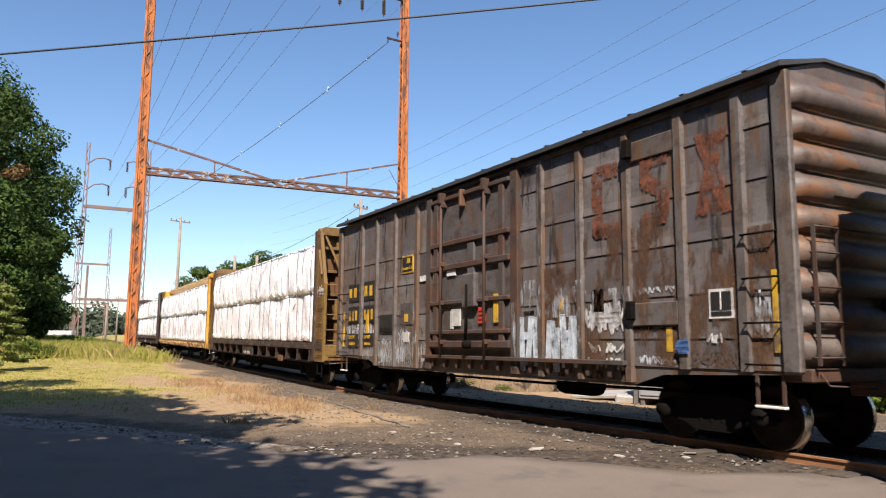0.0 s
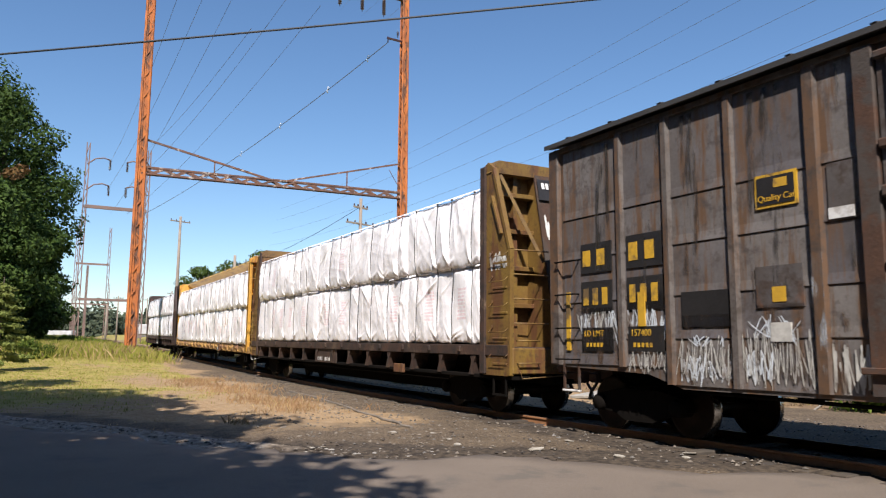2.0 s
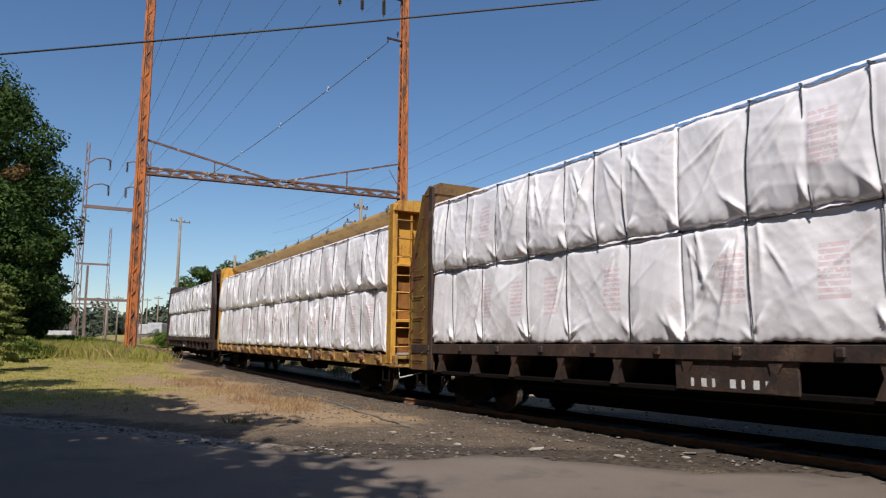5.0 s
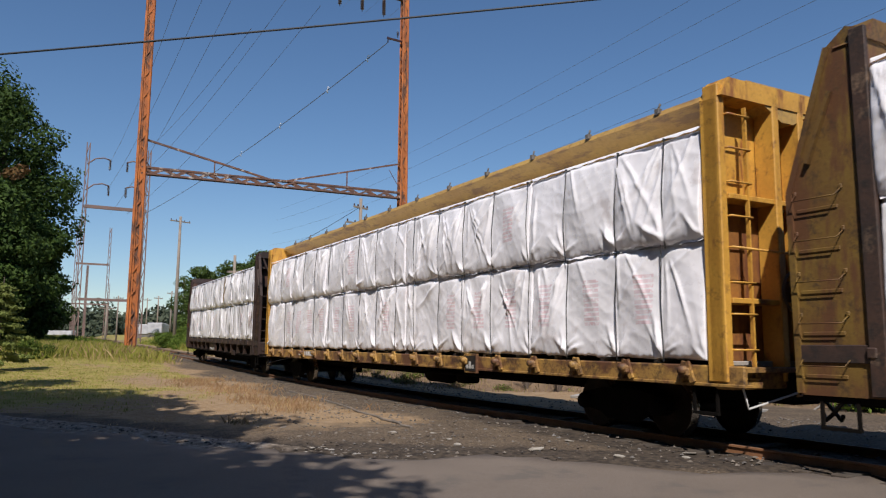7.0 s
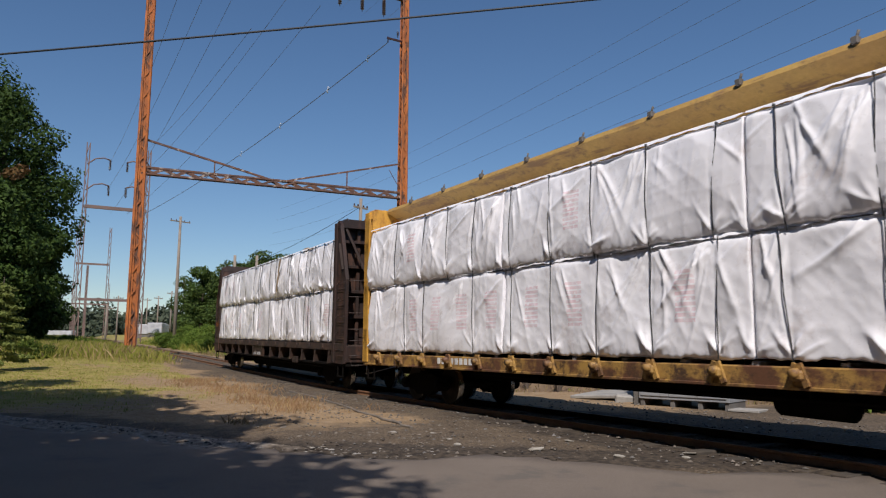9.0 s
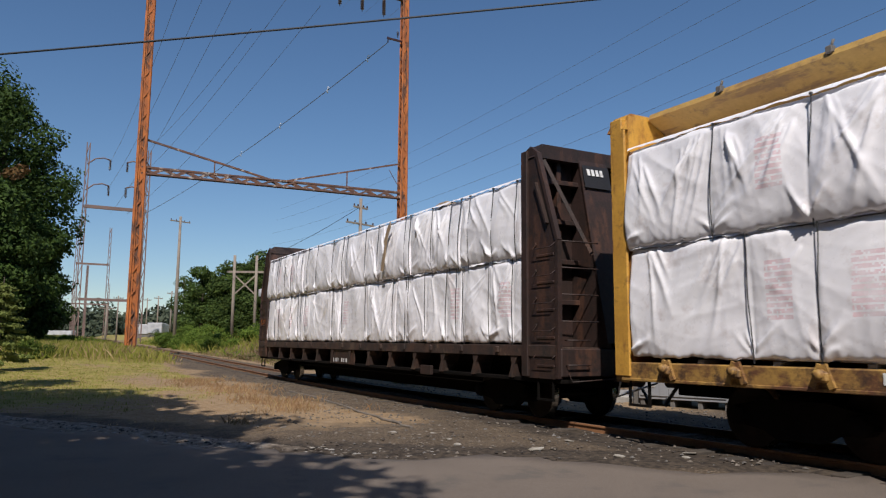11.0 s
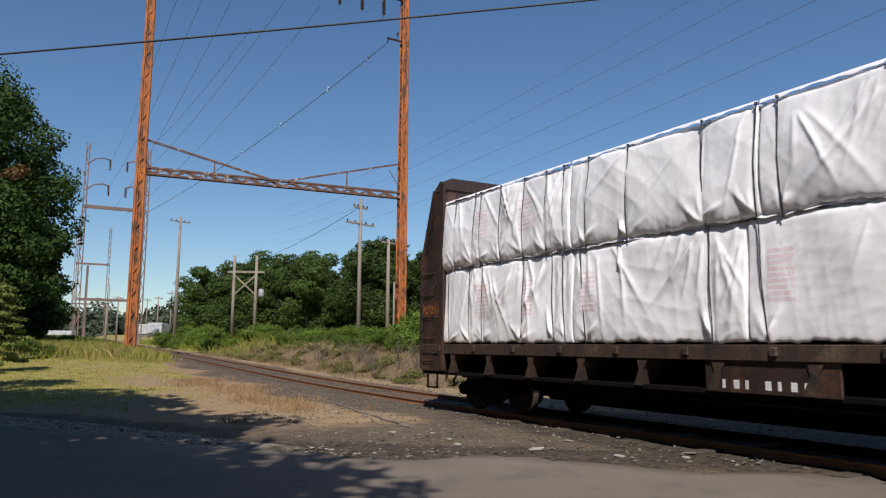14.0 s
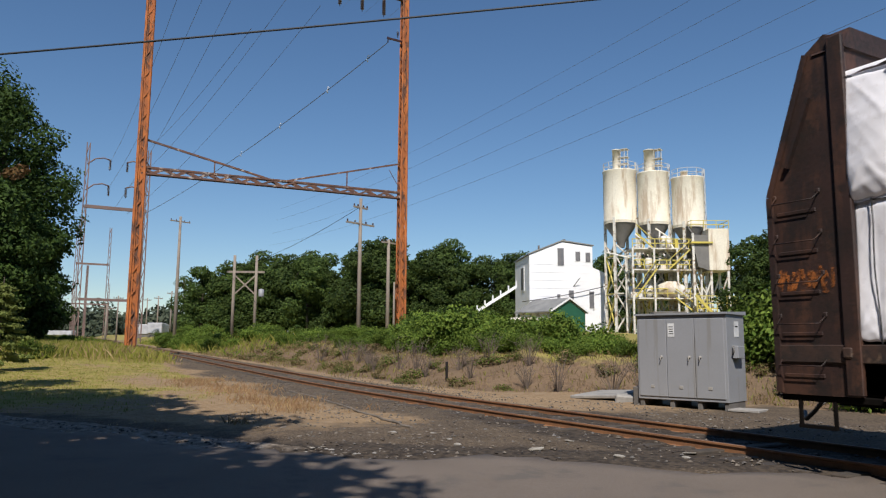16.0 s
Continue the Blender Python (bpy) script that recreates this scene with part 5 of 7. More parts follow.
def build_load(label, spans_top, spans_low, z, straps_top, straps_low, prints, seed, extra=None):
    """Packs of wrapped lumber on both sides of a car's centre beam. z: bottom, middle, top."""
    ob = thing("lumber_load", label, "lumber load", "loads of the freight train")
    k = 0
    for spans, a, b, straps in ((spans_low, z[0], z[1] - 0.015, straps_low), (spans_top, z[1] + 0.015, z[2], straps_top)):
        for x0, x1 in spans:
            k += 1
            pr = [p for p in prints if x0 + 0.2 < p < x1 - 0.2] if a == z[0] else [p for p in prints[::5] if x0 + 0.2 < p < x1 - 0.2]
            me = mesh_of("wrapped_pack", cloth_bundle(x0 + 0.02, x1 - 0.02, a, b, straps, seed + k, pr, sag=0.02 if a == z[0] else 0.085), [m_wrap, m_print])
            part("wrapped_pack", me, None, ob)
            far = Shape().box(x0 + 0.02, x1 - 0.02, 0.2, 1.42, a, b, 0.06)
            part("wrapped_pack", far, m_wrap, ob)
    rs = np.random.RandomState(seed)
    for straps, a, b in ((straps_low, z[0], z[1]), (straps_top, z[1], z[2])):
        for x in straps:
            q = rs.normal() * 0.06
            sh = Shape()
            pts = [(x + q * t + 0.01 * math.sin(t * 9), -1.468 - (0.02 if a == z[0] else 0.06) * math.sin(math.pi * t ** 0.7), a - 0.06 + (b - a + 0.06) * t) for t in np.linspace(0, 1, 7)]
            sh.tube(pts, 0.009, 5)
            if b == z[2]:
                sh.box(x + q - 0.015, x + q + 0.015, -1.49, -1.44, b - 0.02, b + 0.02, 0.006)
                sh.tube([pts[-1], (x + q, -1.3, b + 0.035), (x + q, -0.3, b + 0.04)], 0.008, 5)
            part("strap", sh, m_strap, ob)
    # ragged overlaps of the sheets
    for spans, zz in ((spans_low, z[1] + 0.005), (spans_top, z[2] + 0.02)):
        for x0, x1 in spans:
            sh = Shape()
            xs = np.linspace(x0 + 0.03, x1 - 0.03, 60)
            dz = 0.015 + 0.012 * np.sin(xs * 5 + seed) + 0.01 * np.sin(xs * 19)
            lo = [(x, -1.448 - 0.008 * math.sin(x * 7), zz - d) for x, d in zip(xs, dz)]
            hi = [(x, -1.435, zz + 0.03) for x in xs]
            bk = [(x, -1.36, zz + 0.035) for x in xs]
            n = len(xs)
            sh.add(lo + hi + bk, [(i, i + 1, n + i + 1, n + i) for i in range(n - 1)] + [(n + i, n + i + 1, 2 * n + i + 1, 2 * n + i) for i in range(n - 1)], 0, True)
            part("wrap_hem", sh, m_wrap, ob)
    if extra:
        extra(ob)
    return ob


def build_bulkhead_flat(label, paint, sill_paint, steps_pale, mark_seed):
    """A sixty-foot centre-beam flat with tall braced bulkheads."""
    car = thing("centre_beam_flatcar", label, "flatcar", "cars of the freight train")
    H, W, L = 10.38, 1.43, 9.3
    part("deck", Shape().box(-H + 0.1, H - 0.1, -W + 0.02, W - 0.02, 1.32, 1.42, 0.01), sill_paint, car)
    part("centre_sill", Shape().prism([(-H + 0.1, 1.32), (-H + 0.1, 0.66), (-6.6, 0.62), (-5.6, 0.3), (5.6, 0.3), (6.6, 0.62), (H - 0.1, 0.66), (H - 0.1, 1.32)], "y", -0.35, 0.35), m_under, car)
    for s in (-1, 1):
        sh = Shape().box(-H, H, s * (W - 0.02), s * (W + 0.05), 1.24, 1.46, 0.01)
        # recessed web and lower flange get the near-black that paints the deck's shade
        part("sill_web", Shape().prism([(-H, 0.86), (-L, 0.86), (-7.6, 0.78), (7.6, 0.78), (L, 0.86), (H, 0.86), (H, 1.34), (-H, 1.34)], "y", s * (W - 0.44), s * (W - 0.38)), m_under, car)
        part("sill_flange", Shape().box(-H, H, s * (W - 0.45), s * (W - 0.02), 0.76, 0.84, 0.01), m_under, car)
        part("side_sill", sh, sill_paint, car, "rust-brown side sill")
        for k in range(13):
            x = -8.9 + k * 1.48
            q = Shape().prism([(x - 0.14, 0.82), (x + 0.02, 0.82), (x + 0.08, 1.08), (x + 0.18, 1.23), (x - 0.06, 1.23), (x - 0.02, 1.08)], "y", s * (W - 0.4), s * (W + 0.03))
            part("stake_rib", q, sill_paint, car)
            if s < 0:
                c = Shape().box(x - 0.5 - 0.06, x - 0.5 + 0.06, -W - 0.09, -W, 1.3, 1.43, 0.015)
                part("strap_winch", c, sill_paint, car)
    part("centre_beam", Shape().box(-L, L, -0.12, 0.12, 1.42, 4.55, 0.01), paint, car)
    for s in (-1, 1):
        sh = Shape()
        # side cheeks of the bulkhead: deep below, tapering above
        for side in (-1, 1):
            y0, y1 = side * (W + 0.02), side * (W - 0.06)
            prof = [(s * L, 0.84), (s * (H - 0.02), 0.84), (s * (H - 0.0), 3.42), (s * (L + 0.46), 5.2), (s * (L + 0.2), 5.38), (s * L, 5.3)]
            sh = Shape().prism(prof, "y", y0, y1)
            part("bulkhead_cheek", sh, paint, car)
            fl = Shape()
            part("cheek_post", Shape().box(s * (L - 0.06), s * (L + 0.14), side * (W + 0.0), side * (W + 0.07), 0.86, 5.3, 0.01), m_sill if paint is m_pmrx else paint, car)
            for a, b in (((H - 0.03, 0.86), (H - 0.01, 3.4)), ((H - 0.01, 3.4), (L + 0.44, 5.18))):
                fl.bar((s * a[0], side * (W + 0.01), a[1]), (s * b[0], side * (W + 0.01), b[1]), 0.1, 0.08)
            part("cheek_flange", fl, paint, car)
        part("bulkhead_panel", Shape().box(s * (L - 0.02), s * (L + 0.06), -W + 0.06, W - 0.06, 1.42, 5.28, 0.01), paint, car)
        part("top_rail", Shape().prism([(-W - 0.04, 5.14), (-W + 0.15, 5.42), (W - 0.15, 5.42), (W + 0.04, 5.14)], "x", s * (L - 0.06), s * (L + 0.36)), paint, car)
        for y in (-0.75, -0.28, 0.28, 0.75):
            st = Shape().prism([(s * L, 1.42), (s * (L + 1.1), 1.42), (s * (L + 0.3), 5.2), (s * L, 5.2)] if abs(y) < 0.5 else [(s * L, 1.42), (s * (L + 0.2), 1.42), (s * (L + 0.2), 5.2), (s * L, 5.2)], "y", y - 0.05, y + 0.05)
            part("bulkhead_stiffener", st, paint, car)
        for z in (2.3, 3.1, 3.9, 4.7):
            part("cross_channel", Shape().box(s * (L + 0.04), s * (L + 0.3), -W + 0.06, W - 0.06, z - 0.05, z + 0.05, 0.01), paint, car)
        part("centre_plate", Shape().prism([(s * (L + 1.12), 1.5), (s * (L + 1.15), 1.5), (s * (L + 0.36), 5.2), (s * (L + 0.33), 5.2)], "y", -0.36, 0.36), m_rustframe if paint is m_pmrx else paint, car)
        part("diagonal_brace", Shape().bar((s * (L + 0.35), -W + 0.2, 5.1), (s * (L + 0.9), -0.5, 3.2), 0.07, 0.07), paint, car)
        mk = part("number_panel", Shape().prism([(s * (L + 0.53), 4.62), (s * (L + 0.535), 4.62), (s * (L + 0.43), 5.1), (s * (L + 0.425), 5.1)], "y", -0.34, 0.34), m_signblack, car, "black panel with white marks")
        for yb in (-0.24, -0.13, -0.02, 0.09):
            part("white_bar", Shape().prism([(s * (L + 0.49), 4.88), (s * (L + 0.50), 4.88), (s * (L + 0.455), 5.02), (s * (L + 0.445), 5.02)], "y", yb, yb + 0.07), m_white, mk)
        # grab irons on the cheek, with backing ribs
        for z in (1.2, 1.72, 2.24, 2.76, 3.28):
            g = Shape()
            xa, xb = sorted((s * (L + 0.38), s * (L + 1.0)))
            g.tube([(xa, -W - 0.02, z + 0.1), (xa + 0.02, -W - 0.13, z), (xb - 0.02, -W - 0.13, z), (xb, -W - 0.02, z + 0.1)], 0.009, 6)
            for x in (xa, xb):
                g.box(x - 0.025, x + 0.025, -W - 0.045, -W - 0.02, z + 0.08, z + 0.14, 0.01)
            part("grab_iron", g, paint, car)
            part("rib", Shape().box(xa + 0.02, xb - 0.05, -W - 0.035, -W - 0.015, z - 0.15, z - 0.1, 0.008), paint, car)
        g = Shape().bar((s * (L + 0.42), -W - 0.05, 4.6), (s * (L + 0.78), -W - 0.05, 3.75), 0.09, 0.05)
        part("diagonal_rib", g, paint, car)
        st = Shape()
        xa, xb = sorted((s * (H - 0.72), s * (H - 0.26)))
        step(st, xa, xb, -W + 0.03, 0.45, 0.84)
        part("sill_step", st, steps_pale, car)
        part("end_sill", Shape().box(s * (H - 0.25), s * (H + 0.04), -W, W, 0.88, 1.4, 0.02), paint, car)
        ladder_end(car, paint, s * (H + 0.02), -W + 0.1, -W + 0.6, (1.1, 1.55), s, 0.016, 0.1)
        for z in (1.9, 2.4, 2.9, 3.4):
            part("rung", Shape().tube([(s * (H - 0.06), -W + 0.05, z), (s * (H - 0.02), -0.5, z)], 0.016, 6), paint, car)
        part("uncoupling_lever", Shape().tube([(s * (H + 0.06), -W + 0.15, 0.95), (s * (H + 0.16), -W + 0.15, 0.8), (s * (H + 0.2), -0.3, 0.85)], 0.014, 6), paint, car)
    part("card_holder", Shape().box(4.86, 5.4, -W - 0.06, -W + 0.02, 0.72, 0.94, 0.01), m_yellowdirt if paint is m_pmrx else paint, car, "steel card holder on the sill")
    np_ = part("number_plate", Shape().box(-1.7, 0.35, -W - 0.004, -W + 0.04, 0.8, 1.25, 0.01), paint if paint is m_dark else sill_paint, car, "brown sill plate with small white marks")
    for k in range(7):
        a = -1.4 + k * 0.19 + (0.12 if k > 2 else 0)
        part("white_bar", Shape().box(a, a + (0.05, 0.09)[k % 2], -W - 0.008, -W, 0.86, 0.98), m_white, np_)
    if paint is m_pmrx:
        part("graffiti", scribble(L + 0.3, L + 0.95, 3.0, 3.4, -W - 0.03, mark_seed, 6, 0.022), m_white, car, "white sprayed scrawl", fix=False)
    else:
        part("graffiti", scribble(-L - 1.0, -L - 0.25, 2.1, 2.45, -W - 0.03, mark_seed + 5, 7, 0.02), m_orange, car, "orange sprayed scrawl", fix=False)
    if paint is m_pmrx:
        tag = scribble(-0.24, 0.12, 3.72, 4.3, 0.0, 71, 4, 0.017)
        tag.v = [(L + 1.165 - 0.2135 * (q[2] - 1.5), q[0], q[2]) for q in tag.v]
        part("graffiti", tag, m_white, car, "white sprayed scrawl on the end plate", fix=False)
    part("brake_pipe", Shape().tube([(-9, -0.8, 0.62), (9, -0.8, 0.62)], 0.03, 6), m_under, car)
    part("air_tank", Shape().lathe([(0.0, -0.6), (0.22, -0.55), (0.24, 0.5), (0.0, 0.6)], (0.5, 0.55, 0.62), 14, "x"), m_under, car)
    add_trucks(car, 8.0)
    add_coupler(car, H)
    return car


def build_yellow_flat():
    car = thing("centre_beam_flatcar", "faded yellow centre-beam flatcar with framed end bulkheads", "flatcar", "cars of the freight train")
    H, W = 11.75, 1.43
    part("deck", Shape().box(-H + 0.1, H - 0.1, -W + 0.05, W - 0.05, 1.08, 1.16, 0.01), m_yellowdirt, car)
    part("centre_sill", Shape().box(-H + 0.1, H - 0.1, -0.3, 0.3, 0.62, 1.08, 0.02), m_under, car)
    for s in (-1, 1):
        sh = Shape().box(-H, H, s * (W - 0.06), s * (W + 0.02), 0.9, 1.18, 0.02)
        sh.box(-H, H, s * (W - 0.16), s * (W + 0.04), 0.88, 0.93, 0.01)
        part("side_sill", sh, m_yellowdirt, car, "grimy yellow side sill")
    for k in range(18):
        x = -10.75 + k * 1.265
        w = Shape().box(x - 0.1, x + 0.1, -W - 0.13, -W - 0.02, 1.0, 1.14, 0.03)
        w.lathe([(0.0, -W - 0.2), (0.06, -W - 0.19), (0.07, -W - 0.05)], (x, 0, 1.1), 10, "y")
        w.bar((x - 0.13, -W - 0.06, 0.93), (x - 0.02, -W - 0.06, 1.22), 0.05, 0.08)
        w.bar((x + 0.13, -W - 0.06, 0.93), (x + 0.02, -W - 0.06, 1.22), 0.05, 0.08)
        part("strap_winch", w, m_yellowdirt, car)
        part("riser", Shape().box(x + 0.5, x + 0.62, -W + 0.05, W - 0.05, 1.16, 1.24, 0.01), m_conc, car)
    part("centre_beam", Shape().box(-H + 0.5, H - 0.5, -0.1, 0.1, 1.16, 4.95, 0.01), m_yellow, car)
    top = Shape().prism([(-0.95, 5.28), (-0.9, 5.38), (0.9, 5.38), (0.95, 5.28), (0.14, 4.85), (-0.14, 4.85)], "x", -H + 0.25, H - 0.2)
    part("top_chord", top, m_chord, car, "yellow top chord stained with grime")
    for k in range(12):
        x = -10 + k * 1.8
        g = Shape().box(x - 0.05, x + 0.05, -0.98, -0.88, 5.32, 5.42, 0.01)
        g.tube([(x, -0.93, 5.38), (x + 0.05, -0.93, 5.5)], 0.02, 6)
        part("tie_eye", g, m_plantdark, car)
    for s in (-1, 1):
        H = 11.52 if s > 0 else 11.9
        for za, zb, pm in ((1.1, 2.1, m_panelrust), (2.1, 3.6, m_panelrust), (3.6, 5.3, m_yellow)):
            part("bulkhead_panel", Shape().box(s * (H - 0.37), s * (H - 0.31), -W + 0.05, W - 0.05, za, zb, 0.004), pm, car)
        for y in (-W + 0.02, -0.3, 0.3, W - 0.02):
            part("bulkhead_post", Shape().box(s * (H - 0.3), s * (H + (-0.02 if abs(y) > 1 else 0.05)), y - 0.07, y + 0.07, 0.95, 5.26, 0.015), m_yellow, car)
        for y in (-1, 1):
            part("corner_plate", Shape().box(s * (H - 0.36), s * (H - 0.06), y * (W + 0.0), y * (W + 0.05), 0.95, 5.06, 0.015), m_yellow, car)
        part("top_rail", Shape().prism([(-W - 0.05, 5.06), (-W + 0.12, 5.35), (W - 0.12, 5.35), (W + 0.05, 5.06)], "x", s * (H - 0.36), s * (H + 0.05)), m_yellow, car)
        for z in (2.1, 3.6):
            part("cross_channel", Shape().box(s * (H - 0.31), s * (H + 0.02), -W + 0.08, W - 0.08, z - 0.05, z + 0.03, 0.01), m_yellow, car)
        part("ladder_stile", Shape().bar((s * (H + 0.0), -0.95, 1.0), (s * (H + 0.0), -0.95, 4.95), 0.06, 0.03), m_yellow, car)
        ladder_end(car, m_yellow, s * (H - 0.06), -W + 0.08, -0.9, (1.0, 1.4, 1.9, 2.35, 2.85, 3.3, 3.8, 4.3, 4.8), s, 0.016, 0.1)
        g = Shape().tube([(s * (H + 0.04), -W + 0.1, 2.85), (s * (H + 0.06), W - 0.2, 2.8)], 0.018, 6)
        part("hand_rail", g, m_yellow, car)
        br = Shape().lathe([(0.3, 0.0), (0.33, 0.03), (0.3, 0.06)], (s * (H + 0.12), -0.15, 2.25), 22, "x").box(s * (H + 0.0), s * (H + 0.12), -0.28, -0.02, 2.1, 2.4, 0.03)
        br.tube([(s * (H + 0.15), -0.15, 2.55), (s * (H + 0.15), -0.15, 1.95)], 0.02, 6)
        part("hand_brake", br, m_rustframe, car)
        st = Shape()
        xa, xb = sorted((s * (H - 0.7), s * (H - 0.28)))
        step(st, xa, xb, -W + 0.03, 0.5, 0.92)
        part("sill_step", st, m_under, car)
        part("end_sill", Shape().box(s * (H - 0.3), s * (H + 0.02), -W, W, 0.85, 1.1, 0.02), m_yellowdirt, car)
        part("uncoupling_lever", Shape().tube([(s * (H + 0.04), -W + 0.15, 0.95), (s * (H + 0.14), -W + 0.15, 0.6), (s * (H + 0.2), -0.3, 0.8)], 0.016, 6), m_white, car)
    cd = part("sign_plate", Shape().box(4.38, 4.9, -W - 0.08, -W - 0.02, 0.82, 1.24, 0.01), m_yellowdirt, car, "dark data plate in a yellow frame")
    part("sign_field", Shape().box(4.43, 4.85, -W - 0.09, -W - 0.078, 0.87, 1.19), m_signblack, cd)
    for k in range(3):
        part("white_bar", Shape().box(4.47 + 0.12 * k, 4.56 + 0.12 * k, -W - 0.094, -W - 0.089, 0.92, 1.0 + 0.07 * (k % 2)), m_paper, cd)
    for k in range(8):
        part("white_bar", Shape().box(-7.5 + k * 0.2, -7.37 + k * 0.2, -W - 0.028, -W - 0.022, 1.0, 1.14), m_white, car)
    rod = Shape()
    rod.tube([(-7, -0.75, 0.78), (-2, -0.8, 0.72), (5, -0.8, 0.72), (7, -0.75, 0.78)], 0.03, 6)
    for x in (-4.2, -1.5, 1.6, 4.4):
        rod.bar((x, -0.8, 0.72), (x, -0.8, 1.05), 0.04, 0.04)
    part("brake_rod", rod, m_under, car)
    part("air_tank", Shape().lathe([(0.0, -0.6), (0.22, -0.55), (0.24, 0.5), (0.0, 0.6)], (1.5, -0.5, 0.68), 14, "x"), m_under, car)
    part("brake_valve", Shape().box(2.6, 3.1, -0.7, -0.3, 0.5, 0.86, 0.04), m_under, car)
    add_trucks(car, 8.9)
    add_coupler(car, H)
    return car


def build_lead_car():
    """The car ahead, whose shade falls on the boxcar's end."""
    car = thing("covered_hopper", "round-sided grey covered hopper car coupled ahead", "hopper car", "cars of the freight train")
    H, W = 7.2, 1.58
    prof = [(-W, 1.5), (-W, 4.3), (-W + 0.12, 4.75), (-0.8, 5.1), (0.8, 5.1), (W - 0.12, 4.75), (W, 4.3), (W, 1.5), (0.6, 0.8), (-0.6, 0.8)]
    part("body", Shape().prism(prof, "x", -H + 0.05, H - 0.05), m_boxcar, car)
    part("side_sill", Shape().box(-H, H, -W - 0.02, -W + 0.1, 1.2, 1.5, 0.02).box(-H, H, W - 0.1, W + 0.02, 1.2, 1.5, 0.02), m_under, car)
    for s in (-1, 1):
        part("end_platform", Shape().box(s * (H - 0.9), s * H, -W, W, 1.0, 1.2, 0.02), m_under, car)
        g = Shape().bar((s * (H - 0.1), -W + 0.1, 1.2), (s * (H - 0.1), -W + 0.1, 4.0), 0.08, 0.06).bar((s * (H - 0.1), W - 0.1, 1.2), (s * (H - 0.1), W - 0.1, 4.0), 0.08, 0.06)
        part("end_frame", g, m_under, car)
    part("roof_hatch", Shape().box(-5.5, 5.5, -0.3, 0.3, 5.1, 5.2, 0.03), m_under, car)
    add_trucks(car, 5.6)
    add_coupler(car, H)
    return car


# ---- overhead line ----
def lattice_pole(name, parent, x, y, z0, z1, w, mats, step_h=0.9, leaf_label=""):
    """Two channel flanges laced together, a little slimmer towards the top."""
    sh = Shape()
    h = z1 - z0
    sh.prism([(x - w * 0.36, y - w * 0.2), (x + w * 0.36, y - w * 0.2), (x + w * 0.36, y + w * 0.2), (x - w * 0.36, y + w * 0.2)], "z", z0, z1)
    ww = lambda t: w * (1 - 0.22 * t)
    for s in (-1, 1):
        for e in (-1, 1):
            a, b = ww(0) / 2, ww(1) / 2
            sh.bar((x + s * a, y + e * a * 0.9, z0 - 0.4), (x + s * b, y + e * b * 0.9, z1), 0.12, 0.12)
        a, b = ww(0) / 2, ww(1) / 2
        sh.add([(x + s * a, y - a * 0.9, z0), (x + s * a, y - a * 0.35, z0), (x + s * b, y - b * 0.35, z1), (x + s * b, y - b * 0.9, z1)], [(0, 1, 2, 3)])
        sh.add([(x + s * a, y + a * 0.35, z0), (x + s * a, y + a * 0.9, z0), (x + s * b, y + b * 0.9, z1), (x + s * b, y + b * 0.35, z1)], [(0, 1, 2, 3)])
    n = int(h / step_h)
    for k in range(n):
        t0, t1 = k / n, (k + 1) / n
        a, b = ww(t0) / 2, ww(t1) / 2
        q = 1 if k % 2 else -1
        for s in (-1, 1):
            sh.bar((x + s * a, y - q * a * 0.9, z0 + h * t0), (x + s * b, y + q * b * 0.9, z0 + h * t1), 0.05, 0.09)
            sh.bar((x - q * a, y + s * a * 0.9, z0 + h * t0), (x + q * b, y + s * b * 0.9, z0 + h * t1), 0.05, 0.09)
    return part(name, sh, mats, parent)


def insulator(parent, x, y, z, n=7, r=0.16):
    prof = [(0.03, z)]
    for k in range(n):
        q = z - 0.2 - k * 0.19
        prof += [(0.05, q + 0.09), (r, q + 0.02), (r * 0.9, q - 0.03), (0.05, q - 0.05)]
    prof += [(0.03, z - 0.3 - n * 0.19)]
    return part("insulator", Shape().lathe(prof, (x, y, 0), 10), m_porcelain, parent)


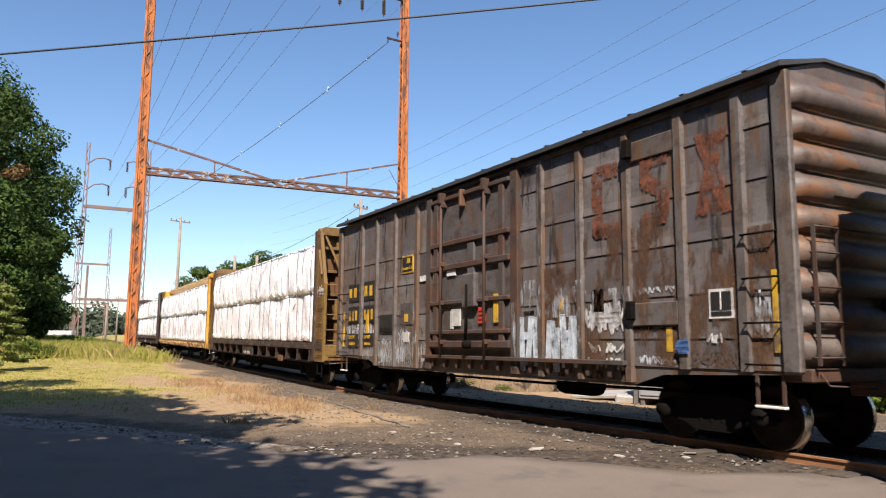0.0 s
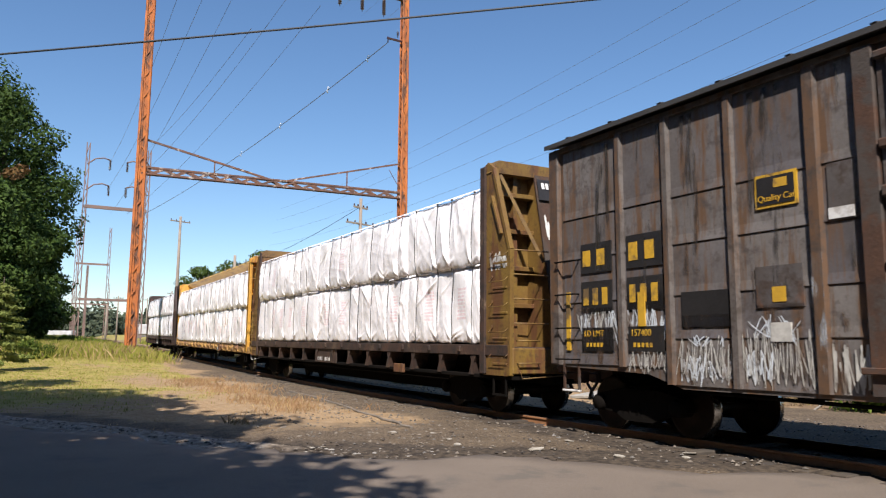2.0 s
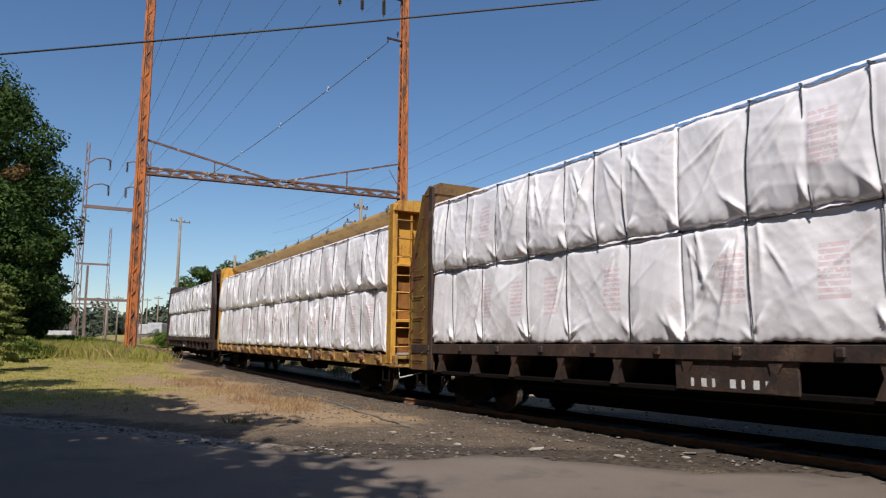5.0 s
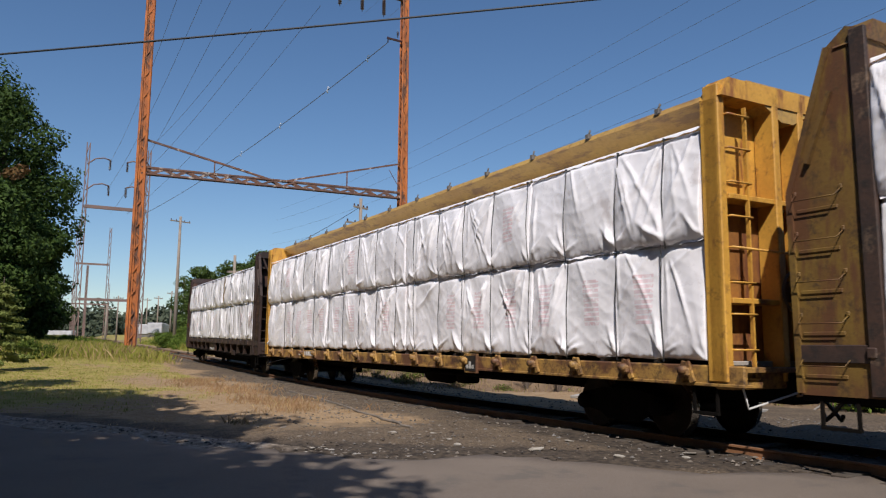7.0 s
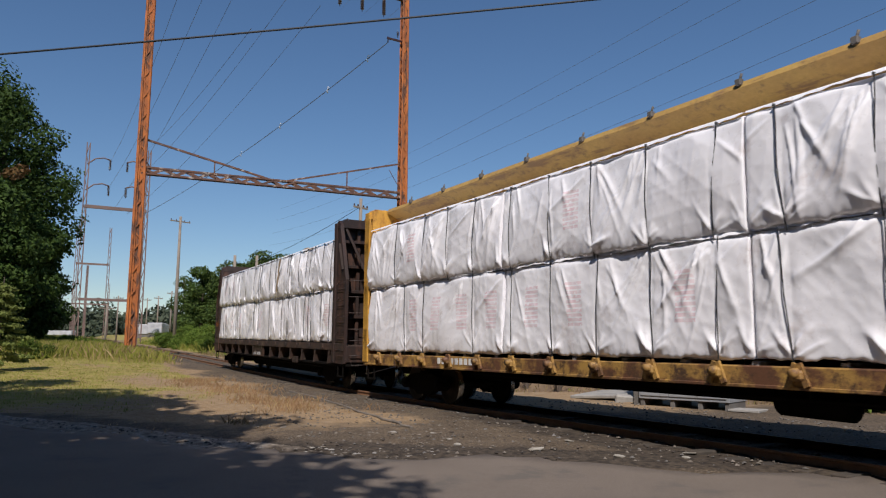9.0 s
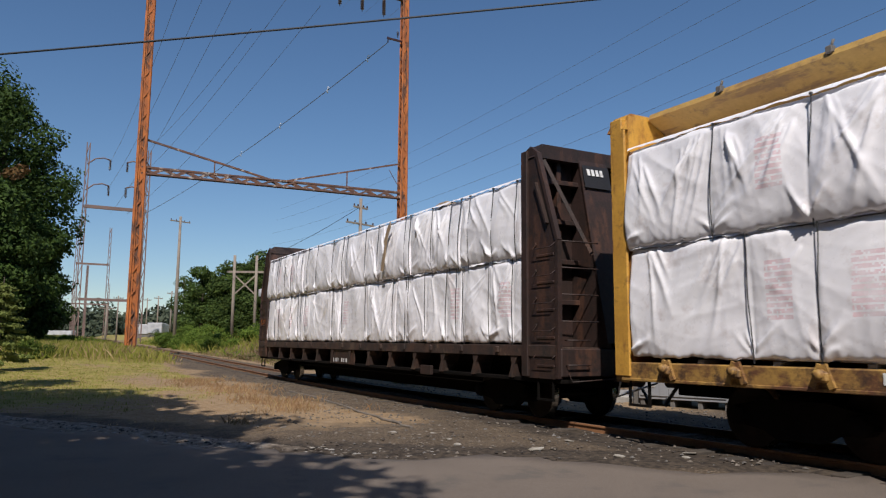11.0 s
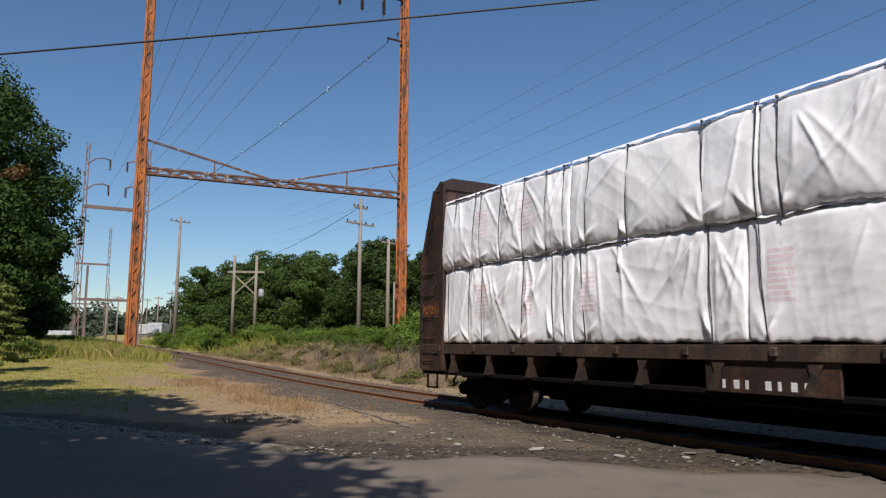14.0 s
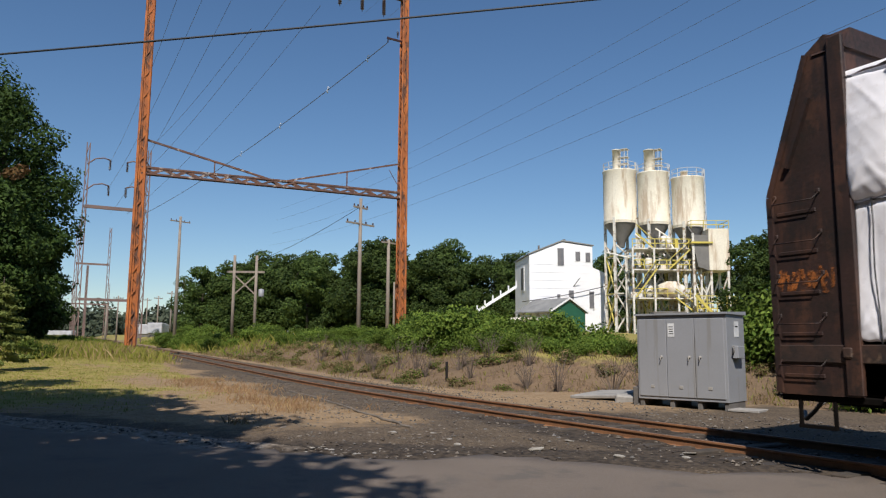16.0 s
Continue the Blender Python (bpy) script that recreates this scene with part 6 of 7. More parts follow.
def build_portals():
    p = thing("line_portal", "tall rust-orange steel portal spanning the track", "line portal", "portals over the track")
    xl, yl, xr, yr = -64.2, 7.85, -62.9, 31.25
    zl, zr = float(land(xl, yl)), float(land(xr, yr))
    lattice_pole("post", p, xl, yl, zl, 38.0, 0.74, m_pole)
    lattice_pole("post", p, xr, yr, zr, 38.0, 0.74, m_pole)
    part("footing", Shape().box(xl - 0.7, xl + 0.7, yl - 0.7, yl + 0.7, zl - 0.5, zl + 0.12, 0.05), m_conc, p)
    part("footing", Shape().box(xr - 0.7, xr + 0.7, yr - 0.7, yr + 0.7, zr - 0.5, zr + 0.12, 0.05), m_conc, p)
    def along(t, z):
        return (xl + (xr - xl) * t, yl + (yr - yl) * t, z)
    bm = Shape()
    for dz in (-0.27, 0.27):
        for dx in (-0.22, 0.22):
            a, b = along(0, 15.65 + dz), along(1, 15.8 + dz)
            bm.bar((a[0] + dx, a[1], a[2]), (b[0] + dx, b[1], b[2]), 0.12, 0.14)
    n = 26
    for k in range(n):
        q = 0.2 if k % 2 else -0.2
        for dx in (-0.22, 0.22):
            a, b = along(k / n, 15.7 - q), along((k + 1) / n, 15.7 + q)
            bm.bar((a[0] + dx, a[1], a[2]), (b[0] + dx, b[1], b[2]), 0.04, 0.16)
    part("cross_beam", bm, m_beam, p, "riveted brown beam with pale bird-lime")
    tr = Shape()
    m1, m2 = along(0.47, 15.95), along(0.50, 15.95)
    tr.bar(along(0.01, 18.3), m1, 0.16, 0.16)
    tr.bar(m2, along(0.985, 18.9), 0.14, 0.14)
    for t, zt in ((0.25, 17.1), (0.76, 17.45)):
        tr.bar(along(t, 15.9), along(t, zt), 0.09, 0.09)
    part("truss_rod", tr, m_beam, p)
    part("knee_brace", Shape().bar(along(0.0, 16.9), along(0.03, 16.0), 0.08, 0.08).bar(along(0.94, 18.2), along(0.99, 16.4), 0.05, 0.05), m_beam, p)
    arm = Shape().bar((xr, yr - 10.5, 35.7), (xr, yr + 0.4, 35.7), 0.3, 0.3)
    arm.bar((xl, yl - 4.5, 35.7), (xl, yl + 8, 35.7), 0.3, 0.3)
    part("cross_arm", arm, m_beam, p)
    for y in (yr - 6.9, yr - 4.6, yr - 2.3):
        insulator(p, xr, y, 35.6, 10, 0.2)
    for y in (yl - 4, yl + 2.5, yl + 4.6, yl + 7):
        insulator(p, xl, y, 35.6, 10, 0.2)
    small = Shape().bar((xr, yr, 31.3), (xr, yr - 1.9, 31.35), 0.14, 0.18)
    small.tube([(xr, yr - 1.8, 31.5), (xr, yr - 1.8, 30.9)], 0.06, 6)
    part("side_arm", small, m_porcelain, p)
    insulator(p, xr, yr - 0.75, 32.3, 2, 0.12)
    # plainer portals down the line
    for x, y0, y1, zb, top, w in ((-139.5, 8.4, 18.4, 25.0, 36.2, 0.8), (-246, 13.6, 22.6, 25.5, 37.0, 0.9), (-246, 16.8, 17.0, 14.0, 25.0, 0.5), (-330, 18, 31, 17.5, 26.0, 0.9)):
        q = thing("line_portal", "distant weathered steel portal over the track", "line portal", "portals over the track")
        zg = float(land(x, y0))
        for y in (y0, y1):
            post = Shape()
            for s in (-1, 1):
                post.bar((x, y + s * w / 2.6, zg - 0.5), (x, y + s * w / 3.4, top), 0.3, 0.16)
            for k in range(16):
                a = zg + (top - zg) * k / 16
                b = zg + (top - zg) * (k + 1) / 16
                e = 1 if k % 2 else -1
                post.bar((x, y - e * w / 3, a), (x, y + e * w / 3, b), 0.1, 0.12)
            part("post", post, m_farsteel, q)
        part("cross_beam", Shape().bar((x, y0, zb), (x, y1, zb), 0.5, 0.55), m_farsteel, q)
        if x == -139.5:
            part("cross_beam", Shape().bar((x, y0, 9.0), (x, y1, 9.0), 0.4, 0.45), m_farsteel, q)
            for z in (33.6, 29.0):
                for y, s in ((y0, 1), (y1, -1)):
                    part("curved_arm", Shape().tube([(x, y, z - 1.2), (x, y + s * 1.2, z - 0.1), (x, y + s * 2.6, z + 0.2), (x, y + s * 3.6, z - 0.1)], 0.12, 6), m_farsteel, q)
                    insulator(q, x, y + s * 3.6, z, 9, 0.24)


def sagged(a, b, sag, n=24):
    a, b = Vector(a), Vector(b)
    return [a.lerp(b, t) + Vector((0, 0, -4 * sag * t * (1 - t))) for t in np.linspace(0, 1, n)]


def build_wires():
    rows = [(10.4, 33.2), (12.5, 33.2), (14.9, 33.2), (16.2, 29.5), (19.5, 33.4), (22.6, 33.2)]
    ends = [(12.0, 33.3), (12.0, 28.7), (12.6, 24.2), (14.8, 33.3), (14.8, 28.7), (15.2, 24.2)]
    for (y, z), (y2, z2) in zip(rows, ends):
        tagged(part("power_line", Shape().tube(sagged((-63.3, y, z), (-139.5, y2, z2), 1.6), 0.02, 5), m_alu), "thin grey power line strung between the portals", "power line", "power lines")
    for y, z in ((24.35, 33.0), (26.65, 33.0), (28.95, 33.0)):
        tagged(part("power_line", Shape().tube(sagged((22.0, y - 4.5, z + 1), (-62.9, y, z), 2.0, 40), 0.009, 5), m_alu), "thin grey power line strung between the portals", "power line", "power lines")
    for y, z in ((38.0, 22.0), (38.6, 24.6), (39.5, 27.0), (37.4, 19.6)):
        tagged(part("power_line", Shape().tube(sagged((22.0, y - 4.5, z), (-140.0, y + 3.5, z + 1.0), 3.0, 40), 0.011, 5), m_alu), "thin grey power line above the bank", "power line", "power lines")
    a, b = (-62.9, 29.45, 30.9), (-139.5, 18.0, 24.5)
    line = thing("marked_power_line", "power line with small white spiral markers", "power line", "power lines")
    part("conductor", Shape().tube(sagged(a, b, 1.2), 0.04, 5), m_alu, line)
    for t in (0.045, 0.15, 0.30, 0.45):
        c = Vector(a).lerp(Vector(b), t) + Vector((0, 0, -4.8 * t * (1 - t)))
        pts = [c + Vector((-0.03 * k, 0.09 * math.cos(k * 1.2), 0.3 - 0.05 * k + 0.05 * math.sin(k * 1.2))) for k in range(13)]
        part("marker", Shape().tube(pts, 0.05, 5), m_marker, line)
    # the heavy cable across the foreground
    tagged(part("overhead_cable", Shape().tube(sagged((-31.87, -5.51, 11.05), (-14.31, 24.42, 14.5), 0.12, 30), 0.036, 6), m_wire), "thick dark overhead cable across the sky", "cable")


def utility_pole(x, y, h, arms, r=0.15, label="weathered wooden utility pole with cross-arm", thin=False):
    z = float(land(x, y))
    p = thing("utility_pole", label, "utility pole", "utility poles", pose(x, y, z, 0, 0, 20))
    part("shaft", Shape().tube([(0, 0, -0.4), (0, 0, h / 2), (0, 0, h)], r, 8, 0, r * 0.65), m_wood, p)
    for za, w in arms:
        part("cross_arm", Shape().box(-0.07, 0.07, -w / 2, w / 2, za - 0.07, za + 0.07), m_wood, p)
        for k in (-0.46, -0.2, 0.2, 0.46):
            part("insulator", Shape().lathe([(0.0, za + 0.28), (0.06, za + 0.25), (0.07, za + 0.12), (0.03, za + 0.07)], (0, k * w, 0), 8), m_porcelain, p)
    return p


def build_poles():
    utility_pole(-105.6, 18.4, 17.6, ((16.9, 3.0),), 0.26)
    utility_pole(-57.4, 24.6, 12.2, ((11.4, 1.6), (10.0, 3.2)), 0.2)
    utility_pole(-60.2, 28.6, 9.4, ((9.1, 1.8),), 0.2)
    utility_pole(-62.0, 30.1, 5.6, (), 0.12, "short plain wooden pole beside the portal")
    for x, y, h in ((-150, 27.5, 11.0), (-172, 29.0, 10.0), (-190, 29.0, 9.5), (-215, 30.0, 10.0), (-178, 18.8, 10.0), (-205, 26.5, 9.0), (-120, 11.2, 6.0)):
        utility_pole(x, y, h, ((h - 0.6, 2.2),), 0.2, "distant wooden utility pole")
    h = thing("h_frame_pole", "two wooden poles joined by a cross-arm and X brace", "utility pole", "utility poles")
    zs = [float(land(-80.6, 20.0)), float(land(-79.6, 22.0))]
    for (x, y), z in zip(((-80.6, 19.9), (-79.5, 22.0)), zs):
        part("shaft", Shape().tube([(x, y, z - 0.4), (x, y, 11.1)], 0.19, 8, 0, 0.15), m_wood, h)
    part("cross_arm", Shape().bar((-81.0, 19.2, 9.3), (-79.1, 22.8, 9.3), 0.18, 0.22), m_wood, h)
    part("brace", Shape().bar((-80.6, 19.9, 9.0), (-79.5, 22.0, 6.8), 0.14, 0.14), m_wood, h)
    part("brace", Shape().bar((-79.5, 22.0, 9.0), (-80.6, 19.9, 6.8), 0.14, 0.14), m_wood, h)
    part("transformer", Shape().lathe([(0.0, 6.6), (0.28, 6.6), (0.3, 6.7), (0.3, 7.4), (0.0, 7.5)], (-79.1, 22.5, 0), 12), m_cab, h)
    part("wire", Shape().tube(sagged((-80.2, 19.2, 9.4), (-57.4, 24.6, 13.2), 0.6), 0.02, 5), m_wire, h)


# ---- trackside ----
def x_wob(v):
    return v * 5.3


def build_cabinet():
    ang = 18.0
    c = thing("signal_cabinet", "grey three-door steel signal cabinet on short feet", "cabinet", at=pose(-13.93, 15.11, float(land(-14, 15.4)) + 0.0, 0, 0, ang))
    w, d, h = 2.46, 1.18, 2.42
    part("body", Shape().box(-w / 2, w / 2, 0, d, 0.2, h, 0.012), m_cab, c)
    part("roof", Shape().prism([(-0.07, h - 0.0), (-0.07, h + 0.05), (d + 0.05, h + 0.1), (d + 0.05, h)], "x", -w / 2 - 0.05, w / 2 + 0.05), m_cab, c)
    x0 = -w / 2 + 0.05
    for k, dw in enumerate((0.80, 0.76, 0.77)):
        dr = part("door", Shape().box(x0, x0 + dw, -0.03, 0.0, 0.28, h - 0.1, 0.012), m_cab, c)
        hx = x0 + (dw - 0.14 if k < 2 else 0.14)
        g = Shape().lathe([(0.0, -0.08), (0.03, -0.075), (0.04, -0.03)], (hx, 0, 1.32), 12, "y").tube([(hx, -0.08, 1.32), (hx - 0.01, -0.09, 1.2)], 0.012, 6)
        part("handle", g, m_conc, dr, "small grey latch handle")
        part("vent", Shape().box(x0 + dw * 0.42, x0 + dw * 0.42 + 0.11, -0.045, -0.03, 0.5, 0.58, 0.008), m_conc, dr)
        x0 += dw + 0.01
    n = part("notice", Shape().box(-0.32, -0.14, -0.04, -0.034, 1.85, 2.2), m_white, c, "white notice")
    for k in range(4):
        part("text_bar", Shape().box(-0.29, -0.17, -0.043, -0.0405, 1.92 + k * 0.06, 1.94 + k * 0.06), m_signblack, n)
    n = part("notice", Shape().box(w / 2 + 0.002, w / 2 + 0.008, 0.5, 0.8, 1.85, 2.25), m_white, c, "white notice")
    part("text_bar", Shape().box(w / 2 + 0.008, w / 2 + 0.011, 0.55, 0.75, 2.1, 2.13), m_signblack, n)
    part("side_box", Shape().box(w / 2, w / 2 + 0.16, 0.3, 0.75, 1.3, 1.62, 0.015), m_cab, c)
    part("hasp", Shape().tube([(w / 2 + 0.05, 0.28, 1.6), (w / 2 + 0.1, 0.2, 1.5), (w / 2 + 0.05, 0.22, 1.4)], 0.025, 6), m_plantdark, c)
    for x in (-w / 2 + 0.08, -0.3, 0.45, w / 2 - 0.08):
        part("foot", Shape().box(x - 0.06, x + 0.06, 0.05, d - 0.05, -0.1, 0.2, 0.01), m_plantdark, c)
    part("conduit", Shape().tube([(-w / 2 - 0.12, 0.25, -0.1), (-w / 2 - 0.12, 0.25, 0.4), (-w / 2, 0.3, 0.45)], 0.05, 7).box(-w / 2 - 0.22, -w / 2 - 0.02, 0.1, 0.4, -0.05, 0.5, 0.02), m_plantdark, c)
    part("base_plate", Shape().box(w / 2 - 0.05, w / 2 + 0.7, 0.0, 0.7, 0.0, 0.06, 0.01), m_conc, c)
    sl = Shape().box(-0.85, 0.85, -0.8, 0.8, 0.0, 0.1, 0.02)
    ob = part("cover_slab", sl, m_conc)
    ob.matrix_basis = pose(-17.35, 15.7, float(land(-17.35, 15.7)) + 0.1, 4, -3, 12)
    tagged(ob, "pale flat slab lying tilted on rubble", "slab")
    ob = part("concrete_block", Shape().box(-0.3, 0.3, -0.18, 0.18, -0.1, 0.2, 0.04), m_conc)
    ob.matrix_basis = pose(-16.1, 15.2, float(land(-16.1, 15.2)), 6, 5, 50)
    tagged(ob, "rough block of broken concrete", "rubble")
    ob = part("wooden_stake", Shape().box(-0.04, 0.04, -0.04, 0.04, -0.2, 0.75, 0.01), m_signblack)
    ob.matrix_basis = pose(-24.6, 14.2, float(land(-24.6, 14.2)), 3, 4, 10)
    tagged(ob, "blackened wooden stake in the dry slope", "stake")
    ob = part("plank", Shape().box(-0.45, 0.45, -0.06, 0.06, 0, 0.04, 0.008), m_conc)
    ob.matrix_basis = pose(-11.7, 17.7, float(land(-11.7, 17.7)) + 0.15, 0, -38, 20)
    tagged(ob, "pale plank leaning in the weeds", "plank")
    pts = [(-24.0, 7.95), (-20.8, 7.66), (-17.3, 7.24), (-14.5, 6.87), (-13.3, 6.7), (-12.6, 6.55)]
    fine = []
    for (xa, ya), (xb, yb) in zip(pts, pts[1:]):
        for t in np.linspace(0, 1, 6)[:-1]:
            x, y = xa + (xb - xa) * t, ya + (yb - ya) * t + 0.05 * math.sin(x_wob(xa + t))
            fine.append((x, y, float(land(x, y)) + 0.015))
    tagged(part("half_buried_edging", Shape().tube(fine, 0.028, 6), m_stone), "half-buried grey edging strip in the gravel", "edging")
    # scraps on the gravel
    rs = np.random.RandomState(44)
    for x, y, s in ((-10.9, 6.35, 0.13), (-10.2, 6.1, 0.16), (-9.2, 6.9, 0.22), (-9.8, 8.0, 0.18), (-8.2, 7.6, 0.18), (-11.9, 6.6, 0.14), (-12.3, 6.0, 0.16), (-7.9, 8.7, 0.2), (-10.0, 12.6, 0.1), (-11.4, 13.2, 0.1), (-7.6, 8.3, 0.16)):
        sh = Shape()
        k = 7
        vs = [(math.cos(6.28 * i / k) * s * rs.uniform(0.6, 1.0), math.sin(6.28 * i / k) * s * 0.5 * rs.uniform(0.5, 1.0), rs.uniform(0.0, 0.035)) for i in range(k)]
        sh.prism([(v[0] * 0.7, v[1]) for v in vs], "z", 0.0, 0.012)
        ob = part("paper_scrap", sh, m_litter)
        ob.matrix_basis = pose(x, y, float(land(x, y)) + 0.01, rs.uniform(-8, 8), rs.uniform(-8, 8), rs.uniform(0, 360))
        tagged(ob, "flattened scrap of pale litter on the gravel", "litter", "litter beside the track")


# ---- the concrete plant beyond the bank ----
def railing(sh, pts, h=1.0, r=0.04):
    for a, b in zip(pts, pts[1:]):
        a, b = Vector(a), Vector(b)
        for q in (h, h * 0.5):
            sh.bar(a + Vector((0, 0, q)), b + Vector((0, 0, q)), r, r)
        n = max(1, int((b - a).length / 1.1))
        for k in range(n + 1):
            c = a.lerp(b, k / n)
            sh.bar(c, c + Vector((0, 0, h)), r, r)


def build_silo(x, y, r, zb, zt, stack):
    zg = float(land(x, y))
    s = thing("silo", "cream-painted cement silo streaked with rust, on braced legs", "silo", "silos of the plant", pose(x, y, 0, 0, 0, 25))
    part("drum", Shape().lathe([(r, zb), (r, zb + 0.25), (r + 0.03, zb + 0.3), (r, zb + 0.35), (r, zt - 0.2), (r + 0.06, zt - 0.1), (r + 0.06, zt), (0.0, zt + 0.25)], (0, 0, 0), 40), m_silo, s)
    part("cone", Shape().lathe([(r - 0.05, zb), (0.5, zb - r * 1.1), (0.4, zb - r * 1.1 - 0.6)], (0, 0, 0), 32), m_siloshade, s)
    n = 4
    for k in range(n):
        a, b = 6.28318 * k / n, 6.28318 * (k + 1) / n
        p0, p1 = (r * math.cos(a), r * math.sin(a)), (r * math.cos(b), r * math.sin(b))
        part("leg", Shape().bar((*p0, zg - 0.5), (*p0, zb + 0.6), 0.28, 0.28), m_plantsteel, s)
        zs = [zg + 0.3, zg + (zb - zg) * 0.36, zg + (zb - zg) * 0.7, zb]
        for q0, q1 in zip(zs[:2], zs[1:3]):
            for va, vb in (((*p0, q0), (*p1, q1)), ((*p1, q0), (*p0, q1)), ((*p0, q1), (*p1, q1))):
                part("brace", Shape().bar(va, vb, 0.15, 0.15), m_plantsteel if k % 2 else m_plantyellow, s)
        mid = ((p0[0] + p1[0]) / 2, (p0[1] + p1[1]) / 2)
        for e in (p0, p1):
            part("brace", Shape().bar((*e, zs[2] + 1.4), (*mid, zs[2] + 0.2), 0.16, 0.16), m_plantsteel, s)
    rl = Shape()
    railing(rl, [(r * 0.98 * math.cos(6.28318 * k / 10), r * 0.98 * math.sin(6.28318 * k / 10), zt) for k in range(11)], 0.95)
    part("top_railing", rl, m_plantsteel, s)
    q, hh = stack
    part("dust_filter", Shape().lathe([(q, zt), (q, zt + hh), (q + 0.06, zt + hh), (q + 0.06, zt + hh + 0.1), (0, zt + hh + 0.2)], (-0.35, 0, 0), 18), m_silo, s)
    lad = Shape()
    for e in (-0.2, 0.2):
        lad.bar((r + 0.15, e, zg), (r + 0.15, e, zt + 0.9), 0.05, 0.05)
    for k in range(int((zt - zg) / 0.6)):
        lad.bar((r + 0.15, -0.2, zg + k * 0.6), (r + 0.15, 0.2, zg + k * 0.6), 0.04, 0.04)
    part("ladder", lad, m_plantsteel, s)
    if hh > 2:
        cg = Shape()
        for k in range(6):
            a = 6.28 * k / 6
            cg.bar((0.6 + 0.5 * math.cos(a), 0.5 * math.sin(a), zt), (0.6 + 0.5 * math.cos(a), 0.5 * math.sin(a), zt + hh), 0.05, 0.05)
        for z in (zt + 0.9, zt + 1.7, zt + hh):
            cg.box(0.05, 1.15, -0.5, 0.5, z - 0.03, z + 0.03)
        part("ladder_cage", cg, m_plantsteel, s)


def build_plant_works():
    build_silo(-66.2, 62.4, 2.0, 16.2, 22.7, (0.48, 2.7))
    build_silo(-62.6, 64.3, 1.8, 15.7, 22.0, (0.66, 2.8))
    build_silo(-59.3, 66.4, 1.8, 15.1, 21.0, (0.4, 0.8))
    g = float(land(-60, 65))
    bx = thing("weigh_hopper_house", "cream steel hopper house with yellow railings", "hopper house", at=pose(-57.5, 67.0, 0, 0, 0, 60.3))
    part("housing", Shape().box(-0.2, 2.1, -1.5, 1.5, 10.0, 14.7, 0.05), m_silo, bx)
    # left half in the shaded grey, so its shadow side is painted
    part("hopper", Shape().prism([(-2.1, 14.0), (-0.2, 14.0), (-0.2, 10.0), (-1.4, 10.4)], "y", -1.4, 1.4), m_siloshade, bx)
    rl = Shape()
    railing(rl, [(-2.1, -1.5, 14.7), (2.1, -1.5, 14.7), (2.1, 1.5, 14.7), (-2.1, 1.5, 14.7), (-2.1, -1.5, 14.7)], 0.9, 0.06)
    part("railing", rl, m_plantyellow, bx)
    part("platform", Shape().box(-2.2, 0.2, -1.7, 1.7, 13.0, 13.2), m_plantyellow, bx)
    for x in (-1.9, 0.0, 1.9):
        for y in (-1.3, 1.3):
            part("leg", Shape().bar((x, y, g - 0.5), (x, y, 14.2), 0.24, 0.24), m_plantsteel, bx)
    br = Shape()
    for y in (-1.3, 1.3):
        br.bar((-1.9, y, 4), (0, y, 9), 0.14, 0.14).bar((0, y, 4), (-1.9, y, 9), 0.14, 0.14).bar((0, y, 4.5), (1.9, y, 9.5), 0.14, 0.14)
    part("brace", br, m_plantsteel, bx)
    # mixing floor between the legs
    fl = thing("mixing_platform", "cluttered yellow-railed steel mixing platform", "platform", at=pose(-60.8, 63.0, 0, 0, 0, 60.3))
    rl = Shape()
    for z in (7.0, 10.2, 12.6):
        part("grating", Shape().box(-3.4, 4.2, -1.6, 1.6, z - 0.15, z), m_plantsteel, fl)
        railing(rl, [(-3.4, -1.6, z), (4.2, -1.6, z)], 1.0, 0.09)
    for x in (-3.4, -1, 1.6, 4.2):
        for y in (-1.6, 1.6):
            part("leg", Shape().bar((x, y, g - 0.5), (x, y, 12.6), 0.2, 0.2), m_plantsteel, fl)
    part("railing", rl, m_plantyellow, fl)
    for k, (xa, za, xb, zb2) in enumerate(((-3.2, 7.0, -0.8, 10.2), (0.6, 10.2, 3.2, 12.6), (4.4, 4.5, 1.2, 7.0), (-1.2, 12.6, -3.0, 14.2))):
        part("stair", Shape().bar((xa, -1.9, za), (xb, -1.9, zb2), 0.1, 0.16), m_plantyellow, fl)
        part("stair_rail", Shape().bar((xa, -1.9, za + 1), (xb, -1.9, zb2 + 1), 0.08, 0.08), m_plantyellow, fl)
    rs = np.random.RandomState(9)
    for k in range(46):
        x, y, z = rs.uniform(-3.2, 4.0), rs.uniform(-1.4, 1.4), rs.choice([7.0, 7.0, 10.2, 12.6])
        if k % 4 == 0:
            part("pipe", Shape().tube([(x, y, z), (x + rs.normal() * 0.4, y, z + 1.4), (x + rs.normal() * 1.2, y, z + rs.uniform(1.6, 3.0))], 0.1, 7), [m_plantsteel, m_plantdark, m_silo][k % 3], fl)
        elif k % 4 == 1:
            part("tank", Shape().lathe([(0.0, z + 0.1), (0.3, z + 0.15), (0.42, z + 0.4), (0.42, z + 1.3), (0.0, z + 1.5)], (x, y, 0), 14), [m_silo, m_plantsteel][k % 2], fl)
        else:
            a, b, c = rs.uniform(0.15, 0.45, 3)
            part("machine_box", Shape().box(x - a, x + a, y - b, y + b, z, z + 2.4 * c + 0.2, 0.04), [m_plantsteel, m_plantdark, m_silo, m_plantyellow, m_plantdark][k % 5], fl)
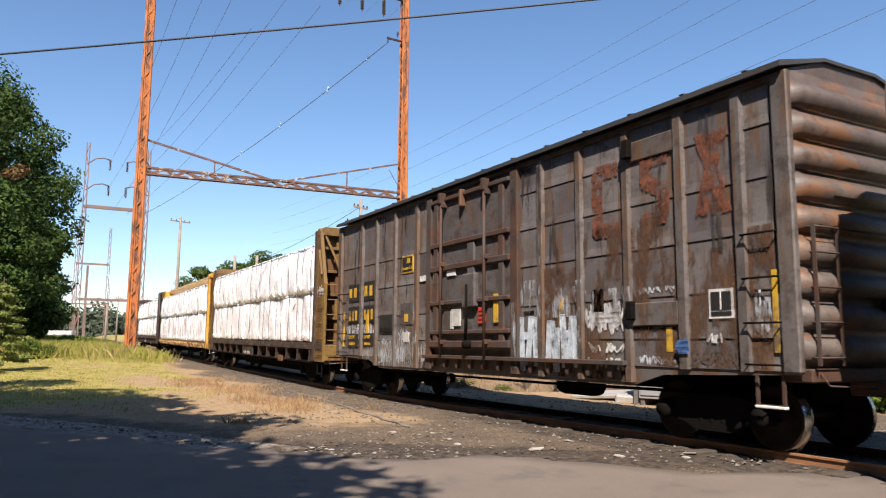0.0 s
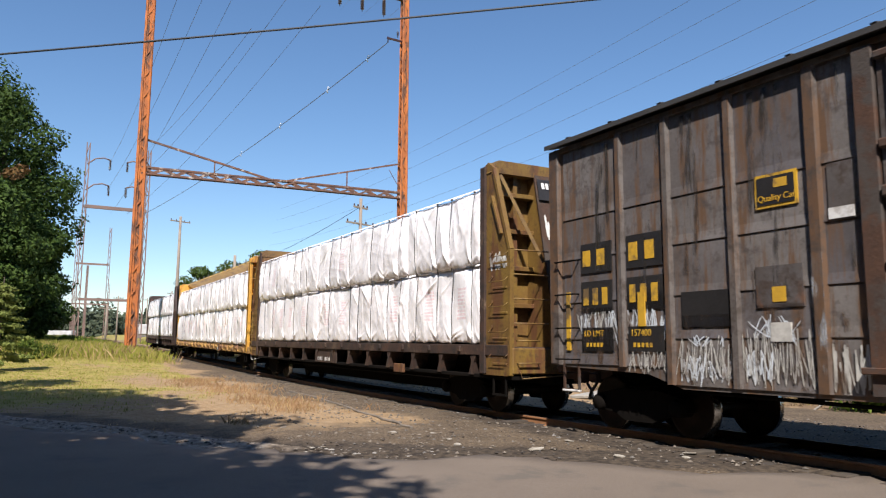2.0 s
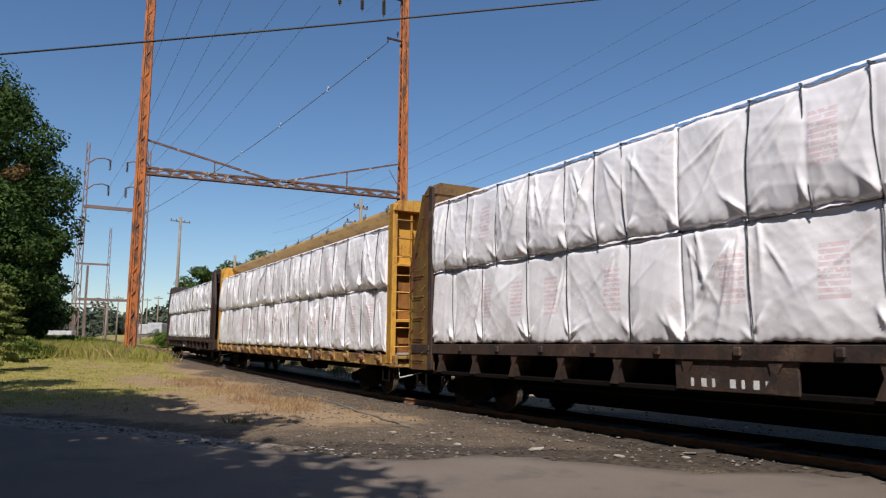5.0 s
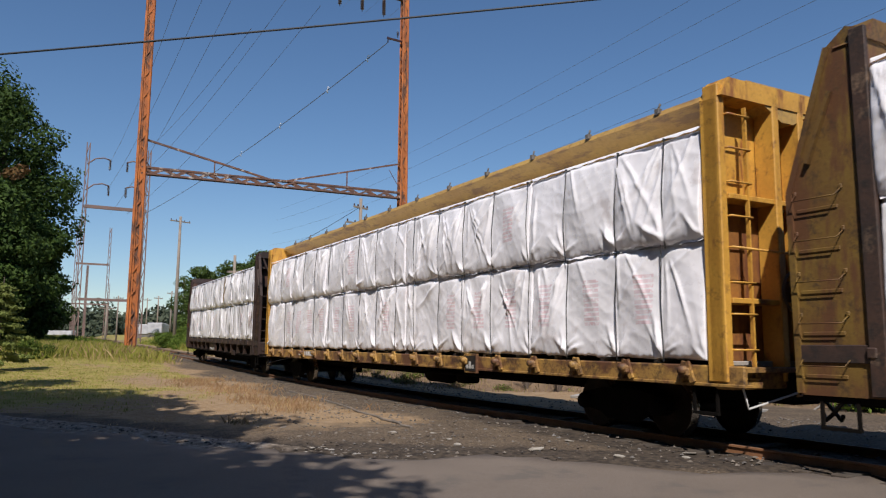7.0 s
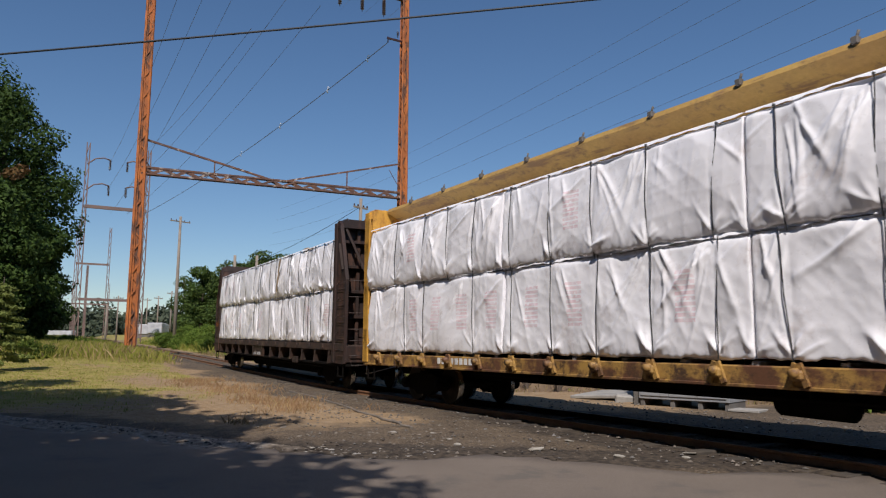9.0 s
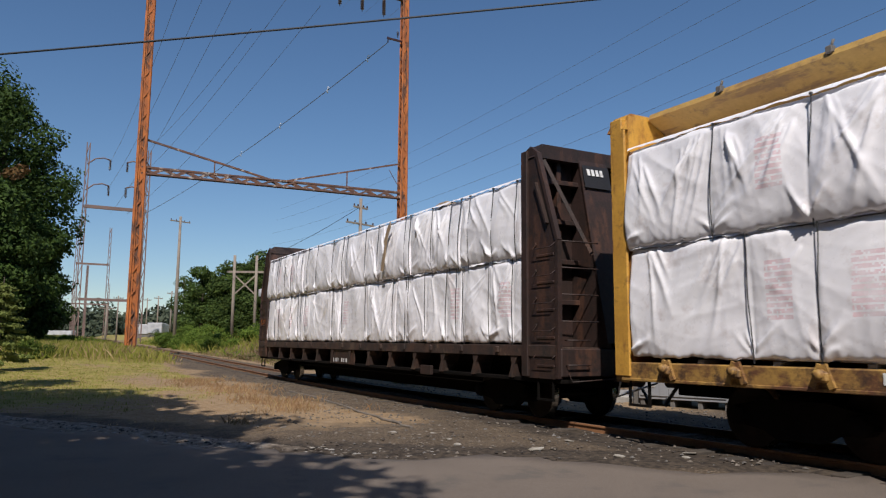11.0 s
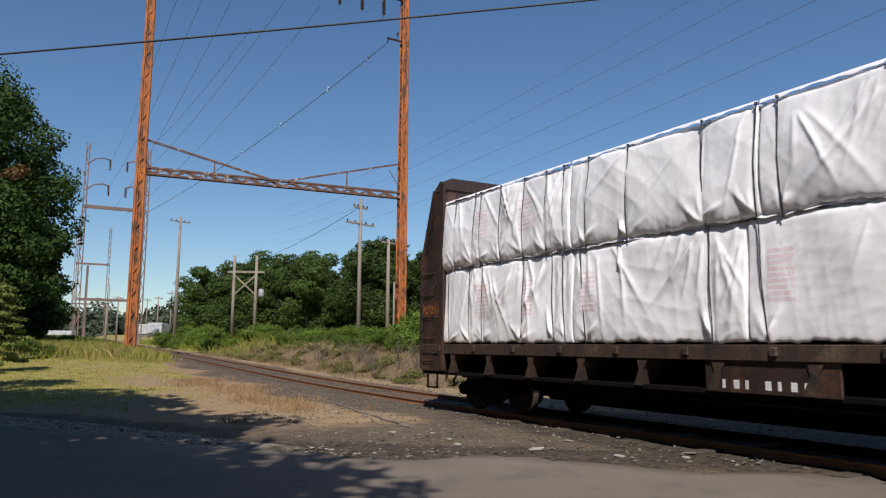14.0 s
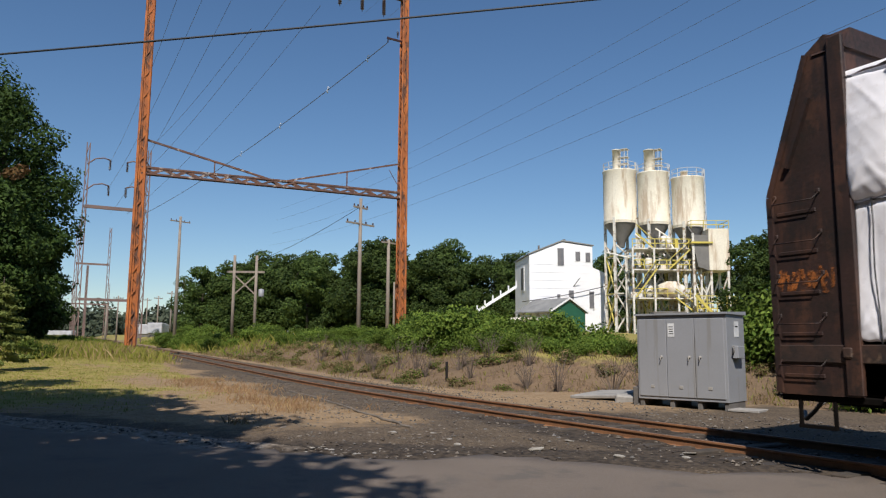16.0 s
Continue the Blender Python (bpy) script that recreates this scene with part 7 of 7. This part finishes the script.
    part("mixer_drum", Shape().lathe([(0.0, -1.4), (0.5, -1.4), (0.9, -0.4), (0.9, 0.6), (0.45, 1.4), (0.0, 1.4)], (1.0, -0.8, 8.0), 20, "x"), m_silo, fl)
    low = Shape()
    railing(low, [(3.0, -3.4, 5.2), (7.4, -3.4, 5.2)], 1.1, 0.1)
    railing(low, [(3.0, -3.4, 6.2), (7.4, -3.4, 6.2)], 0.9, 0.1)
    low.box(2.8, 7.6, -3.4, -2.4, 4.9, 5.2)
    low.bar((2.9, -3.4, 7.2), (5.4, -3.4, 4.4), 0.12, 0.3)
    part("lower_walkway", low, m_plantyellow, fl, "bright yellow walkway and stair")
    for x in (3.2, 7.2):
        part("leg", Shape().bar((x, -3.0, g - 0.5), (x, -3.0, 5.0), 0.2, 0.2), m_plantyellow, fl)
    part("dark_bin", Shape().box(-1.6, 2.0, -3.0, -1.8, g, 5.4, 0.05), m_plantdark, fl)
    # white building
    b = thing("plant_building", "tall white-sided plant building with a lower wing", "building", at=pose(-74.6, 54.9, 0, 0, 0, 66.0))
    gz = float(land(-74, 55)) - 0.5
    wall = Shape()
    wall.prism([(0, gz), (8.1, gz), (8.1, 14.1), (4.2, 14.6), (0, 12.9)], "y", 0, 9.0)
    part("wall", wall, m_siding, b)
    part("roof", Shape().prism([(-0.15, 12.9), (4.2, 14.68), (8.25, 14.16), (8.25, 14.3), (4.2, 14.85), (-0.15, 13.08)], "y", -0.12, 9.1), m_greyroof, b)
    part("wing", Shape().prism([(8.1, gz), (9.7, gz), (9.7, 10.8), (8.1, 11.5)], "y", 0.2, 7.0), m_siding, b)
    for x0, x1, z0, z1 in ((3.6, 4.4, 11.6, 13.8), (5.9, 6.5, 12.2, 13.4), (7.2, 7.8, 12.1, 13.3), (3.5, 3.9, 6.7, 8.0), (5.0, 5.6, 6.9, 8.5), (7.6, 8.2, 6.3, 8.4)):
        w = part("window", Shape().box(x0 - 0.06, x1 + 0.06, -0.05, 0.02, z0 - 0.06, z1 + 0.06, 0.01), m_siding, b)
        part("pane", Shape().box(x0, x1, -0.07, -0.045, z0, z1), m_window, w)
    w = part("window", Shape().box(-0.06, 0.02, 3.0, 5.0, 8.6, 11.8), m_siding, b)
    part("pane", Shape().box(-0.08, -0.055, 3.2, 4.8, 8.8, 11.6), m_window, w)
    for k in range(9):
        part("siding_lap", Shape().box(0, 8.1, -0.025, 0.0, gz + 1.2 + k, gz + 1.23 + k), m_siding, b)
    part("wall_cable", Shape().tube(sagged((-1.0, -0.5, 7.0), (10.5, -0.5, 9.3), 0.2), 0.05, 5), m_wire, b)
    part("lamp_arm", Shape().tube([(5.6, 0, 9.0), (6.2, -0.8, 10.0)], 0.05, 5), m_plantdark, b)
    part("roof_vent", Shape().box(1.6, 1.8, 2, 2.2, 13.4, 14.4).box(4.6, 4.9, 1, 1.3, 14.6, 15.1), m_plantdark, b)
    # green gabled shed
    s = thing("gabled_shed", "small shed with green gable and grey shingle roof", "shed", at=pose(-68.0, 53.1, 0, 0, 0, 94))
    gz2 = float(land(-66, 55)) - 0.4
    part("wall", Shape().prism([(0, gz2), (5.4, gz2), (5.4, 5.6), (2.7, 7.0), (0, 5.6)], "y", 0.0, 6.0), m_plantsteel, s)
    part("gable", Shape().prism([(0.1, gz2), (5.3, gz2), (5.3, 5.56), (2.7, 6.9), (0.1, 5.56)], "y", -0.05, 0.0), m_greenwall, s, "dark green gable wall")
    part("roof", Shape().prism([(-0.3, 5.45), (2.7, 7.05), (5.7, 5.45), (5.7, 5.6), (2.7, 7.22), (-0.3, 5.6)], "y", -0.25, 6.3), m_greyroof, s)
    part("fascia", Shape().bar((-0.3, -0.28, 5.55), (2.7, -0.28, 7.15), 0.06, 0.2).bar((2.7, -0.28, 7.15), (5.7, -0.28, 5.55), 0.06, 0.2), m_siding, s)
    # white tank and conveyor
    t = part("storage_tank", Shape().lathe([(0.0, -1.7), (0.5, -1.62), (0.78, -1.3), (0.8, 1.3), (0.5, 1.62), (0.0, 1.7)], (0, 0, 0), 22, "x").box(-1.0, -0.8, -0.4, 0.4, -1.4, -0.6).box(0.8, 1.0, -0.4, 0.4, -1.4, -0.6), m_silo)
    t.matrix_basis = pose(-67.6, 48.8, float(land(-67.6, 48.8)) + 1.35, 0, 0, 50)
    tagged(t, "white horizontal storage tank on saddles", "tank")
    cv = thing("conveyor", "inclined pale conveyor truss against the building", "conveyor")
    a, c = Vector((-78.5, 48.5, 5.2)), Vector((-75.6, 53.6, 8.9))
    part("truss", Shape().bar(a, c, 0.3, 0.35), m_siding, cv)
    for k in range(7):
        q = a.lerp(c, k / 6)
        part("post", Shape().bar(q, q + Vector((0, 0, 0.75)), 0.14, 0.14), m_siding, cv)
    part("support", Shape().bar(a + Vector((0.3, 0.5, 0.2)), (a.x + 0.3, a.y + 0.5, float(land(a.x, a.y)) - 0.3), 0.2, 0.2), m_plantsteel, cv)
    # pale things far down the line
    for x, y, w2, h2, lab in ((-172, 24.6, 8.0, 2.2, "white box trailer parked far off"), (-160, 24.4, 3.0, 2.2, "white van parked far off"), (-210, 9.6, 6.0, 1.2, "low white shed far down the line"), (-112, 36.5, 6.0, 0.7, "low pale wall beside the woods")):
        z = float(land(x, y))
        ob = thing("far_trailer" if "trailer" in lab else "far_van" if "van" in lab else "far_wall" if "wall" in lab else "far_shed", lab, lab.split()[-3] if "wall" in lab else "vehicle" if "parked" in lab else "shed", at=pose(x, y, z, 0, 0, 60))
        part("body", Shape().box(-w2 / 2, w2 / 2, -1.2, 1.2, 0.5, 0.5 + h2, 0.12), m_car, ob)
        part("base", Shape().box(-w2 / 2 + 0.3, w2 / 2 - 0.3, -1.0, 1.0, -0.3, 0.55), m_plantdark, ob)


# ---- put it together ----
build_ground()
build_road()
build_track()
build_trees()
build_bushes()
build_portals()
build_wires()
build_poles()
build_cabinet()
build_plant_works()

TRUCK = make_truck()
hopper_car = build_lead_car()
box_car = build_boxcar()
brown_car = build_bulkhead_flat("mustard-brown centre-beam flatcar with tall braced bulkheads", m_pmrx, m_sill, m_under, 50)
yellow_car = build_yellow_flat()
dark_car = build_bulkhead_flat("dark red-brown centre-beam flatcar with tall braced bulkheads", m_dark, m_sill, m_under, 60)


def torn_flap(ob):
    sh = Shape()
    pts = [(3.21, 4.73), (3.04, 4.62), (2.78, 4.22), (2.86, 4.12), (2.7, 3.75), (2.6, 3.44), (2.76, 3.4), (2.86, 3.75), (2.95, 4.1), (3.05, 4.35), (3.22, 4.6)]
    sh.prism(pts, "y", -1.62, -1.6)
    part("torn_flap", sh, m_wrapgrey, ob, "loose torn flap showing bare boards")
    part("loose_board", Shape().box(5.45, 5.95, -1.42, -1.15, 4.79, 4.84, 0.01).box(5.5, 5.9, -1.38, -1.1, 4.835, 4.88, 0.01), m_wrapgrey, ob, "loose board lying on the wrap")


brown_load = build_load("white plastic-wrapped lumber in two tiers, strapped down", [(-9.25, -1.5), (-1.5, 5.6), (5.6, 9.22)], [(-9.25, -1.5), (-1.5, 5.6), (5.6, 9.22)], (1.5, 3.17, 4.82),
                        (-8.6, -7.6, -6.45, -5.34, -4.13, -3.31, -2.59, -0.26, 0.69, 1.59, 3.23, 4.15, 5.1, 6.12, 7.26, 7.96, 8.89), (-8.2, -7.0, -5.34, -4.13, -2.59, -0.26, 1.59, 2.21, 3.23, 4.38, 5.1, 6.12, 7.26, 7.96, 8.89),
                        [-6.9, -5.8, -4.7, -3.0, -0.6, 0.9, 4.75, 6.8, 8.4], 300)
yellow_load = build_load("white wrapped lumber in two tiers on the yellow car", [(-11.53, -4.75), (-4.75, 1.25), (1.25, 6.85), (6.85, 11.15)], [(-11.53, -4.75), (-4.75, 1.25), (1.25, 6.85), (6.85, 11.15)], (1.27, 3.0, 4.66),
                         (-9.8, -8.23, -7.0, -5.9, -4.45, -3.12, -1.9, -0.59, 0.66, 1.84, 3.09, 4.3, 5.5, 6.8, 7.95, 9.3, 10.4), (-9.2, -8.23, -5.9, -4.45, -3.12, -1.9, -0.59, 0.66, 1.84, 3.09, 4.2, 5.42, 6.78, 7.95, 9.26, 10.3),
                         [-8.8, -7.6, -6.4, -5.2, -3.8, -2.5, 0.1, 1.3, 3.7, 4.9, 6.1, 7.3, 8.6, 9.9], 400)
dark_load = build_load("white wrapped lumber in two tiers with a torn flap", [(-9.28, -4.6), (-4.6, -0.6), (-0.6, 4.2), (4.2, 6.8), (6.8, 9.26)], [(-9.28, -4.6), (-4.6, -0.9), (-0.9, 3.3), (3.3, 6.8), (6.8, 9.26)], (1.5, 3.18, 4.76),
                       (-8.74, -7.95, -7.65, -6.88, -6.08, -5.33, -4.78, -4.19, -3.16, -1.55, -0.69, -0.29, 1.28, 2.13, 3.89, 4.18, 5.41, 6.28, 6.7, 7.16, 8.15, 9.04), (-9.0, -8.12, -7.62, -6.17, -5.15, -4.81, -4.24, -1.51, -0.61, 1.28, 3.14, 3.9, 4.13, 5.08, 6.09, 6.6, 6.97, 8.01, 8.89),
                       [-7.6, -4.2, -0.4, 6.5, 8.6, -6.0], 500, torn_flap)

# strewn stones, grass and straw
scatter("gravel_stones", "loose grey ballast stones and gravel", "gravel", [m_stone, m_tie, m_plantdark, m_stone], 8000, (-34, -5.5, 4.0, 15.0), (0.01, 0.045), 3, lambda x, y: y > road_edge(x) - 0.2 and (abs(y - track_y(x)) < 3.4 or y < road_edge(x) + 2.2 or x > -17))
scatter("kerb_rubble", "pale broken rubble along the road's edge", "rubble", [m_stone, m_tie, m_conc], 900, (-24, -9.5, -4.0, 5.5), (0.012, 0.06), 13, lambda x, y: abs(y - road_edge(x) - 0.45) < 0.45, 0.35)
rough = lambda x, y, rs: (track_y(x) - y > 4.0 + 1.4 * rumple(x, y, 0.5)) & (y > road_edge(x) + 0.6) & (rs.rand(len(x)) < grassy(x, y) * (0.45 + 0.55 * (rumple(x, y, 2.3) > -0.15)) + 0.02)
blades("grass_patch", "short patchy green grass beside the track", [m_grass, m_straw], 90000, (-75, -18, -8, 8.5), (0.02, 0.10), 5, rough, 0.007)
blades("tall_weeds", "tall yellow-green weeds at the wood's edge", [m_grass, m_straw], 26000, (-78, -42, -6, 9), (0.25, 0.85), 6, lambda x, y, rs: (track_y(x) - y > 2.6) & (smooth(-44, -56, x) > rs.rand(len(x))), 0.006)
blades("dry_straw_tufts", "dry straw-coloured grass on bare ground", [m_straw, m_straw], 7000, (-45, -14, 1, 9), (0.015, 0.06), 7, lambda x, y, rs: (track_y(x) - y > 2.6 + rumple(x, y, 0.6)) & (y > road_edge(x) + 0.3) & (rumple(x, y, 1.9) + rumple(x, y, 0.7) > -0.2), 0.006)
blades("bank_scrub", "dry scrub and weeds on the far bank", [m_scrub, m_grass], 42000, (-75, -6, 12.5, 26), (0.05, 0.3), 8, lambda x, y, rs: (y - track_y(x) > 2.7 + 5.0 * smooth(-24, -17, x) + rumple(x, y, 0.7)) & (rs.rand(len(x)) < 0.3 + 0.6 * smooth(4, 9, y - track_y(x))), 0.01)


blades("track_weeds", "reddish dry weeds along the gravel", [m_redstraw, m_straw], 6500, (-33, -16.5, 4.2, 8.2), (0.02, 0.2), 9, lambda x, y, rs: (np.abs(track_y(x) - y - 4.0 - 0.5 * rumple(x, y, 0.8)) < 1.7 * rs.rand(len(x)) ** 1.5) & (rumple(x, y, 1.4) > -0.35 + 0.5 * rs.rand(len(x))), 0.004)
blades("dark_weed", "small dark brown weed clump at the road's edge", [m_scrub, m_brownleaf], 110, (-15.3, -14.2, 3.5, 4.3), (0.04, 0.2), 19, lambda x, y, rs: ((x + 14.75) / 0.5) ** 2 + ((y - 3.88) / 0.35) ** 2 < rs.rand(len(x)), 0.012)


blades("far_weeds", "green weeds along the line farther off", [m_grass, m_bush], 16000, (-140, -58, -9, 30), (0.3, 1.0), 10, lambda x, y, rs: (np.abs(track_y(x) - y) > 2.8), 0.008)


def travelled(t):
    return 5.447925 * t + 0.000834 * t * t - 0.00077941 * t ** 3


def motions():
    """The train rolls by along the track, its wheels turning."""
    cars = [(hopper_car, None, 2.5, 5.6), (box_car, None, -13.93, 6.2), (brown_car, brown_load, -33.55, 8.0), (yellow_car, yellow_load, -56.45, 8.9), (dark_car, dark_load, -80.12, 8.0)]
    for car, load, x0, c in cars:
        rows = []
        for k in range(65):
            t = 0.25 * k
            x = x0 + travelled(t)
            ya, yb, za, zb = (float(f(x + e)) for f in (track_y, track_z) for e in (-c, c))
            rows.append((t, pose(x, (ya + yb) / 2, (za + zb) / 2, 0, -math.degrees(math.atan2(zb - za, 2 * c)), math.degrees(math.atan2(yb - ya, 2 * c)))))
        walk(car, rows)
        if load:
            walk(load, rows)
    for w, ax, r in CAR_AXLES:
        walk(w, [(0.1 * k, pose(ax, 0, r, 0, math.degrees(travelled(0.1 * k) / r), 0)) for k in range(161)])


motions()
